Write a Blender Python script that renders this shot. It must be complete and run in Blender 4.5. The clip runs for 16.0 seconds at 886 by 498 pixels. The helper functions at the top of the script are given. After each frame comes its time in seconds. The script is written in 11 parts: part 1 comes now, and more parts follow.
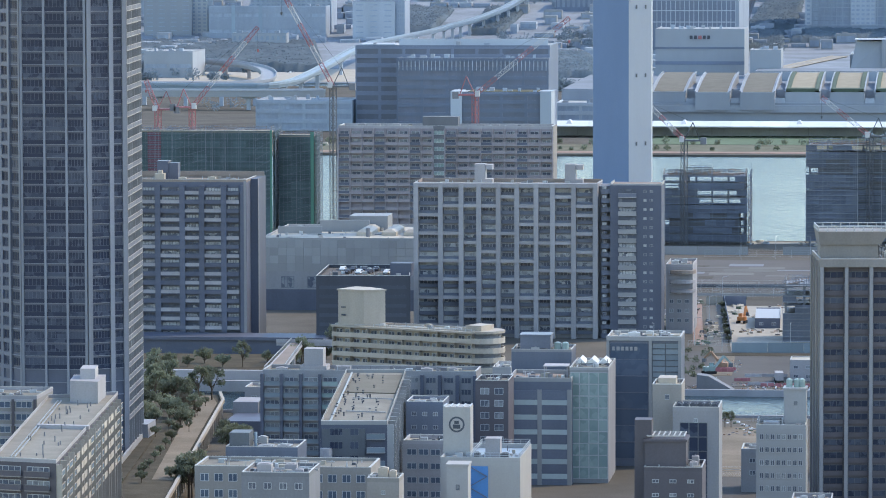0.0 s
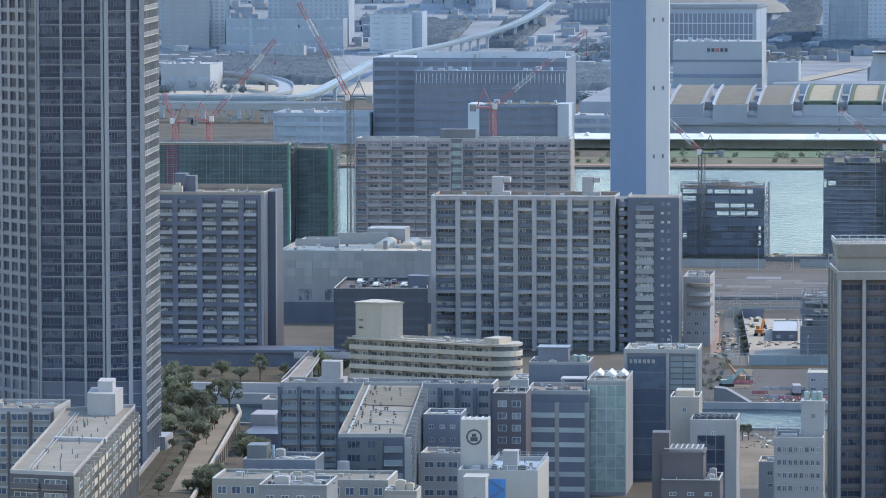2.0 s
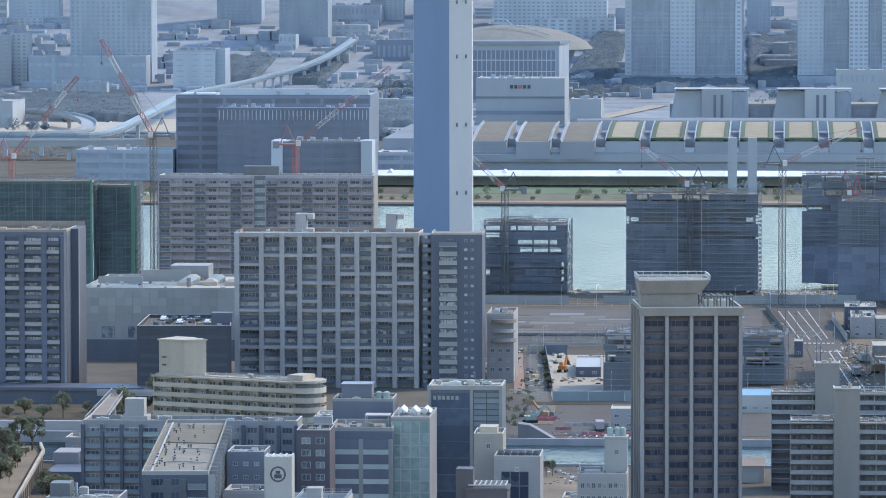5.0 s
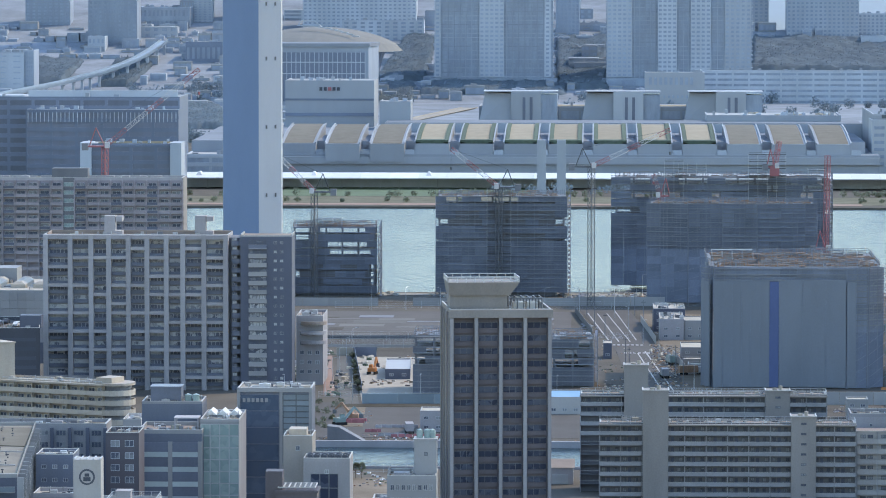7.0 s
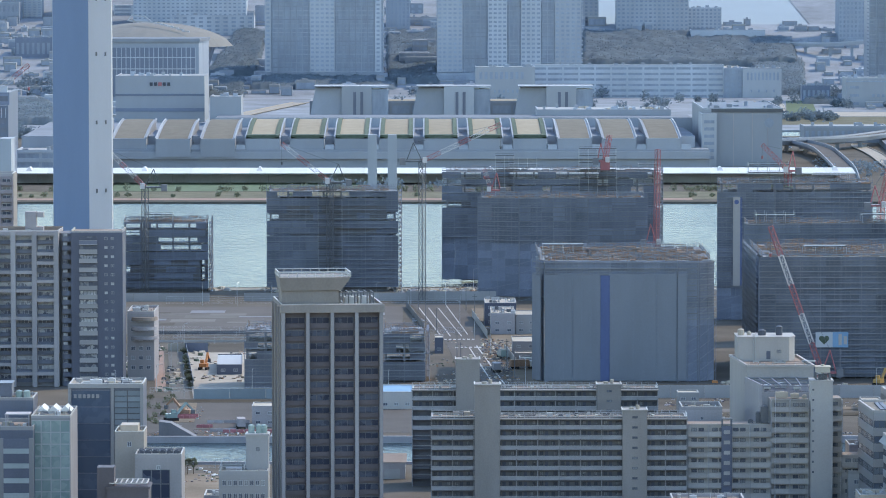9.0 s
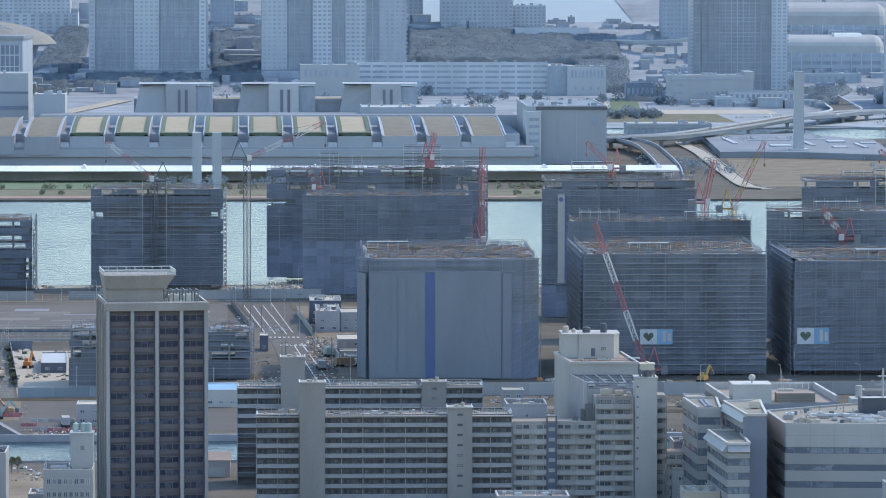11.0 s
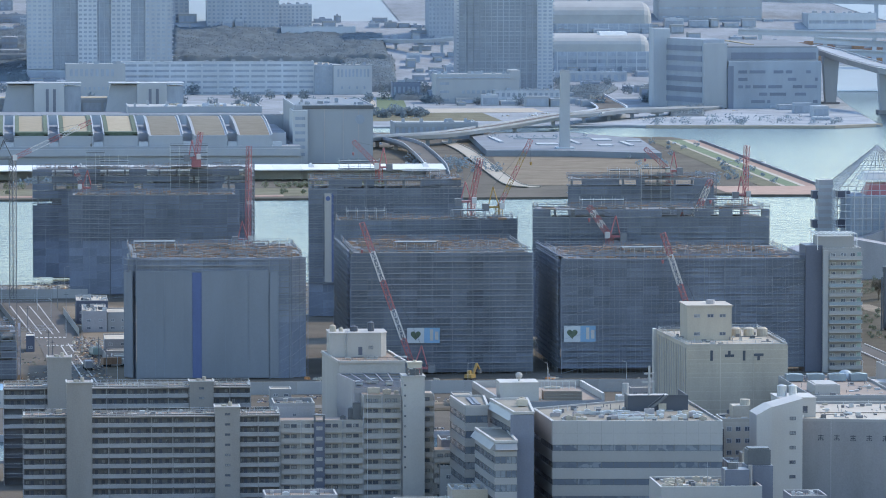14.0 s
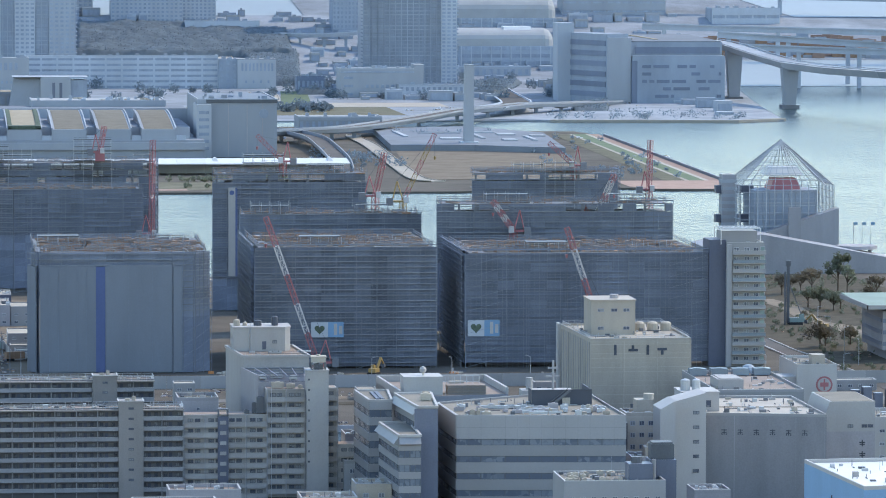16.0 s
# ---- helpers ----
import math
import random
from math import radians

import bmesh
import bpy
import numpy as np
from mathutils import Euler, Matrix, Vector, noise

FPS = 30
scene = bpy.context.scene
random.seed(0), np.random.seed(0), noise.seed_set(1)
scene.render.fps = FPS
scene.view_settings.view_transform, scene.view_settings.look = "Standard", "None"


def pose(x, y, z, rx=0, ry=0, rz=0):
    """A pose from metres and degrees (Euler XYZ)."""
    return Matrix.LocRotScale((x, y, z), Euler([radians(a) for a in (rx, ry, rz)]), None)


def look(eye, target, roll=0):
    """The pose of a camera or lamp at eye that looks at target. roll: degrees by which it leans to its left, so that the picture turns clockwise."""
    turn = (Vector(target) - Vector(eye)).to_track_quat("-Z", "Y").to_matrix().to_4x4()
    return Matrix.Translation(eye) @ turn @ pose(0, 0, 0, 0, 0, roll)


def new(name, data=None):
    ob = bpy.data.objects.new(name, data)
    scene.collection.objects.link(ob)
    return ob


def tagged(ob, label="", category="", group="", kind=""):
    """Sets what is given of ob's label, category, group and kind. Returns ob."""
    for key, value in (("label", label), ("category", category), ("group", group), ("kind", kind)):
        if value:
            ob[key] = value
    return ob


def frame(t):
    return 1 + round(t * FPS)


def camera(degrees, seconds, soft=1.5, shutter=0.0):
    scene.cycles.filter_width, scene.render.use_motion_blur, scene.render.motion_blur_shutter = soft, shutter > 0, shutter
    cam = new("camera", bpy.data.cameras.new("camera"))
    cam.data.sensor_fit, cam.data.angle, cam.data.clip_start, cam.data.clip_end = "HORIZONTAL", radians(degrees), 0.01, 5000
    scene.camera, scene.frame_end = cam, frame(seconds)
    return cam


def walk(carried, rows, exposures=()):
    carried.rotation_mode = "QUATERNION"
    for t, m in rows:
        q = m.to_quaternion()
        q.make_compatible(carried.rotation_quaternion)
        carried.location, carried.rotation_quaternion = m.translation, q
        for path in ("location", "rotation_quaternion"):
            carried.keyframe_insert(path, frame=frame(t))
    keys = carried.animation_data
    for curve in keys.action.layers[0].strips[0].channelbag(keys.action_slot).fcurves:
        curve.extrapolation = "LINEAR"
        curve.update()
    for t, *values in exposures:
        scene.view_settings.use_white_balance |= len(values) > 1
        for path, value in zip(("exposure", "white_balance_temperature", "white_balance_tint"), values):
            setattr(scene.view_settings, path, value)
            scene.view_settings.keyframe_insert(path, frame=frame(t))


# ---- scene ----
# ---------------------------------------------------------------- camera
EYE = 150.0
cam = camera(10.837, 16.0, soft=1.0)
ROWS = [
    (0.0, 6.398, -4.446, -0.133), (0.5, 6.562, -4.487, -0.157), (1.0, 6.695, -4.425, -0.144),
    (1.5, 6.695, -4.349, -0.138), (2.0, 6.611, -4.290, -0.150), (2.5, 6.456, -4.186, -0.126),
    (3.0, 6.133, -4.080, -0.105), (3.5, 5.712, -4.009, -0.110), (4.0, 5.277, -3.942, -0.099),
    (6.5, 2.406, -3.788, -0.005), (7.0, 1.867, -3.818, 0.050), (7.5, 1.328, -3.879, 0.045),
    (8.0, 0.793, -3.826, 0.020), (10.5, -1.788, -3.983, 0.015), (11.0, -2.361, -3.909, 0.051),
    (11.5, -2.817, -3.897, 0.076), (12.0, -3.202, -3.865, 0.104), (12.5, -3.640, -3.843, 0.125),
    (13.0, -4.188, -3.842, 0.062), (13.5, -4.753, -3.867, 0.025), (14.0, -5.227, -3.919, 0.035),
    (14.5, -5.579, -3.962, 0.090), (15.0, -5.856, -4.001, 0.155), (15.5, -6.159, -3.999, 0.175),
    (16.0, -6.400, -3.987, 0.146),
]
walk(cam, [(t, pose(0, 0, EYE, 90 + pitch, -roll, yaw)) for t, yaw, pitch, roll in ROWS],
     exposures=[(0.0, 1.07, 7450, 10), (4.0, 1.07, 7450, 10), (7.0, 1.02, 7450, 10), (16.0, 1.04, 7450, 10)])

# ---------------------------------------------------------------- sky and sun
SUN_SIDE, SUN_HEIGHT = 62.0, 46.0        # degrees to the right of the way ahead, degrees above the ground
world = bpy.data.worlds.new("hazy_noon_sky")
scene.world = world
world.use_nodes = True
wn = world.node_tree.nodes
sky = wn.new("ShaderNodeTexSky")
sky.sky_type, sky.sun_disc = "NISHITA", False
sky.sun_elevation, sky.sun_rotation = radians(SUN_HEIGHT), radians(SUN_SIDE)
sky.air_density, sky.dust_density, sky.ozone_density = 1.3, 0.4, 6.0
world.node_tree.links.new(sky.outputs[0], wn["Background"].inputs[0])
wn["Background"].inputs[1].default_value = 0.208
sun = new("sun", bpy.data.lights.new("sun", "SUN"))
sun.data.energy, sun.data.angle, sun.data.color = 1.5, radians(0.6), (1.0, 0.87, 0.68)
a, b = radians(SUN_SIDE), radians(SUN_HEIGHT)
sun.matrix_world = look((1000 * math.sin(a) * math.cos(b), 1000 * math.cos(a) * math.cos(b), 1000 * math.sin(b)), (0, 0, 0))

# ---------------------------------------------------------------- materials
def surface(name, rgb, rough=0.7, var=0.18, scale=0.12, streak=1.0, metal=0.0, bump=0.15, grain=2.5, spec=0.35, each=0.12, island=0.0):
    """A worn surface: broad stains, fine grain, a little relief, and a small difference from piece to piece."""
    m = bpy.data.materials.new(name)
    m.use_nodes = True
    n, l = m.node_tree.nodes, m.node_tree.links
    p = n["Principled BSDF"]
    p.inputs["Roughness"].default_value, p.inputs["Metallic"].default_value = rough, metal
    p.inputs["Specular IOR Level"].default_value = spec
    geo = n.new("ShaderNodeNewGeometry")
    mp = n.new("ShaderNodeMapping")
    mp.inputs["Scale"].default_value = (1, 1, 1 / (1 + 3 * streak))
    l.new(geo.outputs["Position"], mp.inputs["Vector"])
    big, small = n.new("ShaderNodeTexNoise"), n.new("ShaderNodeTexNoise")
    big.inputs["Scale"].default_value, big.inputs["Detail"].default_value, big.inputs["Roughness"].default_value = scale, 5, 0.65
    small.inputs["Scale"].default_value, small.inputs["Detail"].default_value = grain, 3
    l.new(mp.outputs[0], big.inputs["Vector"]), l.new(geo.outputs["Position"], small.inputs["Vector"])
    info = n.new("ShaderNodeObjectInfo")
    add = n.new("ShaderNodeMath"); add.operation = "MULTIPLY_ADD"
    add.inputs[1].default_value, add.inputs[2].default_value = 0.5, 0.0
    l.new(small.outputs["Fac"], add.inputs[0])
    sm = n.new("ShaderNodeMath"); sm.operation = "ADD"
    l.new(big.outputs["Fac"], sm.inputs[0]), l.new(add.outputs[0], sm.inputs[1])
    rg = n.new("ShaderNodeMapRange")
    rg.inputs["From Min"].default_value, rg.inputs["From Max"].default_value = 0.45, 1.05
    rg.inputs["To Min"].default_value, rg.inputs["To Max"].default_value = 1 - var, 1 + var
    l.new(sm.outputs[0], rg.inputs["Value"])
    pr = n.new("ShaderNodeMapRange")
    pr.inputs["To Min"].default_value, pr.inputs["To Max"].default_value = 1 - each, 1 + each
    l.new(info.outputs["Random"], pr.inputs["Value"])
    mu = n.new("ShaderNodeMath"); mu.operation = "MULTIPLY"
    l.new(rg.outputs[0], mu.inputs[0]), l.new(pr.outputs[0], mu.inputs[1])
    if island:
        ir = n.new("ShaderNodeMapRange")
        ir.inputs["To Min"].default_value, ir.inputs["To Max"].default_value = 1 - island, 1 + island
        l.new(geo.outputs["Random Per Island"], ir.inputs["Value"])
        im = n.new("ShaderNodeMath"); im.operation = "MULTIPLY"
        l.new(mu.outputs[0], im.inputs[0]), l.new(ir.outputs[0], im.inputs[1])
        mu = im
    vm = n.new("ShaderNodeVectorMath"); vm.operation = "SCALE"
    vm.inputs[0].default_value = rgb
    l.new(mu.outputs[0], vm.inputs["Scale"])
    l.new(vm.outputs[0], p.inputs["Base Color"])
    if bump:
        bp = n.new("ShaderNodeBump")
        bp.inputs["Strength"].default_value, bp.inputs["Distance"].default_value = bump, 0.05
        l.new(small.outputs["Fac"], bp.inputs["Height"]), l.new(bp.outputs[0], p.inputs["Normal"])
    return m


def glazing(name, dark, pale, share=0.35, rough=0.12, spec=0.4):
    """Window glass, dark and pale by turns for rooms, curtains and painted reflections, different from window to
    window.
    """
    m = bpy.data.materials.new(name)
    m.use_nodes = True
    n, l = m.node_tree.nodes, m.node_tree.links
    p = n["Principled BSDF"]
    info = n.new("ShaderNodeObjectInfo")
    geo = n.new("ShaderNodeNewGeometry")
    wave = n.new("ShaderNodeTexVoronoi")
    wave.inputs["Scale"].default_value = 0.75
    l.new(geo.outputs["Position"], wave.inputs["Vector"])
    ad = n.new("ShaderNodeMath"); ad.operation = "MULTIPLY_ADD"
    ad.inputs[1].default_value = 0.9
    l.new(wave.outputs["Color"], ad.inputs[0]), l.new(info.outputs["Random"], ad.inputs[2])
    rp = n.new("ShaderNodeValToRGB")
    rp.color_ramp.elements[0].position, rp.color_ramp.elements[0].color = 1.15 - share, (*dark, 1)
    rp.color_ramp.elements[1].position, rp.color_ramp.elements[1].color = 1.0, (*pale, 1)
    hf = n.new("ShaderNodeMath"); hf.operation = "MULTIPLY"; hf.inputs[1].default_value = 0.75
    l.new(ad.outputs[0], hf.inputs[0]), l.new(hf.outputs[0], rp.inputs[0])
    l.new(rp.outputs[0], p.inputs["Base Color"])
    p.inputs["Roughness"].default_value, p.inputs["Specular IOR Level"].default_value = rough, spec
    return m


def water_surface():
    m = bpy.data.materials.new("harbour_water")
    m.use_nodes = True
    n, l = m.node_tree.nodes, m.node_tree.links
    p = n["Principled BSDF"]
    p.inputs["Base Color"].default_value = (0.026, 0.05, 0.066, 1)
    p.inputs["Roughness"].default_value, p.inputs["IOR"].default_value = 0.2, 1.22
    p.inputs["Specular IOR Level"].default_value = 0.13
    geo = n.new("ShaderNodeNewGeometry")
    mp = n.new("ShaderNodeMapping")
    mp.inputs["Scale"].default_value = (1, 0.45, 1)
    l.new(geo.outputs["Position"], mp.inputs["Vector"])
    w1, w2 = n.new("ShaderNodeTexNoise"), n.new("ShaderNodeTexNoise")
    w1.inputs["Scale"].default_value, w1.inputs["Detail"].default_value = 0.22, 6
    w2.inputs["Scale"].default_value, w2.inputs["Detail"].default_value = 0.012, 3
    l.new(mp.outputs[0], w1.inputs["Vector"]), l.new(mp.outputs[0], w2.inputs["Vector"])
    mx = n.new("ShaderNodeMath"); mx.operation = "MULTIPLY"
    l.new(w1.outputs["Fac"], mx.inputs[0]), l.new(w2.outputs["Fac"], mx.inputs[1])
    bp = n.new("ShaderNodeBump")
    bp.inputs["Strength"].default_value, bp.inputs["Distance"].default_value = 1.0, 2.6
    l.new(mx.outputs[0], bp.inputs["Height"]), l.new(bp.outputs[0], p.inputs["Normal"])
    return m


M = {
    "concrete": surface("pale_concrete", (0.325, 0.312, 0.322)),
    "concrete_warm": surface("warm_concrete", (0.245, 0.228, 0.215)),
    "concrete_dark": surface("grey_concrete", (0.17, 0.175, 0.19)),
    "cream": surface("cream_paint", (0.425, 0.372, 0.31), rough=0.6),
    "white": surface("white_paint", (0.375, 0.36, 0.345), rough=0.55, var=0.1),
    "white_panel": surface("white_panel", (0.285, 0.285, 0.288), rough=0.45, var=0.08),
    # Darker grey than gallery_band, used on walls behind the open galleries.
    "gallery_grey": surface("dark_grey_plaster", (0.15, 0.155, 0.17), rough=0.7),
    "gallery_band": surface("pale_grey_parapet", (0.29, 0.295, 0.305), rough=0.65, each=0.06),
    "white_wall": surface("off_white_plaster", (0.335, 0.322, 0.31), rough=0.65, var=0.14),
    # Bright coping colour stands in for sun caught on parapet edges.
    "coping": surface("painted_sunlit_coping", (0.42, 0.41, 0.395), rough=0.5, metal=0.2, var=0.15),
    "tile_dark": surface("dark_tile", (0.095, 0.107, 0.145), rough=0.5),
    "tile_brown": surface("brown_tile", (0.098, 0.089, 0.102), rough=0.6),
    "tile_blue": surface("blue_grey_cladding", (0.138, 0.158, 0.205), rough=0.4),
    "tile_rose": surface("rose_grey_tile", (0.27, 0.242, 0.262), rough=0.55),
    "tile_grey": surface("grey_tile", (0.26, 0.258, 0.272), rough=0.55),
    "steel": surface("galvanised_steel", (0.42, 0.44, 0.46), rough=0.45, metal=0.4, var=0.12),
    "steel_dark": surface("dark_steel", (0.11, 0.12, 0.135), rough=0.5, metal=0.2),
    # Dark net colour is lifted towards blue in place of haze.
    "net_dark": surface("haze_lifted_safety_net", (0.165, 0.193, 0.25), rough=0.9, var=0.3, scale=0.06, island=0.16),
    "net_grey": surface("grey_sound_sheet", (0.168, 0.19, 0.222), rough=0.8, var=0.12, scale=0.08, each=0.03),
    "net_blue": surface("blue_sound_sheet", (0.09, 0.125, 0.25), rough=0.8, var=0.12),
    "net_green": surface("green_safety_net", (0.088, 0.135, 0.148), rough=0.9, var=0.25, scale=0.06, island=0.16),
    "net_red": surface("red_safety_net", (0.13, 0.06, 0.075), rough=0.9, var=0.2),
    "plank": surface("scaffold_plank", (0.45, 0.40, 0.33), rough=0.8, var=0.3),
    "rust": surface("rusty_formwork", (0.30, 0.19, 0.13), rough=0.9, var=0.35, scale=0.4),
    "asphalt": surface("asphalt", (0.15, 0.145, 0.135), rough=0.9, var=0.2, scale=0.05, streak=0, spec=0.2),
    "asphalt_old": surface("old_pale_asphalt", (0.108, 0.1, 0.094), rough=0.9, var=0.2, scale=0.04, streak=0, spec=0.2),
    "paving": surface("pale_paving", (0.36, 0.33, 0.285), rough=0.85, var=0.15, scale=0.1, streak=0, spec=0.08),
    "dirt": surface("bare_earth", (0.2, 0.168, 0.132), rough=0.95, var=0.35, scale=0.05, streak=0, spec=0.08),
    # Far ground is painted paler and bluer in place of haze.
    "land_far": surface("haze_tinted_city_ground", (0.245, 0.272, 0.3), rough=0.95, var=0.4, scale=0.02, streak=0, spec=0.06),
    "land": surface("urban_ground", (0.108, 0.098, 0.085), rough=0.95, var=0.45, scale=0.02, streak=0, spec=0.08),
    "grass": surface("dry_grass", (0.135, 0.13, 0.095), rough=0.95, var=0.35, scale=0.06, streak=0, spec=0.08),
    "lawn": surface("green_lawn", (0.105, 0.145, 0.085), rough=0.95, var=0.25, scale=0.06, streak=0),
    "straw": surface("straw_roof_turf", (0.285, 0.245, 0.18), rough=0.95, var=0.15, scale=0.15, streak=0),
    "turf_brown": surface("brown_roof_turf", (0.165, 0.15, 0.12), rough=0.95, var=0.2, scale=0.15, streak=0),
    "hedge": surface("roof_hedge", (0.085, 0.115, 0.085), rough=0.95, var=0.4, scale=0.5, streak=0),
    "leaf": surface("evergreen_leaves", (0.175, 0.195, 0.14), rough=0.8, var=0.5, scale=0.4, streak=0, each=0.3),
    # Blue-grey leaf colour stands in for haze over the far woods.
    "leaf_far": surface("haze_blue_wood_leaves", (0.195, 0.25, 0.29), rough=0.9, var=0.3, scale=0.05, streak=0),
    "leaf_dry": surface("dry_spring_leaves", (0.15, 0.135, 0.105), rough=0.85, var=0.4, scale=0.4, streak=0, each=0.3),
    "bark": surface("tree_bark", (0.10, 0.075, 0.055), rough=0.9),
    "roof_grey": surface("grey_flat_roof", (0.205, 0.19, 0.16), rough=0.9, var=0.25, scale=0.15, streak=0),
    "roof_pale": surface("pale_flat_roof", (0.38, 0.345, 0.29), rough=0.85, var=0.18, scale=0.12, streak=0),
    "roof_brown": surface("brown_roof", (0.26, 0.215, 0.185), rough=0.9, var=0.2, streak=0),
    "roof_metal": surface("bright_metal_roof", (0.6, 0.6, 0.59), rough=0.45, metal=0.1, var=0.1, streak=0),
    "chimney_blue": surface("chimney_blue_paint", (0.135, 0.2, 0.31), rough=0.55, var=0.06),
    "chimney_white": surface("chimney_white_paint", (0.31, 0.338, 0.375), rough=0.55, var=0.06),
    "red": surface("red_crane_paint", (0.34, 0.125, 0.135), rough=0.5),
    "crane_white": surface("white_crane_paint", (0.5, 0.49, 0.49), rough=0.5),
    "yellow": surface("yellow_machine_paint", (0.3, 0.2, 0.075), rough=0.5),
    "orange": surface("orange_machine_paint", (0.5, 0.2, 0.07), rough=0.5),
    "blue_paint": surface("bright_blue_paint", (0.07, 0.25, 0.55), rough=0.5),
    "sky_panel": surface("pale_blue_wall", (0.16, 0.3, 0.45), rough=0.5, var=0.1),
    "deck_blue": surface("pale_blue_girder", (0.26, 0.33, 0.39), rough=0.5, var=0.1),
    "ink": surface("dark_lettering", (0.06, 0.07, 0.09), rough=0.6, var=0.05),
    # Dark tone is lifted for haze; the pale share also paints reflections.
    "glass": glazing("dark_window_glass", (0.10, 0.115, 0.15), (0.27, 0.28, 0.295), 0.5),
    "glass_room": glazing("window_glass_with_curtains", (0.105, 0.12, 0.155), (0.47, 0.475, 0.48), 0.55),
    "glass_teal": glazing("teal_curtain_glass", (0.215, 0.295, 0.285), (0.31, 0.39, 0.375), 0.6),
    "glass_blue": glazing("deep_blue_glass", (0.07, 0.1, 0.145), (0.1, 0.135, 0.185), 0.5, 0.08),
    "glass_ribbon": glazing("grey_ribbon_glass", (0.115, 0.14, 0.18), (0.21, 0.24, 0.275), 0.5, 0.1),
    "blind": surface("pale_teal_blind", (0.42, 0.48, 0.48), rough=0.4, var=0.12),
    "scrub": surface("dark_scrub_earth", (0.082, 0.072, 0.055), rough=0.95, var=0.45, scale=0.12, streak=0, spec=0.08),
    "scaffold": surface("dull_scaffold_tube", (0.215, 0.235, 0.27), rough=0.6, metal=0.2, var=0.2),
    "deck_dark": surface("dark_painted_deck_house", (0.05, 0.055, 0.07), rough=0.6),
    "glass_navy": glazing("navy_balcony_glass", (0.036, 0.046, 0.074), (0.085, 0.10, 0.135), 0.45, 0.2, 0.1),
    # Far whites and navy are tinted pale blue to stand in for haze.
    "far_white": surface("haze_tinted_white_wall", (0.31, 0.335, 0.366), rough=0.6, var=0.1, scale=0.05, spec=0.06),
    "far_white_bright": surface("haze_tinted_bright_wall", (0.355, 0.378, 0.405), rough=0.6, var=0.1, scale=0.05, spec=0.06),
    "far_navy": surface("haze_tinted_navy_wall", (0.15, 0.185, 0.25), rough=0.4, var=0.2, scale=0.03),
    # Pale base colour stands in for haze and sky reflection on far water.
    "far_water": surface("sea_painted_with_haze", (0.28, 0.34, 0.37), rough=0.6, var=0.06, scale=0.01, streak=0),
    "rail": surface("frosted_balcony_panel", (0.2, 0.245, 0.275), rough=0.25, var=0.1),
    "water": water_surface(),
    # Muted grey stands in for haze over the sunlit far roofs.
    "far_roof": surface("haze_muted_flat_roof", (0.31, 0.325, 0.335), rough=0.8, var=0.12, scale=0.05, streak=0, spec=0.06),
    "green_roof": surface("pale_green_roof", (0.2, 0.27, 0.23), rough=0.7, var=0.15, streak=0),
    "far_dome": surface("far_beige_metal_roof", (0.215, 0.215, 0.205), rough=0.9, var=0.1, streak=0, spec=0.05),
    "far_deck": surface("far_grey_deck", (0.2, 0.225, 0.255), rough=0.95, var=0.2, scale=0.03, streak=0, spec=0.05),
    "tower_pier": surface("blue_grey_tower_pier", (0.215, 0.228, 0.262), rough=0.6),
    "terracotta": surface("worn_red_paving", (0.30, 0.20, 0.16), rough=0.9, var=0.2, streak=0),
    # Dimmer than plain white, with a slight blue cast.
    "cloth": surface("muted_banner_cloth", (0.38, 0.41, 0.44), rough=0.8, var=0.06),
    # Far walls and windows carry haze as a pale, low-contrast blue base colour.
    "far_wall": surface("haze_tinted_pale_wall", (0.385, 0.425, 0.475), rough=0.8, var=0.2, scale=0.03, spec=0.06),
    "far_wall_dark": surface("haze_tinted_grey_wall", (0.305, 0.352, 0.412), rough=0.8, var=0.25, scale=0.03, spec=0.06),
    "far_window": surface("haze_tinted_window_band", (0.262, 0.312, 0.382), rough=0.3, var=0.25, scale=0.2),
    "car_white": surface("white_car_paint", (0.7, 0.71, 0.72), rough=0.25, var=0.03),
    "car_dark": surface("dark_car_paint", (0.06, 0.065, 0.08), rough=0.25, var=0.03),
    "net_edge_green": surface("bright_green_edge_net", (0.1, 0.24, 0.185), rough=0.85, var=0.15),
    "tyre": surface("tyre_rubber", (0.03, 0.03, 0.032), rough=0.9),
}


def let_light_through(m, share=0.4):
    """Thin leaves pass some light on to their far side."""
    n, l = m.node_tree.nodes, m.node_tree.links
    p = n["Principled BSDF"]
    tr, mx = n.new("ShaderNodeBsdfTranslucent"), n.new("ShaderNodeMixShader")
    mx.inputs[0].default_value = share
    l.new(p.inputs["Base Color"].links[0].from_socket, tr.inputs["Color"])
    l.new(p.outputs[0], mx.inputs[1]), l.new(tr.outputs[0], mx.inputs[2])
    l.new(mx.outputs[0], n["Material Output"].inputs["Surface"])


for k in ("leaf", "leaf_far", "leaf_dry"):
    let_light_through(M[k], 0.5)

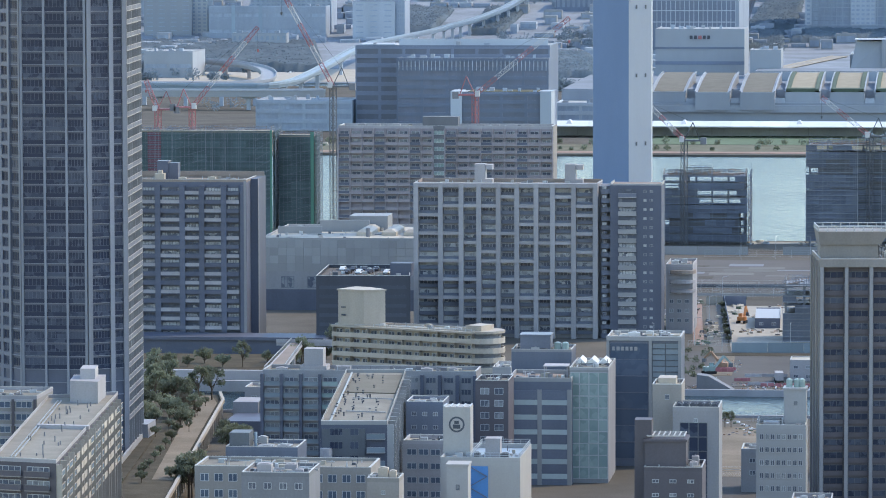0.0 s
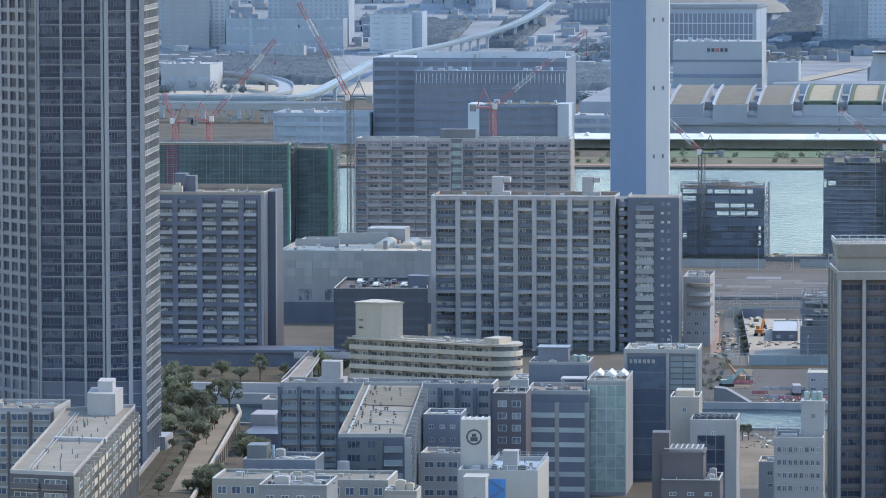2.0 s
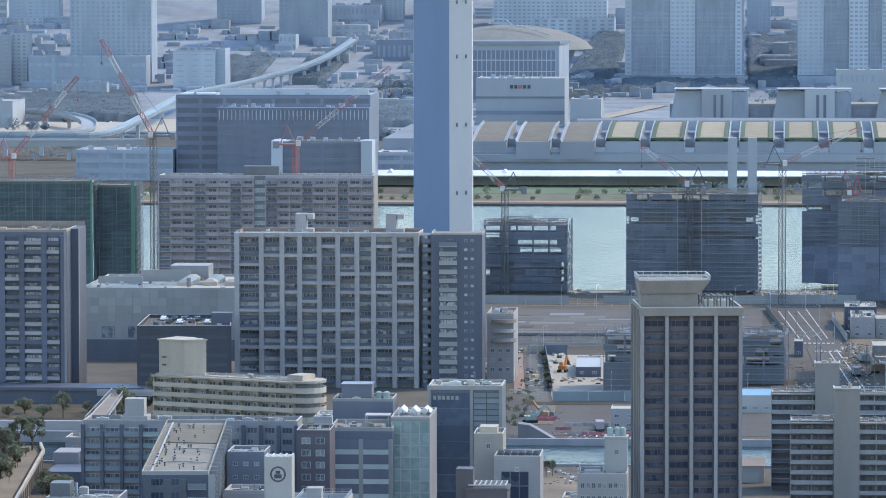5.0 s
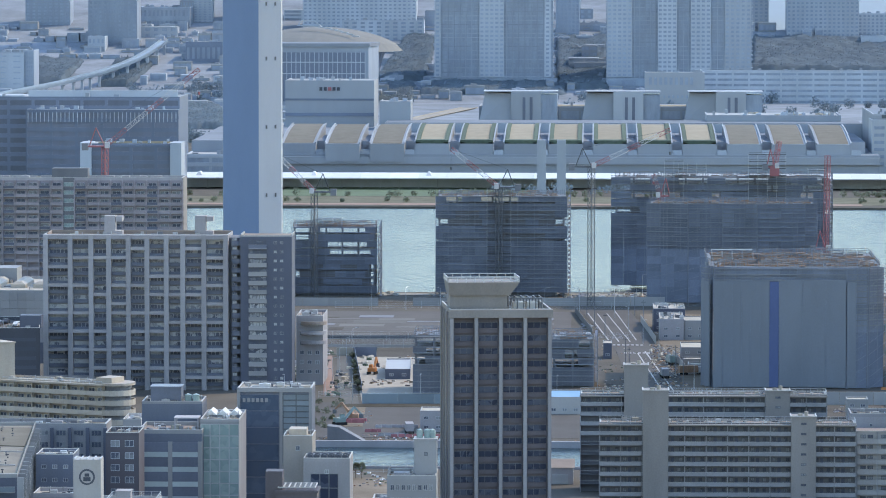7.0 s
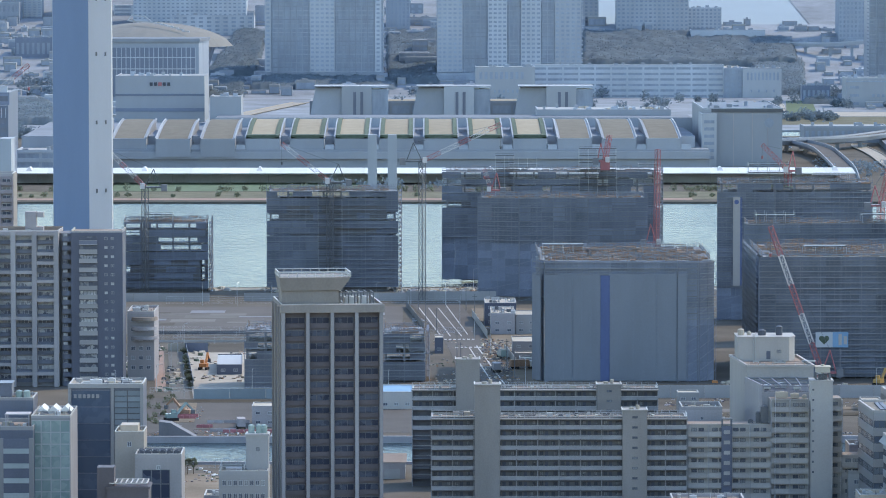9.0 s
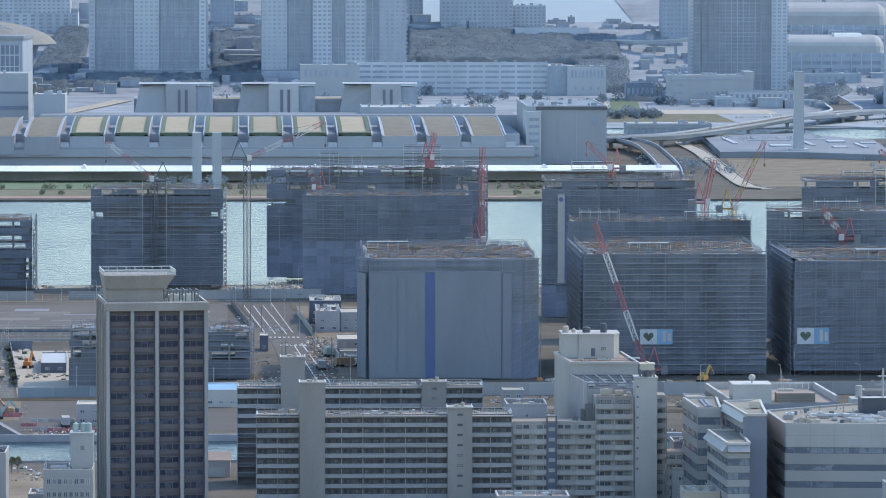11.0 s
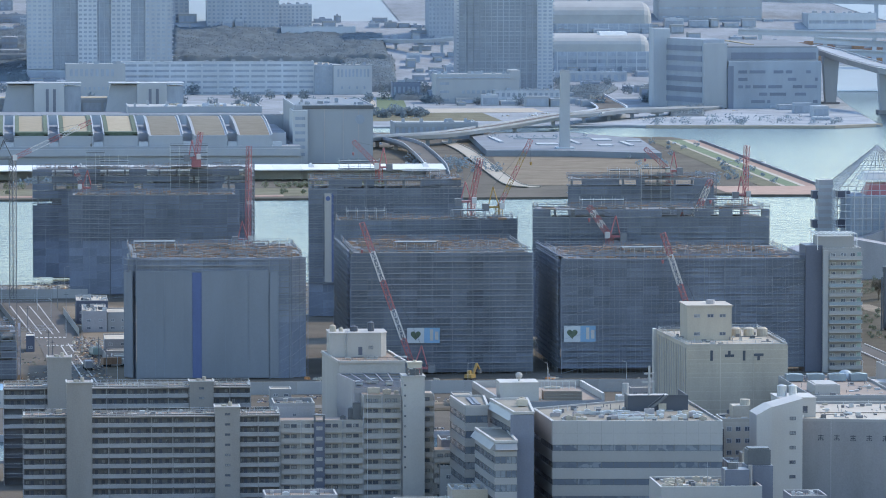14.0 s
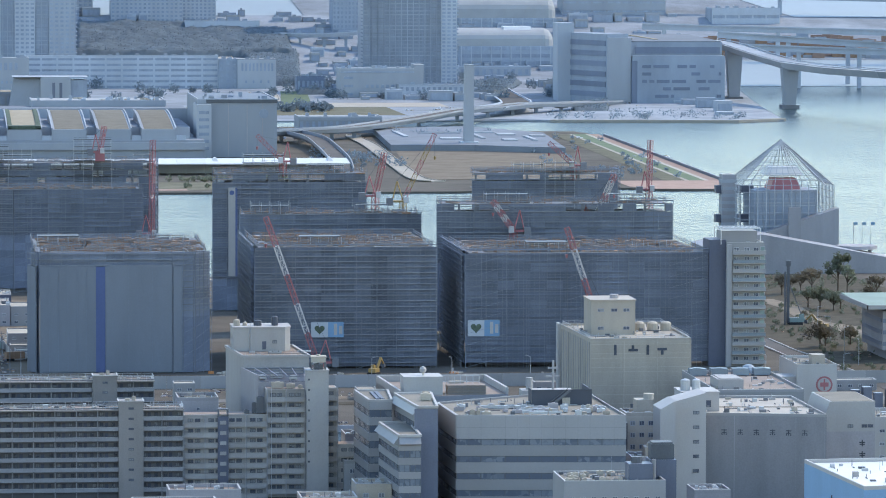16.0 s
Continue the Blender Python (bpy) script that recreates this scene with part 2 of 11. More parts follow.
# ---------------------------------------------------------------- mesh helpers
class Geo:
    """Gathers boxes, prisms, bars and strips into one mesh."""
    def __init__(self):
        self.v, self.f, self.k = [], [], []

    def add(self, verts, faces, k=0):
        o = len(self.v)
        self.v += [tuple(p) for p in verts]
        self.f += [tuple(o + i for i in q) for q in faces]
        self.k += [k] * len(faces)
        return self

    def box(self, x0, x1, y0, y1, z0, z1, k=0):
        return self.prism([(x0, y0), (x1, y0), (x1, y1), (x0, y1)], z0, z1, k)

    def prism(self, pts, z0, z1, k=0, top=None):
        n = len(pts)
        t = top or pts
        self.add([(x, y, z0) for x, y in pts] + [(x, y, z1) for x, y in t],
                 [tuple(range(n - 1, -1, -1)), tuple(range(n, 2 * n))] + [(i, (i + 1) % n, n + (i + 1) % n, n + i) for i in range(n)], k)
        return self

    def bar(self, p, q, r, k=0):
        p, q = Vector(p), Vector(q)
        w = (q - p).normalized()
        s = w.orthogonal().normalized() if abs(w.z) > 0.95 else w.cross(Vector((0, 0, 1))).normalized()
        t = w.cross(s)
        c = [(s + t) * r, (t - s) * r, (-s - t) * r, (s - t) * r]
        self.add([p + d for d in c] + [q + d for d in c],
                 [(3, 2, 1, 0), (4, 5, 6, 7)] + [(i, (i + 1) % 4, 4 + (i + 1) % 4, 4 + i) for i in range(4)], k)
        return self

    def tube(self, x, y, z0, z1, r0, r1=None, n=12, k=0):
        r1 = r0 if r1 is None else r1
        ring = [(math.cos(2 * math.pi * i / n), math.sin(2 * math.pi * i / n)) for i in range(n)]
        return self.prism([(x + c * r0, y + s * r0) for c, s in ring], z0, z1, k, [(x + c * r1, y + s * r1) for c, s in ring])

    def ball(self, x, y, z, r, n=10, k=0, low=-1.0):
        rings = []
        for j in range(6):
            a = -math.pi / 2 * (low if j == 0 else 1) * (1 - 2 * j / 5)
            a = math.asin(max(low, -1.0)) + (math.pi / 2 - math.asin(max(low, -1.0))) * j / 5
            rings.append((r * math.cos(a) + 0.001, z + r * math.sin(a)))
        vs = [(x + q * math.cos(2 * math.pi * i / n), y + q * math.sin(2 * math.pi * i / n), h) for q, h in rings for i in range(n)]
        fs = [(j * n + i, j * n + (i + 1) % n, (j + 1) * n + (i + 1) % n, (j + 1) * n + i) for j in range(5) for i in range(n)]
        return self.add(vs, fs, k)

    def mesh(self, name, mats):
        me = bpy.data.meshes.new(name)
        me.from_pydata(self.v, [], self.f)
        for m in mats if isinstance(mats, (list, tuple)) else [mats]:
            me.materials.append(M[m])
        if any(self.k):
            me.polygons.foreach_set("material_index", self.k)
        me.update()
        return me


def thing(name, m, label, category, group="", kind=""):
    ob = new(name)
    ob.matrix_world = m
    ob.empty_display_size = 0.5
    return tagged(ob, label, category, group, kind)


def hang(name, me, parent, m=None, label=""):
    ob = new(name, me)
    ob.parent = parent
    if m is not None:
        ob.matrix_basis = m
    return tagged(ob, label)


def part(name, geo, mats, parent, label="", m=None):
    return hang(name, geo.mesh(name, mats), parent, m, label)


def solo(name, geo, mats, label, category, m=None, kind="", group=""):
    ob = new(name, geo.mesh(name, mats))
    if m is not None:
        ob.matrix_world = m
    return tagged(ob, label, category, group, kind)


def edge(p0, p1, z=0.0):
    """The pose of a wall from p0 to p1: x along it, -y out of it, z up; and its length."""
    d = Vector(p1) - Vector(p0)
    return pose(p0[0], p0[1], z, 0, 0, math.degrees(math.atan2(d.y, d.x))), d.length


kept = {}


def window_mesh(w, h, frame_mat="steel", glass="glass", split=2):
    """One connected window: a proud frame with set-back panes."""
    key = ("window", round(w, 2), round(h, 2), frame_mat, glass, split)
    if key not in kept:
        e = min(0.12, 0.2 * min(w / split, h))
        xs, pw = [0.0], (w - e * (split + 1)) / split
        for i in range(split):
            xs += [xs[-1] + e, xs[-1] + e + pw]
        xs.append(w)
        zs = [0.0, e, h - e, h]
        n = len(xs)
        v = [(x, -0.11, z) for z in zs for x in xs]
        back = len(v)
        v += [(x, 0.0, z) for x, z in ((0, 0), (w, 0), (w, h), (0, h))]
        f, k = [], []
        for j in range(3):
            for i in range(n - 1):
                a, b, c, d = j * n + i, j * n + i + 1, (j + 1) * n + i + 1, (j + 1) * n + i
                if j == 1 and i % 2 == 1:
                    o = len(v)
                    v += [(xs[i], -0.03, zs[1]), (xs[i + 1], -0.03, zs[1]), (xs[i + 1], -0.03, zs[2]), (xs[i], -0.03, zs[2])]
                    f += [(o, o + 1, o + 2, o + 3), (a, b, o + 1, o), (b, c, o + 2, o + 1), (c, d, o + 3, o + 2), (d, a, o, o + 3)]
                    k += [1, 0, 0, 0, 0]
                else:
                    f.append((a, b, c, d))
                    k.append(0)
        cs = (0, n - 1, 4 * n - 1, 3 * n)
        for i in range(4):
            q = (i + 1) % 4
            f.append((cs[i], back + i, back + q, cs[q]))
            k.append(0)
        g = Geo().add(v, f)
        g.k = k
        kept[key] = g.mesh("window", [frame_mat, glass])
    return kept[key]


def balcony_mesh(w, h, d, mat, slab="concrete", slab_h=0.22):
    """One balcony: a floor slab turned up into its parapet, with a coping."""
    key = ("balcony", round(w, 2), h, d, mat, slab)
    if key not in kept:
        o = [(0, -slab_h), (-d - 0.06, -slab_h), (-d - 0.06, 0.0), (-d - 0.06, h), (-d - 0.1, h), (-d - 0.1, h + 0.08), (-d + 0.1, h + 0.08), (-d + 0.1, h), (-d + 0.06, h), (-d + 0.06, 0.0), (0, 0)]
        n = len(o)
        g = Geo()
        v = [(x, y, z) for x in (0, w) for y, z in o]
        f = [(i, (i + 1) % n, n + (i + 1) % n, n + i) for i in range(n)] + [tuple(range(n - 1, -1, -1)), tuple(range(n, 2 * n))]
        g.add(v, f)
        g.k = [1 if i in (2, 8) else 0 for i in range(n)] + [0, 0]
        kept[key] = g.mesh("balcony", [slab, mat])
    return kept[key]


def facade(th, p0, p1, z0, fh, n, bays, pier=None, band=None, rail=None, win=None, depth=0.0, floors=None):
    """One side of a building: bays between the marks in bays (metres along the wall), n floors of fh from z0.
    pier (width, proud, material); band (height, proud, material, every, drop); rail (height, proud, material, slab material);
    win (width, height, sill, count, frame, glass, split). Piers, bands, balconies and windows are parts."""
    base, length = edge(p0, p1, z0)
    rows = range(n) if floors is None else floors
    if pier:
        w, d, mat = pier
        g = Geo().box(-w / 2, w / 2, -d, 0.0, 0, n * fh)
        me = g.mesh("pier", mat)
        for u in bays:
            hang("pier", me, th, base @ pose(u, 0, 0))
    if band:
        h, d, mat, every, drop = band
        me = Geo().box(bays[0], bays[-1], -d, 0.0, -h, 0).mesh("beam", mat)
        for k in range(every, n + 1, every):
            hang("beam", me, th, base @ pose(0, 0, k * fh + drop))
    for u0, u1 in zip(bays, bays[1:]):
        pw = pier[0] / 2 if pier else 0.15
        a, b = u0 + pw, u1 - pw
        for k in rows:
            if rail:
                h, d, mat, slab = rail
                hang("balcony", balcony_mesh(b - a, h, d, mat, slab), th, base @ pose(a, 0, k * fh))
            if win:
                w, h, sill, c, fr, gl, sp = win
                w = min(w, (b - a) / c - 0.1)
                for i in range(c):
                    u = a + (b - a) * (i + 0.5) / c - w / 2
                    hang("window", window_mesh(w, h, fr, gl, sp), th, base @ pose(u, 0, k * fh + sill))


def spread(a, b, n):
    return [a + (b - a) * i / n for i in range(n + 1)]


def walls(th, pts, z0, z1, wall, roof, rim=0.9, rim_mat=None, name="body", gear=True):
    """The body of a building on the outline pts (counter-clockwise), with a roof deck and a parapet round it."""
    part(name, Geo().prism(pts, z0, z1), wall, th)
    c = Vector((sum(p[0] for p in pts) / len(pts), sum(p[1] for p in pts) / len(pts)))
    inner = [tuple(c + (Vector(p) - c) * (1 - 0.5 / max(1.0, (Vector(p) - c).length))) for p in pts]
    part("roof", Geo().prism(inner, z1 - 0.1, z1 + 0.05), roof, th)
    g = Geo()
    n = len(pts)
    for i in range(n):
        j = (i + 1) % n
        g.prism([pts[i], pts[j], inner[j], inner[i]], z1, z1 + rim)
        # Pale top strip paints the sunlit line along the roof edge.
        g.prism([pts[i], pts[j], inner[j], inner[i]], z1 + rim, z1 + rim + 0.14, 1)
    part("parapet", g, [rim_mat or wall, "coping"], th)
    if gear and z1 > 7:
        roof_gear(th, pts, c, z1 + 0.05)


def roof_gear(th, pts, c, z):
    """Small pipes, cable trays, hatches and casings on a flat roof."""
    rnd = random.Random(int(abs(c.x * 31 + c.y * 17 + z * 7) * 10 + len(pts)))
    n = len(pts)
    size = max((Vector(p) - c).length for p in pts)
    g = Geo()
    for _ in range(int(min(80, 10 + size * 1.7))):
        i = rnd.randrange(n)
        e = Vector(pts[i]).lerp(Vector(pts[(i + 1) % n]), rnd.random())
        p = c + (e - c) * math.sqrt(rnd.random()) * 0.86
        q = rnd.random()
        if q < 0.35:
            a, b, h = rnd.uniform(0.3, 0.9), rnd.uniform(0.3, 0.7), rnd.uniform(0.3, 1.1)
            g.box(p.x - a, p.x + a, p.y - b, p.y + b, z, z + h, rnd.choice((0, 0, 1, 2, 3, 4)))
        elif q < 0.65:
            g.tube(p.x, p.y, z, z + rnd.uniform(0.4, 1.5), 0.1, n=6, k=rnd.choice((0, 1)))
        else:
            d = (c - p).normalized() * rnd.uniform(1.5, 5.0)
            d = Vector((d.x, 0)) if rnd.random() < 0.5 else Vector((0, d.y))
            if d.length > 0.8:
                g.bar((p.x, p.y, z + 0.14), (p.x + d.x, p.y + d.y, z + 0.14), 0.1, rnd.choice((0, 1)))
    if g.v:
        tagged(part("roof_gear", g, ["steel", "concrete_dark", "roof_pale", "white", "steel_dark"], th), kind="stuff")


def rect(x0, x1, y0, y1):
    return [(x0, y0), (x1, y0), (x1, y1), (x0, y1)]


def roof_units(th, spots, mat="steel"):
    """Small plant on a roof: casing with a fan ring. spots: x, y, z, width, depth, height."""
    for x, y, z, w, d, h in spots:
        g = Geo().box(x - w / 2, x + w / 2, y - d / 2, y + d / 2, z + 0.15, z + h)
        g.box(x - w * 0.45, x - w * 0.3, y - d * 0.4, y + d * 0.4, z, z + 0.15).box(x + w * 0.3, x + w * 0.45, y - d * 0.4, y + d * 0.4, z, z + 0.15)
        g.tube(x, y, z + h, z + h + 0.18, min(w, d) * 0.35, n=10)
        part("roof_unit", g, mat, th)

# ---------------------------------------------------------------- water and land
def sheet(name, pts, z, mat, label, category, thick=0.06, kind="structure"):
    return solo(name, Geo().prism(pts, z - thick, z), mat, label, category, kind=kind)


solo("water", Geo().box(-1500, 1900, 600, 4960, -2.6, -1.0), "water", "pale blue-green harbour water with small ripples", "water", kind="structure")


def rise(y):
    """Height of the land beyond the harbour, bent upward to fill the camera's view."""
    return 0.0 if y < 4300 else 95.0 * ((y - 4300) / 680.0) ** 1.25


def land(name, pts, label):
    return solo(name, Geo().prism(pts, -5.0, 0.0), ["land"], label, "ground", kind="structure")


land("ground", rect(-900, 900, 560, 1312), "flat built-up harbour land with streets")
land("ground_island", [(-900, 1378), (900, 1378), (900, 1990), (404, 1990), (400, 2035), (330, 2035), (300, 1984), (-200, 1968), (-230, 2030), (-900, 2050)],
     "reclaimed island under construction behind a canal")
land("ground_market", [(-1200, 2612), (150, 2600), (300, 2600), (402, 2630), (415, 2614), (453, 2611), (467, 2681), (471, 2742), (476, 2985), (482, 3276), (472, 3350), (425, 3356), (410, 3430), (-1200, 3520)],
     "far waterfront land with market halls and a lawn pier")
def slope_sheet(name, rows, mat, label, category, lift=0.0, wall=True):
    """A sheet over the raised far land: rows of (y, left x, right x)."""
    g = Geo()
    k = 9
    v = [[(x0 + (x1 - x0) * i / (k - 1), y, rise(y) + lift) for i in range(k)] for y, x0, x1 in rows]
    g.add([p for r in v for p in r], [(j * k + i, j * k + i + 1, (j + 1) * k + i + 1, (j + 1) * k + i) for j in range(len(v) - 1) for i in range(k - 1)])
    if wall:
        e = [r[-1] for r in v]
        g.add(e + [(x, y, -5) for x, y, z in e], [(j, j + len(e), j + 1 + len(e), j + 1) for j in range(len(e) - 1)])
        e = v[0]
        g.add(e + [(x, y, -5) for x, y, z in e], [(j, j + k, j + k + 1, j + 1) for j in range(k - 1)])
    return solo(name, g, mat, label, category, kind="structure")


def shore_x(y):
    return 662 + (y - 3546) * 0.115 if y < 3900 else 703 + (y - 3900) * 0.13


slope_sheet("ground_far", [(y, -1500, shore_x(y)) for y in [3540, 3600, 3900, 4300] + [4300 + 23 * i for i in range(1, 9)]], "land_far", "far hazy city land raised to fit the camera's view", "ground")
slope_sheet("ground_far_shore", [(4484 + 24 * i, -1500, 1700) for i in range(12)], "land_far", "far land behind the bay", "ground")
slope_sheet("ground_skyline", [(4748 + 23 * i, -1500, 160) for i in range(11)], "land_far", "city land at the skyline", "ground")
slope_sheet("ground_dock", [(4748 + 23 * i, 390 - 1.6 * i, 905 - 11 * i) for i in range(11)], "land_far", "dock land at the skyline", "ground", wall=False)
# Water sheets follow the raised slope; their pale sky sheen is painted in.
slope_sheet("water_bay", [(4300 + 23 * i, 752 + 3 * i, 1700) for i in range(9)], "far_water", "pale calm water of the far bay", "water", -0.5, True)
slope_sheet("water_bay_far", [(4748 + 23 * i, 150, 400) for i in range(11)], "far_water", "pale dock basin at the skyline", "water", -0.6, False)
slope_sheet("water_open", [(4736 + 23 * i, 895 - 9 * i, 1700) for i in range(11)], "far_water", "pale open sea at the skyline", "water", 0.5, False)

# ---------------------------------------------------------------- ground cover on the island
Z = 0.10
sheet("pavement", rect(-124, -9, 1740, 1869), Z, "asphalt_old", "wide empty pale asphalt lot", "pavement")
sheet("road", [(-92.5, 1668), (-86.4, 1668), (-79, 1543), (-75.6, 1495), (-81.6, 1495), (-84.7, 1542)], Z + 0.03, "asphalt", "narrow paved lane between hoardings", "road")
sheet("construction_lot", [(-75, 1500), (-46, 1500), (-46, 1664), (-86, 1664)], Z, "paving", "pale dirt building lot", "pavement")
sheet("road_quay", rect(-105, 25, 1395, 1500), Z - 0.02, "asphalt_old", "paved quay yard beside the canal", "road")
sheet("avenue", [(-6, 1880), (5.5, 1730), (8, 1690), (13, 1530), (28, 1530), (19.5, 1690), (22, 1745), (14, 1880)], Z + 0.03, "asphalt_old", "new road with white lane lines", "road")
for xa, ya, xb, yb in ((5.4, 1731, -2.9, 1862), (8.9, 1730, 0.9, 1861), (13.1, 1730, 4.7, 1861), (15.4, 1737, 7.9, 1875), (22.7, 1535, 15.5, 1682), (26.2, 1540, 18.2, 1690)):
    sheet("lane_line", [(xa, ya), (xa + 0.45, ya), (xb + 0.45, yb), (xb, yb)], Z + 0.08, "white", "white painted lane line", "marking")
sheet("dirt_yard", [(29, 1530), (60, 1530), (60, 1860), (18, 1860), (30, 1605)], Z, "dirt", "rubble and bare earth of a building site", "ground")
sheet("shrub_yard", [(300, 1540), (345, 1540), (400, 1800), (395, 1960), (320, 1960)], Z, "scrub", "bare brown earth with shrubs", "ground")
sheet("road_curve", [(300, 1780), (298, 1631), (299, 1594), (293, 1530), (313, 1530), (308, 1576), (306, 1619), (305, 1664), (308, 1780)], Z + 0.05, "asphalt_old", "pale new curving road", "road")
sheet("site_path", [(331, 1841), (335, 1799), (332, 1734), (338, 1709), (337, 1661), (347, 1661), (349, 1709), (340, 1734), (344, 1799), (340, 1841)], Z + 0.05, "dirt", "pale bare path across the scrub", "path")
for xa, ya, xb, yb in ((298.4, 1640, 299.4, 1594), (299.4, 1594, 294, 1532), (305.4, 1664, 306.4, 1619), (306.4, 1619, 312.4, 1534)):
    sheet("road_kerb", [(xa, ya), (xa + 0.6, ya), (xb + 0.6, yb), (xb, yb)], Z + 0.3, "white", "pale road kerb line", "kerb", 0.3)
sheet("road_side", rect(310, 420, 1480, 1530), Z, "asphalt_old", "pale street beside the site", "road")
sheet("quay_promenade", rect(-300, 300, 1955, 1966), Z, "paving", "pale quay promenade", "pavement")
rnd = random.Random(77)
for _ in range(26):
    x, y, w, d = rnd.uniform(-118, -30), rnd.uniform(1746, 1850), rnd.uniform(4, 22), rnd.uniform(3, 14)
    sheet("asphalt_patch", rect(x, min(-10, x + w), y, y + d), Z + rnd.uniform(0.02, 0.06), rnd.choice(("asphalt", "land", "asphalt_old", "concrete_dark")), "worn repair patch on the empty lot", "patch")
for _ in range(22):
    x, y, w, d = rnd.uniform(70, 310), rnd.uniform(1396, 1480), rnd.uniform(4, 26), rnd.uniform(4, 16)
    sheet("asphalt_patch", rect(x, x + w, y, y + d), Z + rnd.uniform(0.0, 0.06), rnd.choice(("asphalt", "scrub", "dirt", "asphalt_old")), "worn ground patch behind the canal", "patch")
# market bank
sheet("grass_bank", rect(-700, 250, 2622, 2700), Z, "grass", "dry grass bank along the far waterfront", "grass")
sheet("promenade", rect(-700, 150, 2616, 2632), Z + 0.05, "terracotta", "reddish waterfront promenade", "pavement")
sheet("park_lawn", rect(-185, -30, 2705, 2800), Z + 0.03, "lawn", "green planted beds along the waterfront", "grass")
def pier_x(y):
    return 467 + (y - 2681) * 0.0252


for a, b, mat, lab, cat in ((0.6, 7, "terracotta", "red-brown pier promenade", "pavement"), (7, 10, "paving", "pale pier path", "pavement"), (10, 19, "lawn", "green lawn on the pier", "grass"), (19, 21.5, "paving", "pale pier path", "pavement"), (21.5, 34, "grass", "dry lawn on the pier", "grass")):
    sheet("pier_strip", [(pier_x(2700) - b, 2700), (pier_x(2700) - a, 2700), (pier_x(3300) - a, 3300), (pier_x(3300) - b, 3300)], Z + 0.05, mat, lab, cat)
solo("pier_edge_wall", Geo().prism([(467, 2681), (467.8, 2681), (483, 3276), (482.2, 3276)], -2.4, 1.6), ["tile_dark"], "dark pier edge wall", "wall", kind="structure")
sheet("pier_plaza", [(404, 2640), (416, 2616), (452, 2613), (466, 2681), (466, 2700), (404, 2700)], Z + 0.05, "terracotta", "stepped red-brown plaza at the pier's end", "pavement")
sheet("bare_field", [(313, 3064), (420, 3018), (400, 2720), (300, 2720), (295, 2820)], Z + 0.04, "dirt", "bare pale earth field", "ground")
sheet("field", rect(-110, 380, 3640, 3800), Z, "grass", "dry grass field", "grass")
sheet("field", rect(325, 432, 3806, 3892), Z + 0.04, "paving", "pale flat building land", "ground")
sheet("lawn_slope", [(294, 3800), (320, 3800), (344, 4159), (321, 4161)], Z + 0.04, "lawn", "green lawn slope", "grass")
sheet("bare_field", rect(-210, -60, 3480, 3760), Z + 0.02, "straw", "dry straw-coloured field", "grass")
# ---------------------------------------------------------------- residential tower, left end of the view
def residential_tower():
    th = thing("residential_tower", pose(-228, 1170, 0), "tall grey residential tower with dark glazed balconies", "building")
    Zp, A, B, C, D, E = (-29.6, 20), (-15.3, 4), (-11.6, 0), (5.3, 0), (13.9, 6), (11.6, 40)
    pts = [Zp, A, B, C, D, E, (-20, 52), (-32, 42)]
    fh, n = 3.385, 42
    walls(th, pts, 0, fh * n + 1, "tile_dark", "roof_grey", 1.2, "tower_pier")
    pier = (0.62, 0.55, "tower_pier")
    bd = (0.16, 0.42, "tower_pier", 1, 0.0)
    rl = (1.05, 0.25, "glass_navy", "tile_dark")
    facade(th, Zp, A, 0, fh, n, spread(0, edge(Zp, A)[1], 5), (1.3, 0.4, "tile_blue"), (0.95, 0.38, "tile_blue", 1, 0.4), None, (2.8, 2.3, 0.5, 1, "tile_dark", "glass_navy", 2), floors=range(8, 39))
    facade(th, A, B, 0, fh, n, [0.2, edge(A, B)[1] - 0.2], pier, bd, None, (3.6, 2.2, 0.5, 1, "steel_dark", "glass_navy", 3), floors=range(8, 39))
    facade(th, B, C, 0, fh, n, [0.2, 6.1, 11.8, 16.6], pier, bd, rl, (5.4, 2.4, 0.5, 1, "tile_dark", "glass_navy", 5), floors=range(8, 39))
    L = edge(C, D)[1]
    facade(th, C, D, 0, fh, n, [0.6, 6.8, L], (1.2, 0.6, "tower_pier"), bd, rl, (5.8, 2.4, 0.5, 1, "tile_dark", "glass_navy", 6), floors=range(8, 39))
    facade(th, D, E, 0, fh, n, spread(0.3, edge(D, E)[1], 6), (0.3, 0.9, "white_panel"), None, (1.0, 0.8, "tile_dark", "white"), None, floors=range(4, 39))


residential_tower()


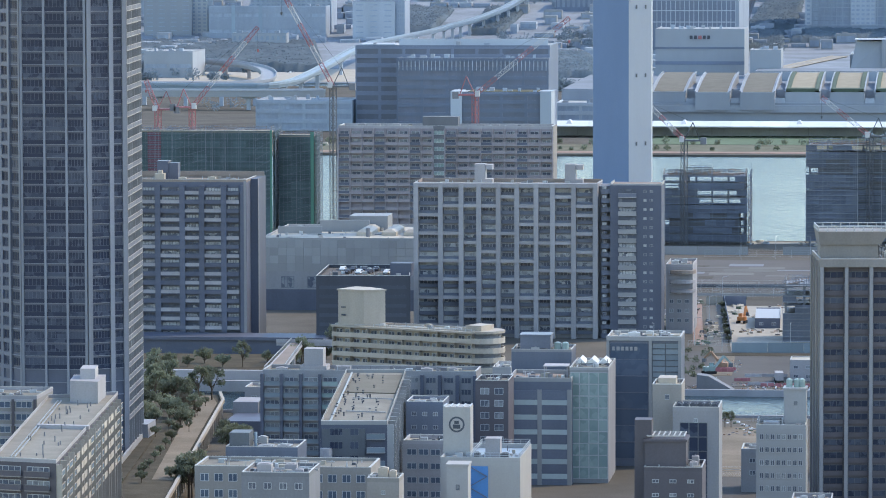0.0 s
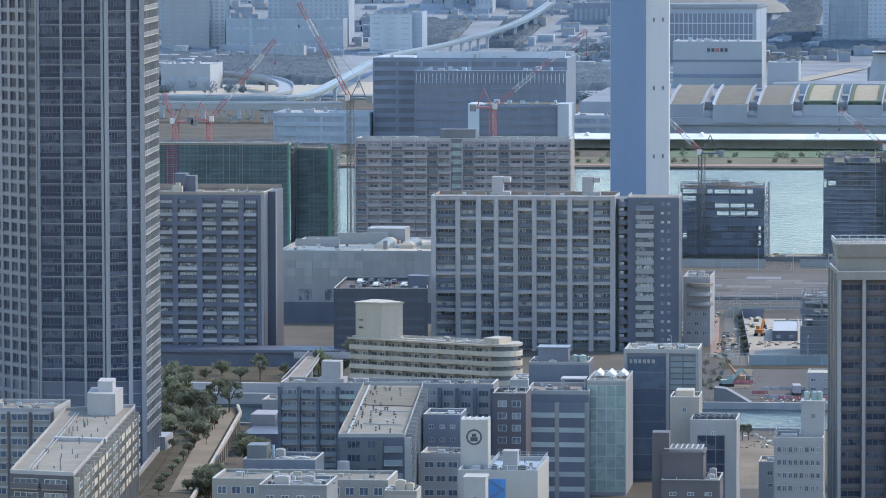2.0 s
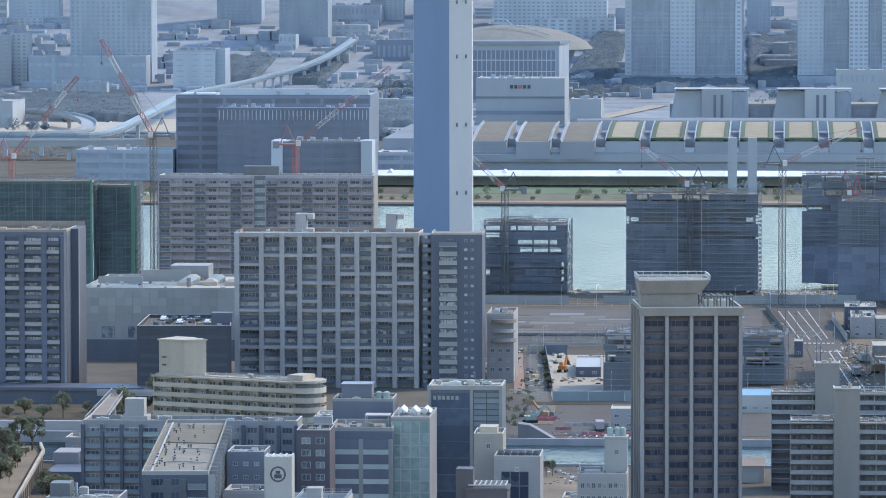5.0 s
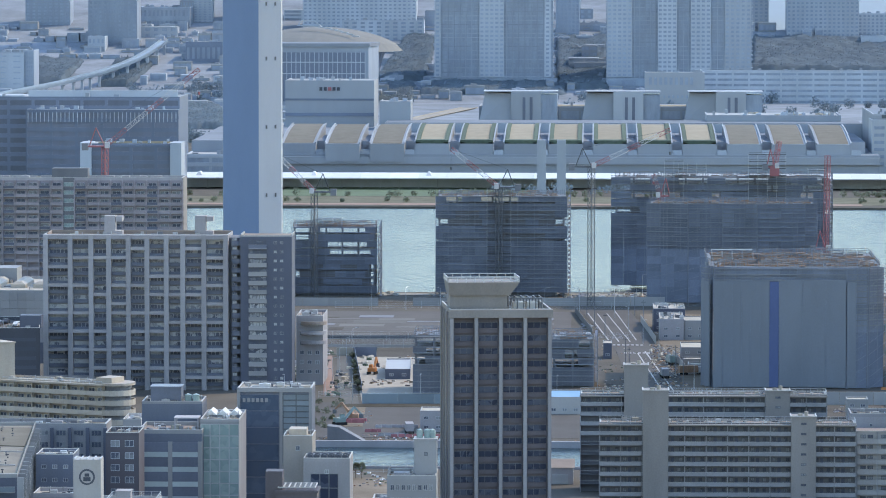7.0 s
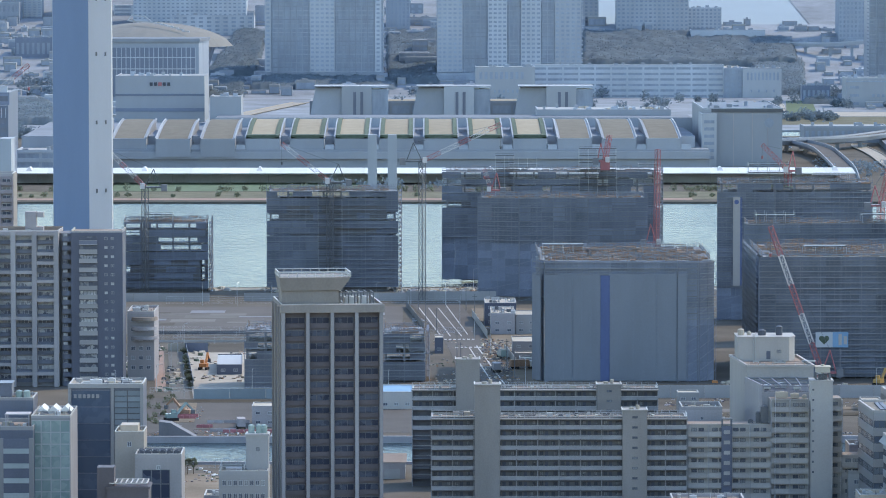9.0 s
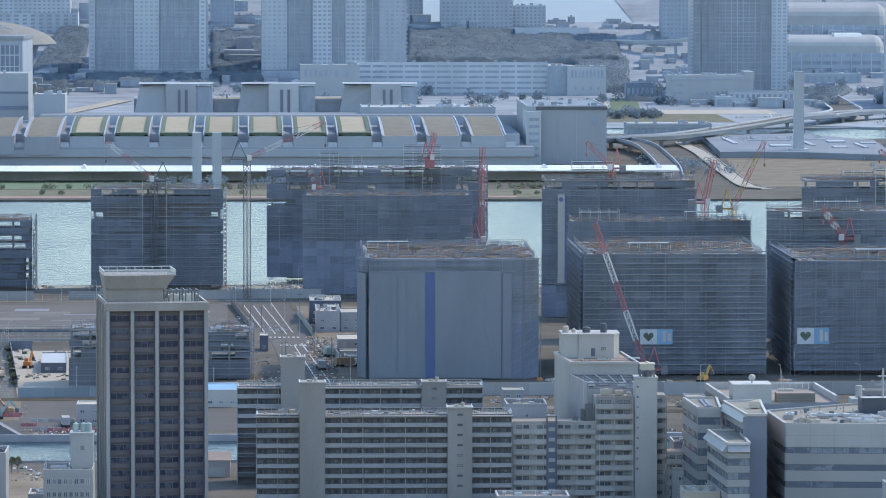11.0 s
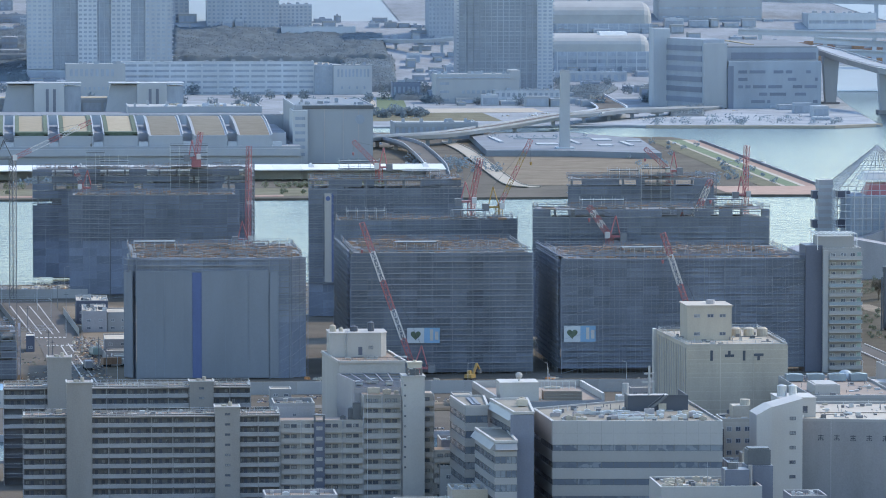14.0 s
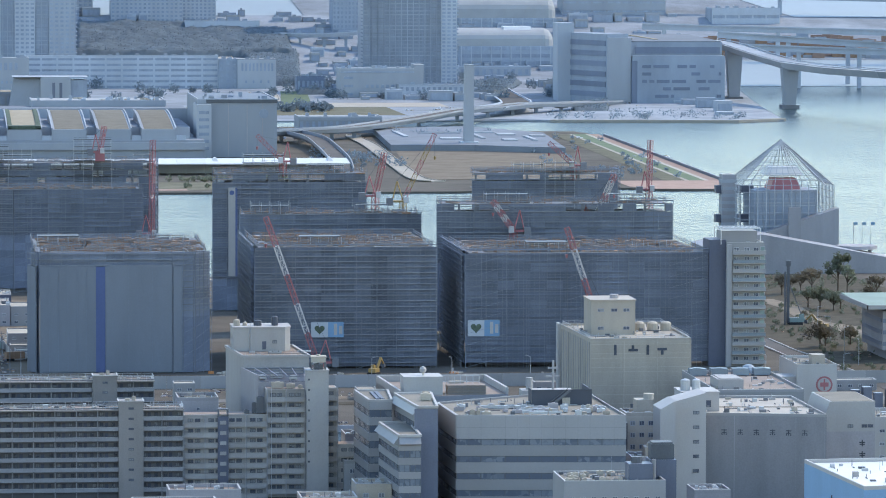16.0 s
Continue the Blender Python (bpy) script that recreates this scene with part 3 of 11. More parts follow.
# ---------------------------------------------------------------- dark slab with grey parapets
def dark_slab():
    th = thing("apartment_slab", pose(-250, 1500, 0), "dark-tiled apartment slab with grey balcony panels", "building")
    x0, x1, d, h, fh = -26.0, 17.2, 22.0, 54.0, 2.94
    walls(th, rect(x0, x1, 0, d), 0, h, "tile_dark", "roof_brown", 0.8, "roof_brown")
    pr = Geo().box(-0.9, 0.9, -1.5, 0, 0, h - 1).mesh("pier", "tile_dark")
    for u in (-24.6, -18.4, -11.9, -3.8, 2.6, 9.9, 16.2):
        hang("pier", pr, th, pose(u, 0, 0))
    part("edge_pier", Geo().box(16.5, 17.3, -1.6, -1.4, 0, h + 0.4), "tile_grey", th, "grey corner strip")
    pale = ({3, 4}, {1, 2, 5}, {3, 4}, {1, 2, 4}, {2, 3}, {1, 3, 4, 5}, {0, 1}, {2, 4, 5}, {1, 3}, {0, 2, 4})
    for j, (a, b) in enumerate(((-23.6, -19.3), (-17.4, -12.8), (-11.0, -4.7), (-3.0, 1.7), (3.4, 9.1), (10.7, 14.9))):
        for k in range(18):
            z = h - 1.0 - (k + 1) * fh
            hang("balcony", balcony_mesh(b - a, 1.15, 1.3, "concrete" if j in pale[k % 10] else "tile_dark", "tile_dark"), th, pose(a, 0, z))
            hang("window", window_mesh(b - a - 0.5, 2.1, "steel_dark", "glass_room", max(3, round((b - a) / 1.2))), th, pose(a + 0.25, 0, z + 0.1))
    part("penthouse", Geo().box(-13.2, -9.6, 6, 11, h, h + 6.2).box(-13.4, -9.4, 5.8, 11.2, h + 6.2, h + 6.5).box(-9.6, -6.4, 6.5, 11, h, h + 5.8), "tile_dark", th)
    part("plant_hut", Geo().box(-13.4, -10.2, 2, 5, h, h + 2.6).box(-12.4, -11.0, 2.4, 4.6, h + 2.6, h + 3.6), "cream", th, "cream plant hut")
    roof_units(th, [(-4.6, 5, h, 2.6, 2, 1.2), (4.6, 8, h, 2.5, 2, 1.2)], "roof_pale")
    part("side_wing", Geo().box(x1, x1 + 2.4, 9, d + 4, 0, h + 0.6), "tile_dark", th)
    part("wing_strip", Geo().box(x1 + 2.4, x1 + 2.6, 8.8, 10, 0, h + 0.8), "tile_grey", th)
    part("wing_rim", Geo().box(x0, x1 + 2.6, d - 0.4, d, h + 0.8, h + 2.2), "roof_brown", th)


dark_slab()


# ---------------------------------------------------------------- long apartment block with a pale grid
def grid_block():
    th = thing("apartment_block", pose(-152, 1540, 0), "long apartment block with pale two-storey concrete grid", "building")
    h, fh, n = 51.0, 3.06, 16
    x0, x1 = -30.7, 30.7
    walls(th, rect(x0, x1, 1.8, 20), 0, h, "tile_grey", "roof_brown", 0.5, "concrete")
    bays = [x0 + v for v in (0.8, 9.0, 15.9, 21.8, 28.3, 34.5, 40.9, 46.4, 53.4, 60.6)]
    me = Geo().box(-0.8, 0.8, -1.2, 1.8, 0, h + 0.6).mesh("pier", "concrete")
    for b in bays:
        hang("pier", me, th, pose(b, 0, 0))
    part("crown_beam", Geo().box(x0, x1, -0.9, 1.8, h - 0.9, h + 0.5), "concrete", th)
    # storeys below which each bay has a beam, counted from the top
    marks = ((3, 5, 8, 10, 12, 15), (2, 5, 8, 10, 12, 15), (2, 6, 10, 12, 14), (2, 5, 7, 8, 12, 14), (1, 5, 8, 10, 13, 14), (2, 4, 6, 8, 10, 12, 14), (4, 6, 9, 12, 14), (1, 4, 6, 9, 12, 15), (2, 3, 5, 7, 9, 12, 15))
    for (a, b), beams in zip(zip(bays, bays[1:]), marks):
        bm_ = Geo().box(a + 0.8, b - 0.8, -0.9, 1.8, -0.6, 0.5).mesh("beam", "concrete")
        w = b - a - 1.6
        for k in range(n):
            z = h - 0.9 - (k + 1) * fh
            if k + 1 in beams:
                hang("beam", bm_, th, pose(0, 0, z + 0.1))
            hang("balcony", balcony_mesh(w, 0.95, 0.9, "tile_blue", "tile_blue"), th, pose(a + 0.8, 1.8, z + 0.4))
            hang("window", window_mesh(w - 0.3, 2.2, "steel", "glass_room", max(3, round(w / 1.3))), th, pose(a + 0.95, 1.8, z + 0.5))
    # recess and dark end wing
    part("stair_recess", Geo().box(x1, 34.8, 4, 18, 0, h - 0.5), "concrete_dark", th)
    sm = Geo().box(x1 + 1.0, 34.7, 1.6, 4, 0, 1.2).box(x1 + 1.0, 34.7, 1.4, 1.6, 0, 1.6).mesh("stair_landing", "tile_blue")
    wm = window_mesh(1.5, 1.0, "white_panel", "glass_room", 2)
    for k in range(17):
        hang("stair_landing", sm, th, pose(0, 0, k * 3.0))
        hang("window", wm, th, pose(x1 + 1.3, 1.38, k * 3.0 + 1.7))
    part("end_wing", Geo().box(34.8, 51.8, 0, 16, 0, h), "tile_dark", th)
    part("end_wing_roof", Geo().box(35.2, 51.4, 0.4, 15.6, h, h + 0.2), ["roof_brown"], th)
    part("end_wing_rim", Geo().box(34.8, 51.8, 0, 0.3, h, h + 0.5).box(51.5, 51.8, 0.3, 16, h, h + 0.9).box(34.8, 35.1, 0.3, 16, h, h + 0.9), ["white_panel"], th)
    for k in range(17):
        z = h - 3.4 - k * 3.0
        hang("balcony", balcony_mesh(6.0, 1.2, 0.8, "white_panel" if k else "tile_blue", "concrete"), th, pose(37.5, 0, z - 0.4))
        hang("window", window_mesh(5.6, 1.6, "steel_dark", "glass_room", 5), th, pose(37.7, 0, z + 0.6))
        hang("window", window_mesh(1.1, 0.9, "white_panel", "glass_room", 2), th, pose(45.8, 0, z + 1.0))
        hang("window", window_mesh(1.1, 0.9, "white_panel", "glass_room", 2), th, pose(47.9, 0, z + 1.0))
    for a in (-11.2, 19.0):
        part("lift_house", Geo().box(a, a + 3.6, 8, 13, h, h + 6.4).box(a + 3.6, a + 6.0, 8, 13, h, h + 1.4).box(a + 3.8, a + 6.0, 8.2, 12.8, h + 4.6, h + 6.2), "concrete", th)
    part("roof_parapet", Geo().box(x0, x1, 19.4, 19.8, h, h + 0.9), "roof_brown", th)
    part("back_rail", Geo().box(x0 + 1, x1, 14.0, 14.3, h, h + 1.2).box(x0 + 1, x0 + 1.3, 3, 14, h, h + 1.2), "roof_brown", th, "red-brown roof screen")


grid_block()


# ---------------------------------------------------------------- block behind it, with many small balconies
def back_block():
    th = thing("apartment_block", pose(-207, 1850, 0), "grey apartment block with small repeated balconies", "building")
    w, h, fh, n = 86.0, 53.4, 3.25, 16
    walls(th, rect(-w / 2, w / 2, 1.6, 18), 0, h, "tile_rose", "roof_grey", 1.0, "concrete")
    bays = spread(-w / 2, w / 2, 18)
    pm = Geo().box(-0.25, 0.25, 0, 1.6, 0, h).mesh("party_wall", "tile_rose")
    for b in bays:
        hang("party_wall", pm, th, pose(b, 0, 0))
    for j, (a, b) in enumerate(zip(bays, bays[1:])):
        stair = j in (8,)
        for k in range(11 if j < 7 else 7):
            z = h - (k + 1) * fh
            if stair:
                hang("window", window_mesh(b - a - 0.8, 1.6, "steel", "glass_teal", 3), th, pose(a + 0.4, 1.0, z + 0.8))
            else:
                hang("balcony", balcony_mesh(b - a - 0.6, 1.05, 1.5, "tile_rose" if j % 3 else "tile_dark", "concrete"), th, pose(a + 0.3, 1.6, z))
                if k < 9:
                    hang("window", window_mesh(b - a - 1.4, 2.0, "steel", "glass", 2), th, pose(a + 0.7, 1.6, z + 0.2))
    part("stair_tower", Geo().box(bays[8] + 0.1, bays[9] - 0.1, 1.0, 6, 0, h + 1).box(bays[7], bays[10], 6, 12, h, h + 4.5), "concrete_dark", th)
    part("end_wall", Geo().box(w / 2, w / 2 + 0.4, 1.6, 18, 0, h + 1), "concrete_warm", th)
    roof_units(th, [(x, 6, h, 3.0, 2.4, 1.6) for x in (-34, -28, -20, 14, 20, 27, 33)], "concrete")


back_block()


# ---------------------------------------------------------------- incinerator chimney
def chimney():
    th = thing("chimney", pose(-126, 1707, 0), "very tall angular chimney, one face blue, one pale", "chimney")
    pts = [(-10.2, -1.2), (3.2, -3.6), (11.0, 2.5), (11.0, 9), (-3, 12), (-10.2, 8)]
    part("shaft", Geo().prism(pts, 0, 178), "chimney_white", th)
    m, L = edge(pts[0], pts[1])
    part("blue_face", Geo().box(0.15, L - 0.1, -0.06, 0, 0, 178), "chimney_blue", th, "blue painted face", m)
    m, L = edge(pts[1], pts[2])
    lm = Geo().box(0, 0.55, -0.25, 0, 0, 1.4).mesh("lamp_niche", "steel_dark")
    for z in (55, 80, 105, 125):
        for u in (3.0, 7.0):
            hang("lamp_niche", lm, th, m @ pose(u, 0, z))


chimney()


# ---------------------------------------------------------------- scaffolded blocks
def scaffold_side(th, p0, p1, z0, z1, lift=1.9, step=7.2, out=1.3, mat="steel", low=0.0, tube="scaffold"):
    """Scaffolding on one side: standards, decks with toe boards, guard rails and braces."""
    m, L = edge(p0, p1)
    n = max(2, round(L / step))
    sm = Geo().box(-0.06, 0.06, -out - 0.06, -out + 0.06, z0, z1 + 1.2).mesh("standard", tube)
    for i in range(n + 1):
        hang("standard", sm, th, m @ pose(L * i / n, 0, 0))
    boards = mat if mat.startswith("net") else "net_dark" if mat == "scaffold" else "scaffold"
    o = [(-0.45, -0.05), (-out - 0.04, -0.05), (-out - 0.04, 0.28), (-out, 0.28), (-out, 0.05), (-0.45, 0.05)]
    dg = Geo().add([(u, a, b) for u in (0, L) for a, b in o], [(i, (i + 1) % 6, 6 + (i + 1) % 6, 6 + i) for i in range(6)] + [(5, 4, 3, 2, 1, 0), (6, 7, 8, 9, 10, 11)])
    dg.k = [0, 1, 1, 1, 0, 0, 0, 0]
    dm = dg.mesh("deck", [boards, mat])
    heights, z = [], z0 + lift
    while z < z1 + 0.5:
        if z > low:
            hang("deck", dm, th, m @ pose(0, 0, z))
            heights.append(z)
        z += lift
    g = Geo()
    for z in heights:
        g.box(0, L, -out - 0.04, -out + 0.04, z + 0.95, z + 1.03)
    for i in range(0, n, 5):
        for j in range(int((z1 - z0) / lift / 2)):
            a, b = (L * i / n, L * min(n, i + 2) / n)
            zz = z0 + j * 2 * lift
            g.bar((a, -out - 0.1, zz), (b, -out - 0.1, zz + 2 * lift), 0.05)
    rnd = random.Random(int(L * 100))
    for i in range(int(L / 1.8) + 1):
        g.box(i * 1.8 - 0.035, i * 1.8 + 0.035, -out - 0.07, -out, max(z0, low - 2), z1 + rnd.uniform(0.2, 2.4))
    if g.v:
        tagged(part("bracing", g, tube, th, "", m), kind="stuff")


def frame_block(name, x, y, rz, pts, h, label, skin="net_dark", open_top=2, sides=(0, 1), seed=1, lift=1.9, fh=3.1, open_rows=(), clutter=70, low=0.0, deck="scaffold"):
    """An apartment block under construction: floor slabs, columns, netted scaffolding, rods and stacks on top."""
    rnd = random.Random(seed)
    th = thing(name, pose(x, y, 0, 0, 0, rz), label, "building")
    n = len(pts)
    c = Vector((sum(p[0] for p in pts) / n, sum(p[1] for p in pts) / n))
    inner = [tuple(c + (Vector(p) - c) * 0.96) for p in pts]
    floors = int(h / fh)
    part("core", Geo().prism([tuple(c + (Vector(p) - c) * 0.82) for p in pts], 0, h - open_top * fh), "concrete_dark", th)
    slab = Geo().prism(inner, -0.35, 0).mesh("floor_slab", "concrete_dark")
    shown = (open_top + 1) if not open_rows else max(open_rows) + 2
    for k in range(min(floors, shown) + 1):
        hang("floor_slab", slab, th, pose(0, 0, h - k * fh))
    for i in range(n):
        m, L = edge(inner[i], inner[(i + 1) % n])
        if i not in sides or not (open_top or open_rows):
            continue
        cm = Geo().box(-0.4, 0.4, 0.1, 0.8, 0, h).mesh("column", "concrete_dark")
        for u in spread(0.5, L - 0.5, max(1, round(L / 7.5))):
            hang("column", cm, th, m @ pose(u, 0, 0))
    for i in sides:
        p0, p1 = pts[i], pts[(i + 1) % n]
        m, L = edge(p0, p1)
        # the net hangs in lengths, with gaps at some floors
        g = Geo()
        for k in range(floors):
            zt = h - k * fh
            if k < open_top or k in open_rows:
                a = 0.0
                while a < L - 2:
                    b = min(L, a + rnd.uniform(3, 9))
                    if rnd.random() < 0.55:
                        g.box(a, b, -0.25, -0.2, zt - fh + rnd.uniform(0, 0.8), zt)
                    a = b
            else:
                m_ = max(1, round(L / 5.4))
                for q in range(m_):
                    g.box(L * q / m_ + 0.02, L * (q + 1) / m_ - 0.02, -0.25 - rnd.uniform(0, 0.06), -0.2, zt - fh + 0.02, zt)
        part("safety_net", g, skin, th, "dark net sheets", m)
        scaffold_side(th, p0, p1, 0, h + 0.8, lift, mat=deck, low=low)
    g, w = Geo(), Geo()
    lo = [min(p[k] for p in inner) for k in (0, 1)]
    hi = [max(p[k] for p in inner) for k in (0, 1)]
    for _ in range(clutter):
        px, py = rnd.uniform(lo[0] + 1, hi[0] - 3), rnd.uniform(lo[1] + 1, hi[1] - 2)
        a, b, q = rnd.uniform(0.6, 3.8), rnd.uniform(0.5, 2.0), rnd.uniform(0.15, 0.8)
        (g if rnd.random() < 0.55 else w).box(px, px + a, py, py + b, h, h + q)
    tagged(part("stacked_material", g, "roof_brown", th, "stacked planks and panels"), kind="stuff")
    tagged(part("formwork_rest", w, "rust", th, "rusty formwork stacks"), kind="stuff")
    rods = Geo()
    for i in range(n):
        for u in spread(0.02, 0.98, max(3, int(edge(inner[i], inner[(i + 1) % n])[1] / 2.2))):
            p = Vector(inner[i]).lerp(Vector(inner[(i + 1) % n]), u)
            rods.box(p.x - 0.05, p.x + 0.05, p.y - 0.05, p.y + 0.05, h, h + rnd.uniform(1.0, 2.6))
    for _ in range(clutter):
        px, py = rnd.uniform(lo[0] + 1, hi[0] - 5), rnd.uniform(lo[1] + 0.5, hi[1] - 1)
        a, q = rnd.uniform(1.5, 5.0), rnd.uniform(0.9, 2.2)
        rods.box(px - 0.05, px + 0.05, py - 0.05, py + 0.05, h, h + q).box(px + a - 0.05, px + a + 0.05, py - 0.05, py + 0.05, h, h + q).box(px, px + a, py - 0.05, py + 0.05, h + q - 0.1, h + q)
    rods.k = [rnd.choice((0, 1, 1)) if i % 6 == 0 else 9 for i in range(len(rods.f))]
    rods.k = [rods.k[i - i % 6] for i in range(len(rods.k))]
    tagged(part("rebar_thicket", rods, ["rust", "scaffold"], th), kind="stuff")
    rail = Geo()
    for i in range(n):
        p, q = inner[i], inner[(i + 1) % n]
        for z in (1.0, 1.7):
            rail.bar((*p, h + z), (*q, h + z), 0.06)
    part("edge_rail", rail, "scaffold", th)
    return th


frame_block("scaffolded_block", -109, 1950, 0, rect(-18, 18, 0, 16), 29, "concrete frame block rising behind dark nets and scaffolding", open_top=4, open_rows=(5, 6, 7), seed=2, deck="net_dark")
frame_block("scaffolded_block", -39, 1950, 0, rect(-27.5, 27.5, 0, 16), 42, "dark netted block under construction on the quay", open_top=1, open_rows=(2, 3, 5), seed=3)
frame_block("scaffolded_block", 54, 2010, 0, rect(-47, 47, 0, 16), 47, "long dark netted block under construction behind scaffolding", open_top=3, open_rows=(4,), seed=4, low=18)
frame_block("scaffolded_block", 56, 1900, 0, [(-34.5, 3), (-18, -2), (-4, 0), (10, -1), (34.5, 3), (34.5, 16), (-34.5, 16)], 42, "curving dark netted block with fine scaffolding", open_top=0, sides=(0, 1, 2, 3), seed=5, low=24)
frame_block("scaffolded_block", 142.7, 1800, 0, [(-30, 2), (-8, 0), (30, 4), (30, 20), (-30, 20)], 53, "tall dark netted block with a white and blue banner", open_top=1, sides=(0, 1), seed=6, low=12)
frame_block("scaffolded_block", 150, 1700, 0, [(-34, 0), (-8, 2), (33.5, 6), (33.5, 18), (-34, 16)], 43.5, "low-roofed dark netted block under construction", open_top=0, sides=(0, 1), seed=7, low=28)
frame_block("scaffolded_block", 141.5, 1565, 0, rect(-29.4, 32.2, 0, 66), 41, "wide netted block with pale scaffold decks and a heart banner", open_top=0, sides=(3, 0), seed=8, clutter=330)
frame_block("scaffolded_block", 224.4, 1565, 0, rect(-41.0, 42.5, 0, 66), 38.6, "wide dark netted block with a heart banner", open_top=0, sides=(3, 0), seed=9, clutter=360, deck="net_dark")
frame_block("scaffolded_block", 230, 1680, 0, [(-43, 4), (-30, 0), (43, 0), (43, 18), (-43, 18)], 48.5, "dark netted block behind the front row", open_top=1, sides=(0, 1), seed=10, low=28)
frame_block("scaffolded_block", 250, 1860, 0, rect(-29.5, 29.5, 0, 16), 50, "dark netted block at the back of the site", open_top=1, sides=(0, 1), seed=11, low=36)
th = frame_block("scaffolded_block", -320, 1900, 0, rect(-40, 36, 0, 18), 49, "block wrapped in green net and scaffolding", skin="net_green", open_top=0, sides=(0, 1), seed=12, low=22, deck="net_green")
part("red_net", Geo().box(-15.8, -10.2, -1.3, -1.24, 4, 49), "net_red", th, "dark red net strip")
part("green_strip", Geo().box(35.2, 36.1, -1.6, -1.42, 2, 50), "net_edge_green", th, "pale green ladder strip")
part("hoist_track", Geo().box(11.0, 11.3, -1.62, -1.45, 2, 50).box(16.4, 16.7, -1.62, -1.45, 2, 50), "scaffold", th)
part("deck_edge", Geo().box(-40, 36, -1.0, 3.0, 49.0, 49.8), "roof_pale", th, "pale planked roof edge")
th = frame_block("scaffolded_block", -275, 1906, 0, rect(-7, 7.5, 0, 16), 47, "narrow block wrapped in green net", skin="net_green", open_top=0, sides=(0, 1), seed=13, clutter=10, deck="net_green")
part("green_edge", Geo().box(6.2, 7.7, -1.7, -1.5, 0, 49), "net_edge_green", th, "bright green edge net")
part("deck_edge", Geo().box(-7, 6, -1.0, 3.0, 47.0, 47.8), "roof_pale", th, "pale planked roof edge")


# ---------------------------------------------------------------- block wrapped in sound sheets
def sheeted_block():
    h = 36.2
    pts = [(-29.7, 6), (-27, 0), (17, -1), (24, 0.5), (29.7, 5), (29.7, 72), (-29.7, 72)]
    th = frame_block("sheeted_block", 66.7, 1555, 0, pts, 40.4, "large block wrapped in grey sound sheets with a blue stripe", open_top=0, sides=(0, 1, 2, 3), seed=14, clutter=330, low=20)
    rnd = random.Random(5)
    for i in range(4):
        m, L = edge(pts[i], pts[i + 1])
        u = 0.0
        while u < (L - 0.05 if i < 2 else 3.0 if i == 2 else 0):
            v = min(L, u + (3.1 if i != 1 or u < 20.6 else 7.8))
            blue = i == 1 and 17.5 < u < 20.0
            part("sound_sheet", Geo().box(u + 0.03, v - 0.03, -1.52 - rnd.uniform(0, 0.04), -1.44, 0.5, h - rnd.uniform(0, 0.5)), "net_blue" if blue else "net_grey", th, "blue sheet" if blue else "", m)
            u = v


sheeted_block()


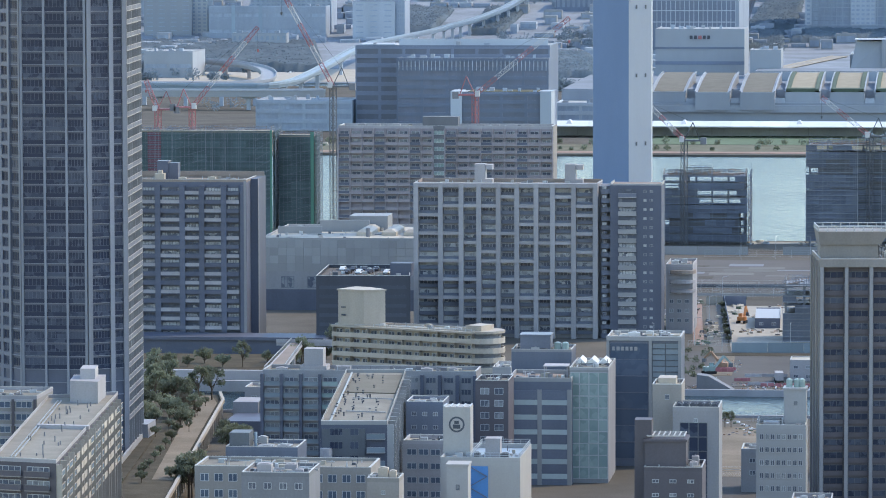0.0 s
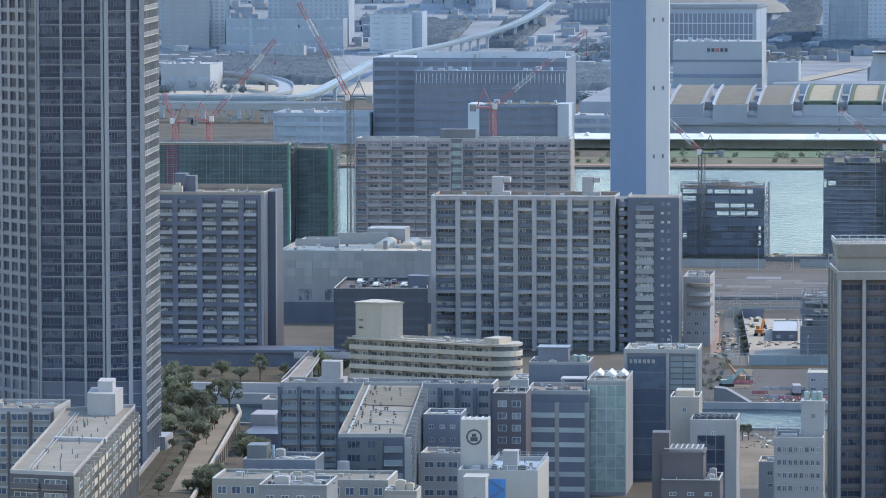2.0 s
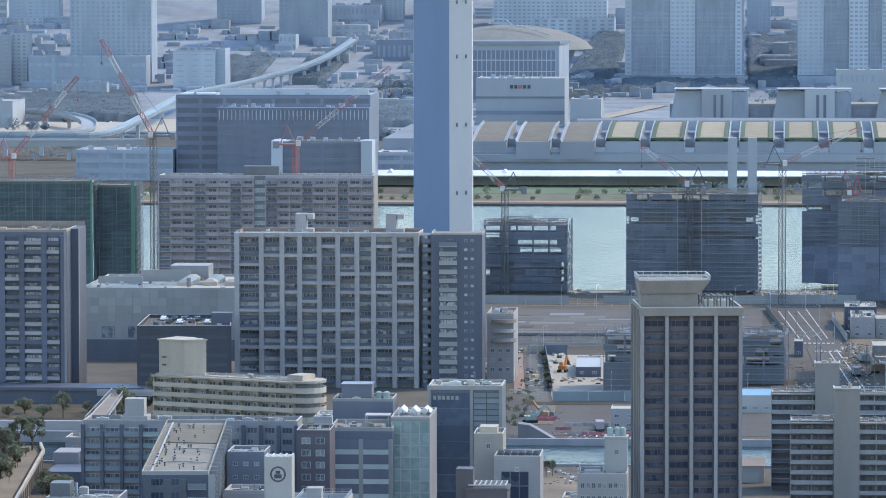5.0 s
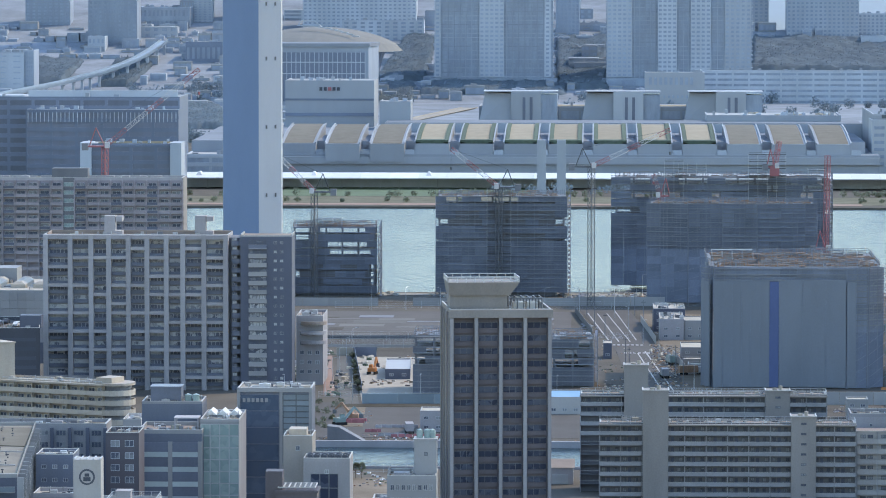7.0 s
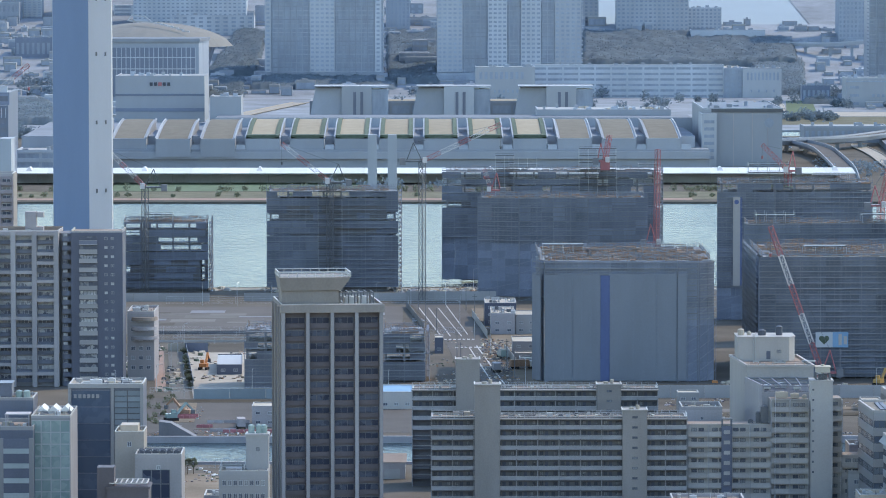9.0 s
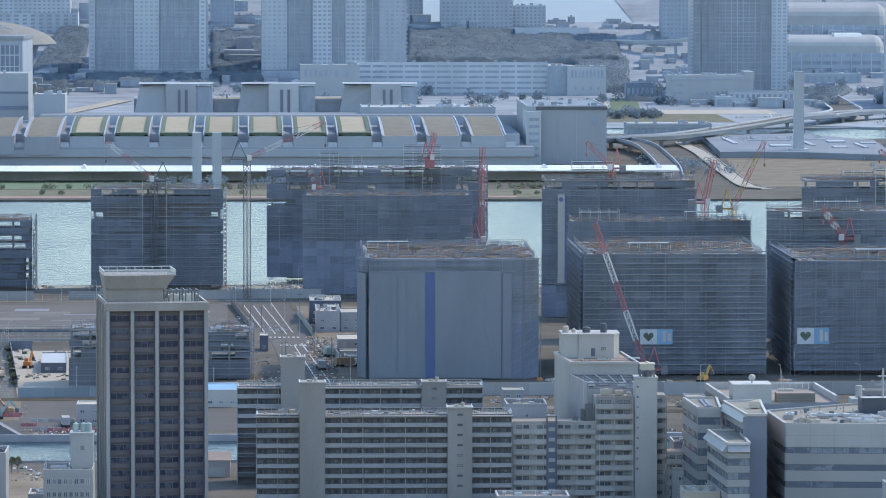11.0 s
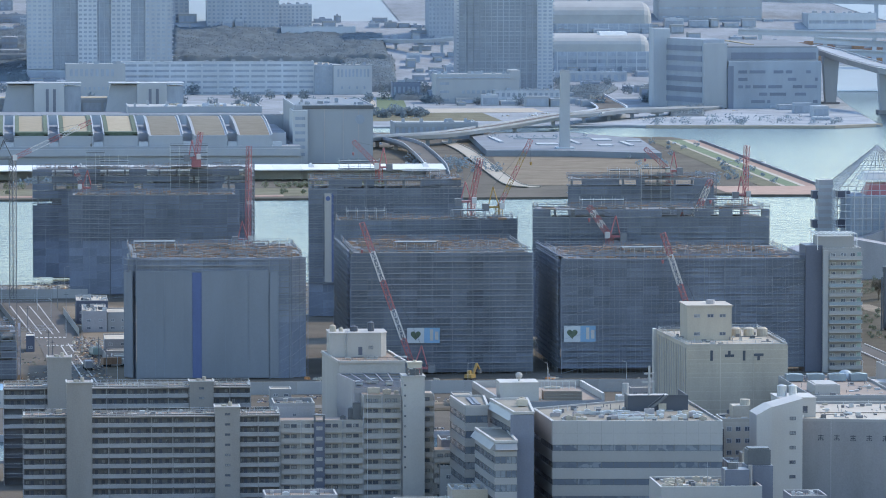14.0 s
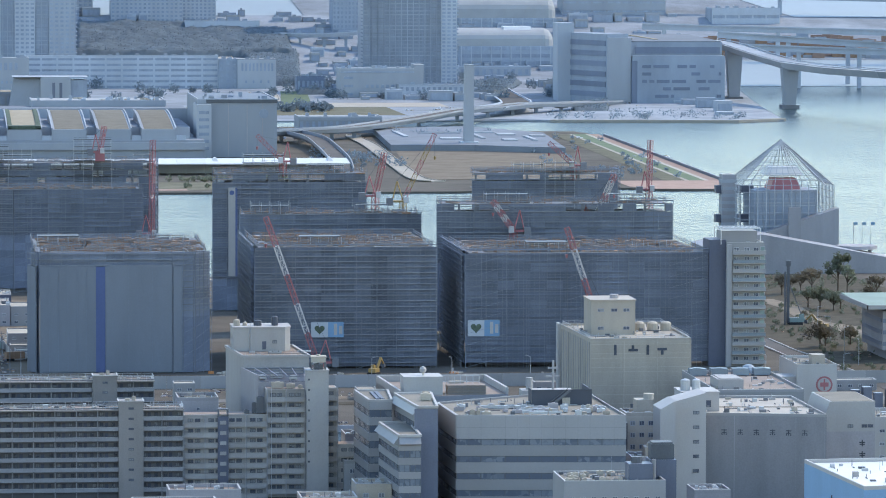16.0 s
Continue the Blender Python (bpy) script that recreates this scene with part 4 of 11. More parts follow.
# ---------------------------------------------------------------- dark office-like tower with pale piers
def pier_tower():
    th = thing("apartment_tower", pose(-22.4, 1116.4, 0, 0, 0, 6.4), "dark brown apartment tower with pale vertical piers", "building")
    w, d, fh, n = 24.4, 26.0, 3.1, 19
    h = 60.0
    walls(th, rect(-w / 2, w / 2, 1.0, d), 0, h, "tile_brown", "roof_grey", 0.9, "concrete_warm")
    u = [0.35, 6.25, 12.15, 18.05, 23.95]
    bays = [-w / 2 + v for v in u]
    pm = Geo().box(-0.42, 0.42, -0.5, 1.0, 0, h - 0.8).mesh("pier", "tile_grey")
    for b in bays:
        hang("pier", pm, th, pose(b, 0, 0))
    part("crown_beam", Geo().box(-w / 2 - 0.3, w / 2 + 0.3, -0.7, 1.0, h - 1.0, h + 0.9), "concrete_warm", th)
    for j, (a, b) in enumerate(zip(bays, bays[1:])):
        for k in range(n):
            z = h - 1.4 - (k + 1) * fh
            hang("balcony", balcony_mesh(b - a - 0.84, 0.85, 0.35, "tile_brown", "tile_brown"), th, pose(a + 0.42, 1.0, z))
            hang("window", window_mesh(b - a - 1.2, 2.2, "steel_dark", "glass_navy", 3), th, pose(a + 0.6, 1.0, z + 0.15))
    # left flank
    m, L = edge((-w / 2, d), (-w / 2, 1.0))
    fm = Geo().box(0, 1.0, -0.35, 0, 0, h).mesh("pier", "concrete_warm")
    for v in (0, 8, 16, 24):
        hang("pier", fm, th, m @ pose(v, 0, 0))
    # roof: splayed helicopter deck house and plant frame
    dh = part("deck_house", Geo().box(-11.8, 2.0, 5, 14, h, h + 4.0), "concrete_warm", th)
    hd = part("heli_deck", Geo().prism([(-12.0, 4.5), (2.6, 4.5), (2.6, 15), (-12.0, 15)], h + 4.0, h + 7.2, 0, [(-12.4, 3.6), (4.8, 3.6), (4.8, 17), (-12.4, 17)]), "concrete_warm", th, "splayed deck support")
    g = Geo()
    for a, b in (((-12.4, 3.6), (4.8, 3.6)), ((4.8, 3.6), (4.8, 17)), ((4.8, 17), (-12.4, 17)), ((-12.4, 17), (-12.4, 3.6))):
        for z in (7.6, 8.4):
            g.bar((*a, h + z), (*b, h + z), 0.1)
        for s in spread(0, 1, 8):
            g.bar((a[0] + (b[0] - a[0]) * s, a[1] + (b[1] - a[1]) * s, h + 7.2), (a[0] + (b[0] - a[0]) * s, a[1] + (b[1] - a[1]) * s, h + 8.4), 0.08)
    part("deck_rail", g, "steel", hd)
    g = Geo()
    for x in spread(3.0, 10.5, 5):
        g.bar((x, 6, h), (x, 6, h + 3.2), 0.12), g.bar((x, 14, h), (x, 14, h + 3.2), 0.12), g.bar((x, 6, h + 3.2), (x, 14, h + 3.2), 0.12)
    g.bar((3, 6, h + 3.2), (10.5, 6, h + 3.2), 0.14).bar((3, 14, h + 3.2), (10.5, 14, h + 3.2), 0.14)
    part("plant_frame", g, "steel_dark", th)
    roof_units(th, [(5, 10, h, 2.5, 3, 2.0), (8.5, 10, h, 2.5, 3, 2.0)], "steel")


pier_tower()


# ---------------------------------------------------------------- housing slabs with open galleries
def gallery_slab(x, y, x0, x1, h, towers, label, fh=2.66, low=0, bay=5.6):
    th = thing("housing_slab", pose(x, y, 0), label, "building")
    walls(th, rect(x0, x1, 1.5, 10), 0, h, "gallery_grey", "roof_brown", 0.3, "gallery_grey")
    n = int(h / fh)
    L = x1 - x0
    cols = max(2, round(L / bay))
    stops = spread(x0, x1, cols)
    slab = Geo().box(x0, x1, -0.1, 1.5, -0.2, 0).mesh("gallery_floor", "gallery_grey")
    panel = Geo().box(0.12, L / cols - 0.12, -0.18, -0.08, -0.12, 0.86).mesh("parapet_panel", "gallery_band")
    cap = Geo().box(x0, x1, -0.22, -0.04, 0.86, 0.94).mesh("parapet_cap", "coping")
    fin = Geo().box(-0.1, 0.1, -0.05, 1.5, 0, h).mesh("gallery_fin", "gallery_band")
    dark = window_mesh(0.95, 1.05, "steel_dark", "glass", 2)
    door = Geo().box(0, 0.85, -0.06, 0, 0, 1.95).box(0.7, 0.76, -0.12, -0.06, 0.9, 1.05).mesh("flat_door", "tile_dark")
    rnd = random.Random(int(x * 7 + y))
    for b in stops:
        hang("gallery_fin", fin, th, pose(b, 0, 0))
    for k in range(n):
        z = h - (k + 1) * fh
        hang("gallery_floor", slab, th, pose(0, 0, z))
        hang("parapet_cap", cap, th, pose(0, 0, z))
        for a in stops[:-1] if z > low - 6 else ():
            hang("parapet_panel", panel, th, pose(a, 0, z))
            if z > low:
                hang("window", dark, th, pose(a + 0.55, 1.5, z + 0.95))
                hang("flat_door", door, th, pose(a + 1.9, 1.5, z))
                hang("window", dark, th, pose(a + 3.6 + rnd.choice((0, 0.5)), 1.5, z + 0.95))
    part("eaves", Geo().box(x0 - 0.2, x1 + 0.2, -0.3, 1.5, h - 0.25, h + 0.1), "concrete_warm", th)
    g = Geo()
    for s in spread(x0, x1, int(L / 2)):
        g.bar((s, 0, h), (s, 0, h + 1.2), 0.04), g.bar((s, 9.8, h), (s, 9.8, h + 1.2), 0.04)
    for z in (0.6, 1.2):
        g.bar((x0, 0, h + z), (x1, 0, h + z), 0.05), g.bar((x0, 9.8, h + z), (x1, 9.8, h + z), 0.05), g.bar((x1, 0, h + z), (x1, 9.8, h + z), 0.05)
    part("roof_rail", g, "steel", th)
    for a, b, top, slits in towers:
        tw = part("stair_tower", Geo().box(a, b, -1.2, 6, 0, top).box(a - 0.15, b + 0.15, -1.4, 6.2, top, top + 0.3), "concrete_warm", th)
        part("tower_coping", Geo().box(a - 0.2, b + 0.2, -1.45, -1.1, top + 0.3, top + 0.5).box(a - 0.2, a + 0.1, -1.1, 6.2, top + 0.3, top + 0.5).box(b - 0.1, b + 0.2, -1.1, 6.2, top + 0.3, top + 0.5), "coping", tw)
        if slits:
            wm = window_mesh(1.4, 0.6, "steel_dark", "glass", 2)
            for k in range(n):
                hang("window", wm, tw, pose((a + b) / 2 - 0.7, -1.2, top - 1.8 - k * fh))
        part("vent_pipe", Geo().tube((a + b) / 2 + 0.8, 2, top, top + 1.4, 0.5).tube((a + b) / 2 - 0.8, 2, top, top + 0.8, 0.7), "roof_pale", tw)
    vent = Geo().tube(0, 3, h, h + 0.55, 0.3).tube(0, 3, h + 0.55, h + 0.7, 0.5).mesh("roof_vent", "coping")
    for k in range(int(L / 5)):
        hang("roof_vent", vent, th, pose(x0 + 3 + k * 5 + rnd.uniform(-0.8, 0.8), rnd.uniform(-1, 2), 0))
    return th


gallery_slab(34, 1210, -32.6, 34.0, 23.6, [(-21.3, -14.7, 32.3, 0), (17.2, 23.6, 25.6, 1)], "long beige housing slab with open galleries", low=0)
gallery_slab(29.5, 1260, -33.2, 33.4, 26.2, [(-21.4, -14.9, 34.3, 0), (16.9, 23.4, 27.5, 1)], "long beige housing slab with open galleries behind another", low=20)
# ---------------------------------------------------------------- foreground: generic pieces
def ribbon(th, p0, p1, z0, z1, n, glass_h, sill, wall="white_panel", glass="glass_blue", cols=8, first=0, proud=0.25):
    """Ribbon windows: wall bands standing proud of long glazed strips, the strips cut by mullions into windows."""
    m, L = edge(p0, p1)
    fh = (z1 - z0) / n
    bm_ = Geo().box(0, L, -proud, 0, 0, fh - glass_h).mesh("wall_band", wall)
    wm = window_mesh(L / cols - 0.04, glass_h, "steel_dark", glass, 2)
    for k in range(n):
        z = z0 + k * fh
        hang("wall_band", bm_, th, m @ pose(0, 0, z + (0 if sill else glass_h)))
        if k >= first:
            for i in range(cols):
                hang("window", wm, th, m @ pose(L * i / cols + 0.02, 0, z + (fh - glass_h if sill else 0)))


def panes(th, p0, p1, z0, z1, rows, cols, mat, frame_mat="steel", name="curtain_pane"):
    """A curtain wall of single panes."""
    m, L = edge(p0, p1)
    w, h = L / cols, (z1 - z0) / rows
    me = window_mesh(w - 0.03, h - 0.03, frame_mat, mat, 1)
    for j in range(rows):
        for i in range(cols):
            hang(name, me, th, m @ pose(i * w + 0.015, -0.02, z0 + j * h + 0.015))


def punched(th, p0, p1, z0, fh, rows, cols, w, h, frame_mat="steel", glass="glass", inset=0.6, split=2):
    m, L = edge(p0, p1)
    me = window_mesh(w, h, frame_mat, glass, split)
    for k in range(rows):
        for i in range(cols):
            hang("window", me, th, m @ pose(inset + (L - 2 * inset) * (i + 0.5) / cols - w / 2, 0, z0 + k * fh))


def mast(th, x, y, z, h, r=0.06):
    part("antenna_mast", Geo().tube(x, y, z, z + h, r, r * 0.5, 6), "steel", th)


def rail_round(th, pts, z, h=1.1, mat="steel", step=2.0):
    g = Geo()
    n = len(pts)
    for i in range(n):
        a, b = Vector(pts[i]), Vector(pts[(i + 1) % n])
        L = (b - a).length
        for s in spread(0, 1, max(1, round(L / step))):
            p = a.lerp(b, s)
            g.bar((p.x, p.y, z), (p.x, p.y, z + h), 0.04)
        for q in (0.5, 1.0):
            g.bar((*a, z + h * q), (*b, z + h * q), 0.04)
    part("guard_rail", g, mat, th)


def roof_pipes(th, x0, x1, y0, y1, z, n, seed):
    rnd = random.Random(seed)
    for _ in range(n):
        x, y = rnd.uniform(x0, x1), rnd.uniform(y0, y1)
        if rnd.random() < 0.5:
            part("vent_pipe", Geo().tube(x, y, z, z + rnd.uniform(0.5, 1.1), 0.16, n=8), "concrete_dark", th)
        else:
            L = rnd.uniform(1.5, 5)
            part("duct", Geo().box(x, x + L, y, y + 0.4, z + 0.2, z + 0.55).box(x + 0.1, x + 0.3, y + 0.05, y + 0.35, z, z + 0.2).box(x + L - 0.3, x + L - 0.1, y + 0.05, y + 0.35, z, z + 0.2), "steel", th)


# long apartment house seen along its roof
def long_house():
    th = thing("apartment_house", pose(-194, 955, 0), "long beige apartment house with a grey flat roof and stepped balconies", "building")
    a, b, c, d = (-8.6, 1.6), (5.6, -1.9), (-5.4, 129.7), (-20.4, 121)
    h = 30.0
    walls(th, [a, b, c, d], 0, h, "tile_brown", "roof_grey", 0.7, "concrete", gear=False)
    # the side with stepped balconies
    m, L = edge(b, c)
    n = 18
    for i in range(n):
        u0, u1 = L * i / n + 0.3, L * (i + 1) / n - 0.3
        pm = Geo().box(u0, u0 + 0.35, -1.2 - 0.25 * (i % 2), 0, 0, h - 0.3).mesh("fin_wall", "cream")
        hang("fin_wall", pm, th, m)
        for k in range(5):
            hang("balcony", balcony_mesh(round(u1 - u0 - 0.6, 2), 1.1, 1.1, "cream" if (i // 4) % 2 else "rail", "cream"), th, m @ pose(u0 + 0.5, 0, h - 2.9 * (k + 1)))
    # end wall
    m, L = edge(a, b)
    for k in range(4):
        z = h - 2.9 * (k + 1)
        hang("balcony", balcony_mesh(6.2, 1.1, 0.9, "tile_brown", "concrete_warm"), th, m @ pose(0.6, 0, z))
        hang("window", window_mesh(5.6, 1.9, "steel", "glass", 4), th, m @ pose(0.9, 0, z + 0.15))
        hang("balcony", balcony_mesh(5.8, 1.1, 0.9, "tile_brown", "concrete_warm"), th, m @ pose(7.6, 0, z))
        hang("window", window_mesh(5.2, 1.9, "steel", "glass", 4), th, m @ pose(7.9, 0, z + 0.15))
    # roof: joint kerb, pipes, pent house
    part("roof_kerb", Geo().prism([(-11.0, 60), (1.2, 58), (1.0, 60), (-11.2, 62)], h, h + 0.9), "concrete", th)
    part("lift_house", Geo().prism([(-13.5, 112), (-6.5, 110), (-7.6, 126), (-15.0, 125)], h, h + 5.2), "concrete", th)
    part("lift_house", Geo().prism([(-11.8, 116), (-8.2, 115.6), (-9, 124), (-12.6, 124)], h + 5.2, h + 7.6), "concrete", th)
    rnd = random.Random(3)
    for _ in range(34):
        y = rnd.uniform(6, 108)
        x = -4 - y * 0.09 + rnd.uniform(-1, 7)
        part("vent_pipe", Geo().tube(x, y, h, h + rnd.uniform(0.6, 1.3), 0.14, n=8), "concrete_dark", th)
    rp = Geo().bar((-4.6, 5, h + 0.5), (-15.5, 112, h + 0.5), 0.12).bar((-5.4, 5, h + 0.5), (-16.3, 112, h + 0.5), 0.12)
    part("roof_pipe", rp, "steel", th)


long_house()

th = thing("low_house", pose(-230, 1100, 0), "low brown and blue building beside the tower", "building")
walls(th, rect(-9, 8, 0, 20), 0, 27.0, "concrete_warm", "roof_grey", 0.8, "concrete")
facade(th, (-9, 0), (8, 0), 0, 3.0, 9, spread(0.5, 16.5, 3), (0.6, 0.4, "tile_brown"), (0.5, 0.3, "concrete", 1, 0), None, (4.0, 1.6, 0.9, 1, "steel", "glass_blue", 3))


# flat house with a pale roof, seen along its length
def pale_roof_house():
    th = thing("apartment_house", pose(-142, 1050, 0), "dark apartment house with a pale roof and glass balconies", "building")
    a, b, c, d = (-3.4, -4.9), (11.6, -3.5), (2.2, 109.6), (-12.6, 108.3)
    h = 28.0
    walls(th, [a, b, c, d], 0, h, "tile_dark", "roof_grey", 0.8, "white_panel", gear=False)
    m, L = edge(b, c)
    n = 14
    for i in range(n):
        u0, u1 = L * i / n, L * (i + 1) / n
        hang("fin_wall", Geo().box(u0, u0 + 0.4, -1.5, 0, 0, h).mesh("fin_wall", "white_panel"), th, m)
        for k in range(6):
            hang("balcony", balcony_mesh(round(u1 - u0 - 0.5, 2), 1.1, 1.2, "rail", "white_panel"), th, m @ pose(u0 + 0.45, 0, h - 3.1 * (k + 1)))
    m, L = edge(a, b)
    part("dark_bay", Geo().box(0.3, 10.1, -0.5, 0, 0, h - 0.9), "steel_dark", th, "", m)
    for k in range(8):
        z = h - 3.1 * (k + 1)
        hang("balcony", balcony_mesh(4.2, 1.1, 1.1, "rail", "white_panel"), th, m @ pose(10.4, 0, z))
        hang("window", window_mesh(3.0, 1.7, "steel_dark", "glass_navy", 3), th, m @ pose(2.0, -0.5, z + 0.7))
        hang("window", window_mesh(2.0, 1.7, "steel_dark", "glass_navy", 2), th, m @ pose(6.6, -0.5, z + 0.7))
    part("turf_bed", Geo().prism([(-6.8, 62), (5.6, 60), (2.6, 102), (-9.6, 102)], h + 0.06, h + 0.3), "turf_brown", th, "dry brown roof turf")
    rnd = random.Random(8)
    for _ in range(46):
        y = rnd.uniform(2, 98)
        x = -2 - y * 0.085 + rnd.uniform(0, 10)
        part("vent_pipe", Geo().tube(x, y, h, h + rnd.uniform(0.4, 0.8), 0.16, n=8).tube(x, y, h + 0.8, h + 1.0, 0.28, n=8), "ink", th)
    part("roof_pipe", Geo().bar((-1.6, -2, h + 0.5), (-10.6, 104, h + 0.5), 0.2).bar((-1.0, 20, h + 0.4), (8.6, 18, h + 0.4), 0.14).bar((-3.0, 48, h + 0.4), (6.8, 46, h + 0.4), 0.14), "white_panel", th)
    part("column_drum", Geo().tube(-2.0, -6.4, 0, h - 5.2, 1.4, n=14), "concrete", th)


pale_roof_house()


# dark slab with greenish balcony glass, in two lengths
def dark_twin():
    th = thing("apartment_house", pose(-153, 1192, 0), "dark grey apartment house with green-tinted glass balconies", "building")
    h = 24.0
    walls(th, rect(-28.2, 27.5, 1.2, 14), 0, h, "tile_grey", "roof_grey", 0.9, "tile_grey")
    bays = spread(-28.2, -8.0, 4)
    for j, (a, b) in enumerate(zip(bays, bays[1:])):
        hang("pier", Geo().box(-0.4, 0.4, -0.4, 1.2, 0, h).mesh("pier", "tile_dark"), th, pose(a, 0, 0))
        for k in range(8):
            z = h - 3.0 * (k + 1)
            hang("balcony", balcony_mesh(b - a - 0.9, 1.05, 1.0, "rail" if j < 3 else "glass_teal", "tile_grey"), th, pose(a + 0.45, 1.2, z))
            hang("window", window_mesh(b - a - 1.4, 1.9, "steel", "glass", 3), th, pose(a + 0.7, 1.2, z + 0.2))
    bays = spread(9.0, 27.3, 4)
    for j, (a, b) in enumerate(zip(bays, bays[1:])):
        hang("pier", Geo().box(-0.45, 0.45, -0.2, 1.2, 0, h).mesh("pier", "tile_dark"), th, pose(b, 0, 0))
        for k in range(8):
            z = h - 3.0 * (k + 1)
            hang("window", window_mesh(2.6, 1.5, "white_panel", "glass", 3), th, pose(a + 0.9, 1.2, z + 0.8))
    part("lift_house", Geo().box(-18, -13, 6, 11, h, h + 6.0).box(-19, -12, 5, 12, h, h + 1.6), "concrete", th)
    roof_units(th, [(-24, 7, h, 3, 2, 1), (-8, 8, h, 4, 2, 1.4), (14, 8, h, 3, 2, 1.0), (21, 7, h, 2, 2, 1.2)], "concrete")


dark_twin()


# cream gallery house with a rounded end
def cream_house():
    L0 = 46.6
    th = thing("apartment_house", pose(-180.7, 1323, 0, 0, 0, -24.6), "cream apartment house with open galleries and a rounded end", "building")
    h, fh, n = 24.2, 2.75, 8
    walls(th, rect(0, L0, 1.5, 11), 0, h, "cream", "roof_pale", 0.5, "cream")
    cur = [(L0, 1.5)] + [(L0 + 5.2 * math.sin(t), 6.2 - 4.7 * math.cos(t)) for t in spread(0.15, math.pi, 8)]
    out = [(L0 - 0.3, 0)] + [(L0 + 6.4 * math.sin(t), 6.2 - 6.3 * math.cos(t)) for t in spread(0.08, math.pi, 10)]
    part("round_core", Geo().prism(cur, 0, h), "concrete_dark", th)
    mid = Vector((L0, 6.2))
    inner = [tuple(mid + (Vector(p) - mid) * 0.95) for p in out]
    ring = Geo().prism(out + inner[::-1], -0.02, 1.25)
    ring.prism(out, -0.28, -0.02)
    rm = ring.mesh("round_balcony", "cream")
    gal = Geo().box(0, L0, 0, 1.5, -0.22, 0).box(0, L0, -0.12, 0.02, -0.22, 1.1).mesh("gallery", "cream")
    fm = Geo().box(-0.09, 0.09, 0, 1.5, 0, fh).mesh("gallery_fin", "cream")
    for k in range(n):
        z = h - fh * (k + 1)
        hang("gallery", gal, th, pose(0, 0, z))
        hang("round_balcony", rm, th, pose(0, 0, z))
        if k < 7:
            for u in spread(0.2, L0, 8):
                hang("gallery_fin", fm, th, pose(u, 0, z))
            for u in spread(0.6, L0 - 2.2, 15):
                hang("window", window_mesh(2.0, 1.7, "steel", "glass", 2), th, pose(u, 1.5, z + 0.2))
    part("eaves", Geo().box(-0.3, L0 + 1, -0.3, 1.5, h - 0.2, h + 0.3), "cream", th)
    part("round_eave", Geo().prism(out, h - 0.2, h + 0.5).prism([(L0 - 3, 2), (L0 + 2, 2), (L0 + 2, 9), (L0 - 3, 9)], h, h + 2.0), "cream", th)
    sh = part("stair_house", Geo().prism([(1.5, 1.0), (9.6, 1.8), (14.0, 6.5), (6, 10.5), (1.5, 10.5)], h, h + 10.2).prism([(1.2, 0.7), (9.7, 1.5), (14.4, 6.5), (6, 10.9), (1.2, 10.9)], h + 10.2, h + 10.6), "cream", th, "plain cream stair house")
    for z in (3.0, 5.2):
        hang("window", window_mesh(1.4, 0.5, "steel_dark", "glass", 2), sh, pose(2.6, 1.0, h + z))
    g = Geo()
    for u in spread(14, L0, 16):
        g.bar((u, 0, h), (u, 0, h + 1.1), 0.05)
    g.bar((14, 0, h + 1.1), (L0, 0, h + 1.1), 0.06)
    part("roof_rail", g, "steel", th)


cream_house()


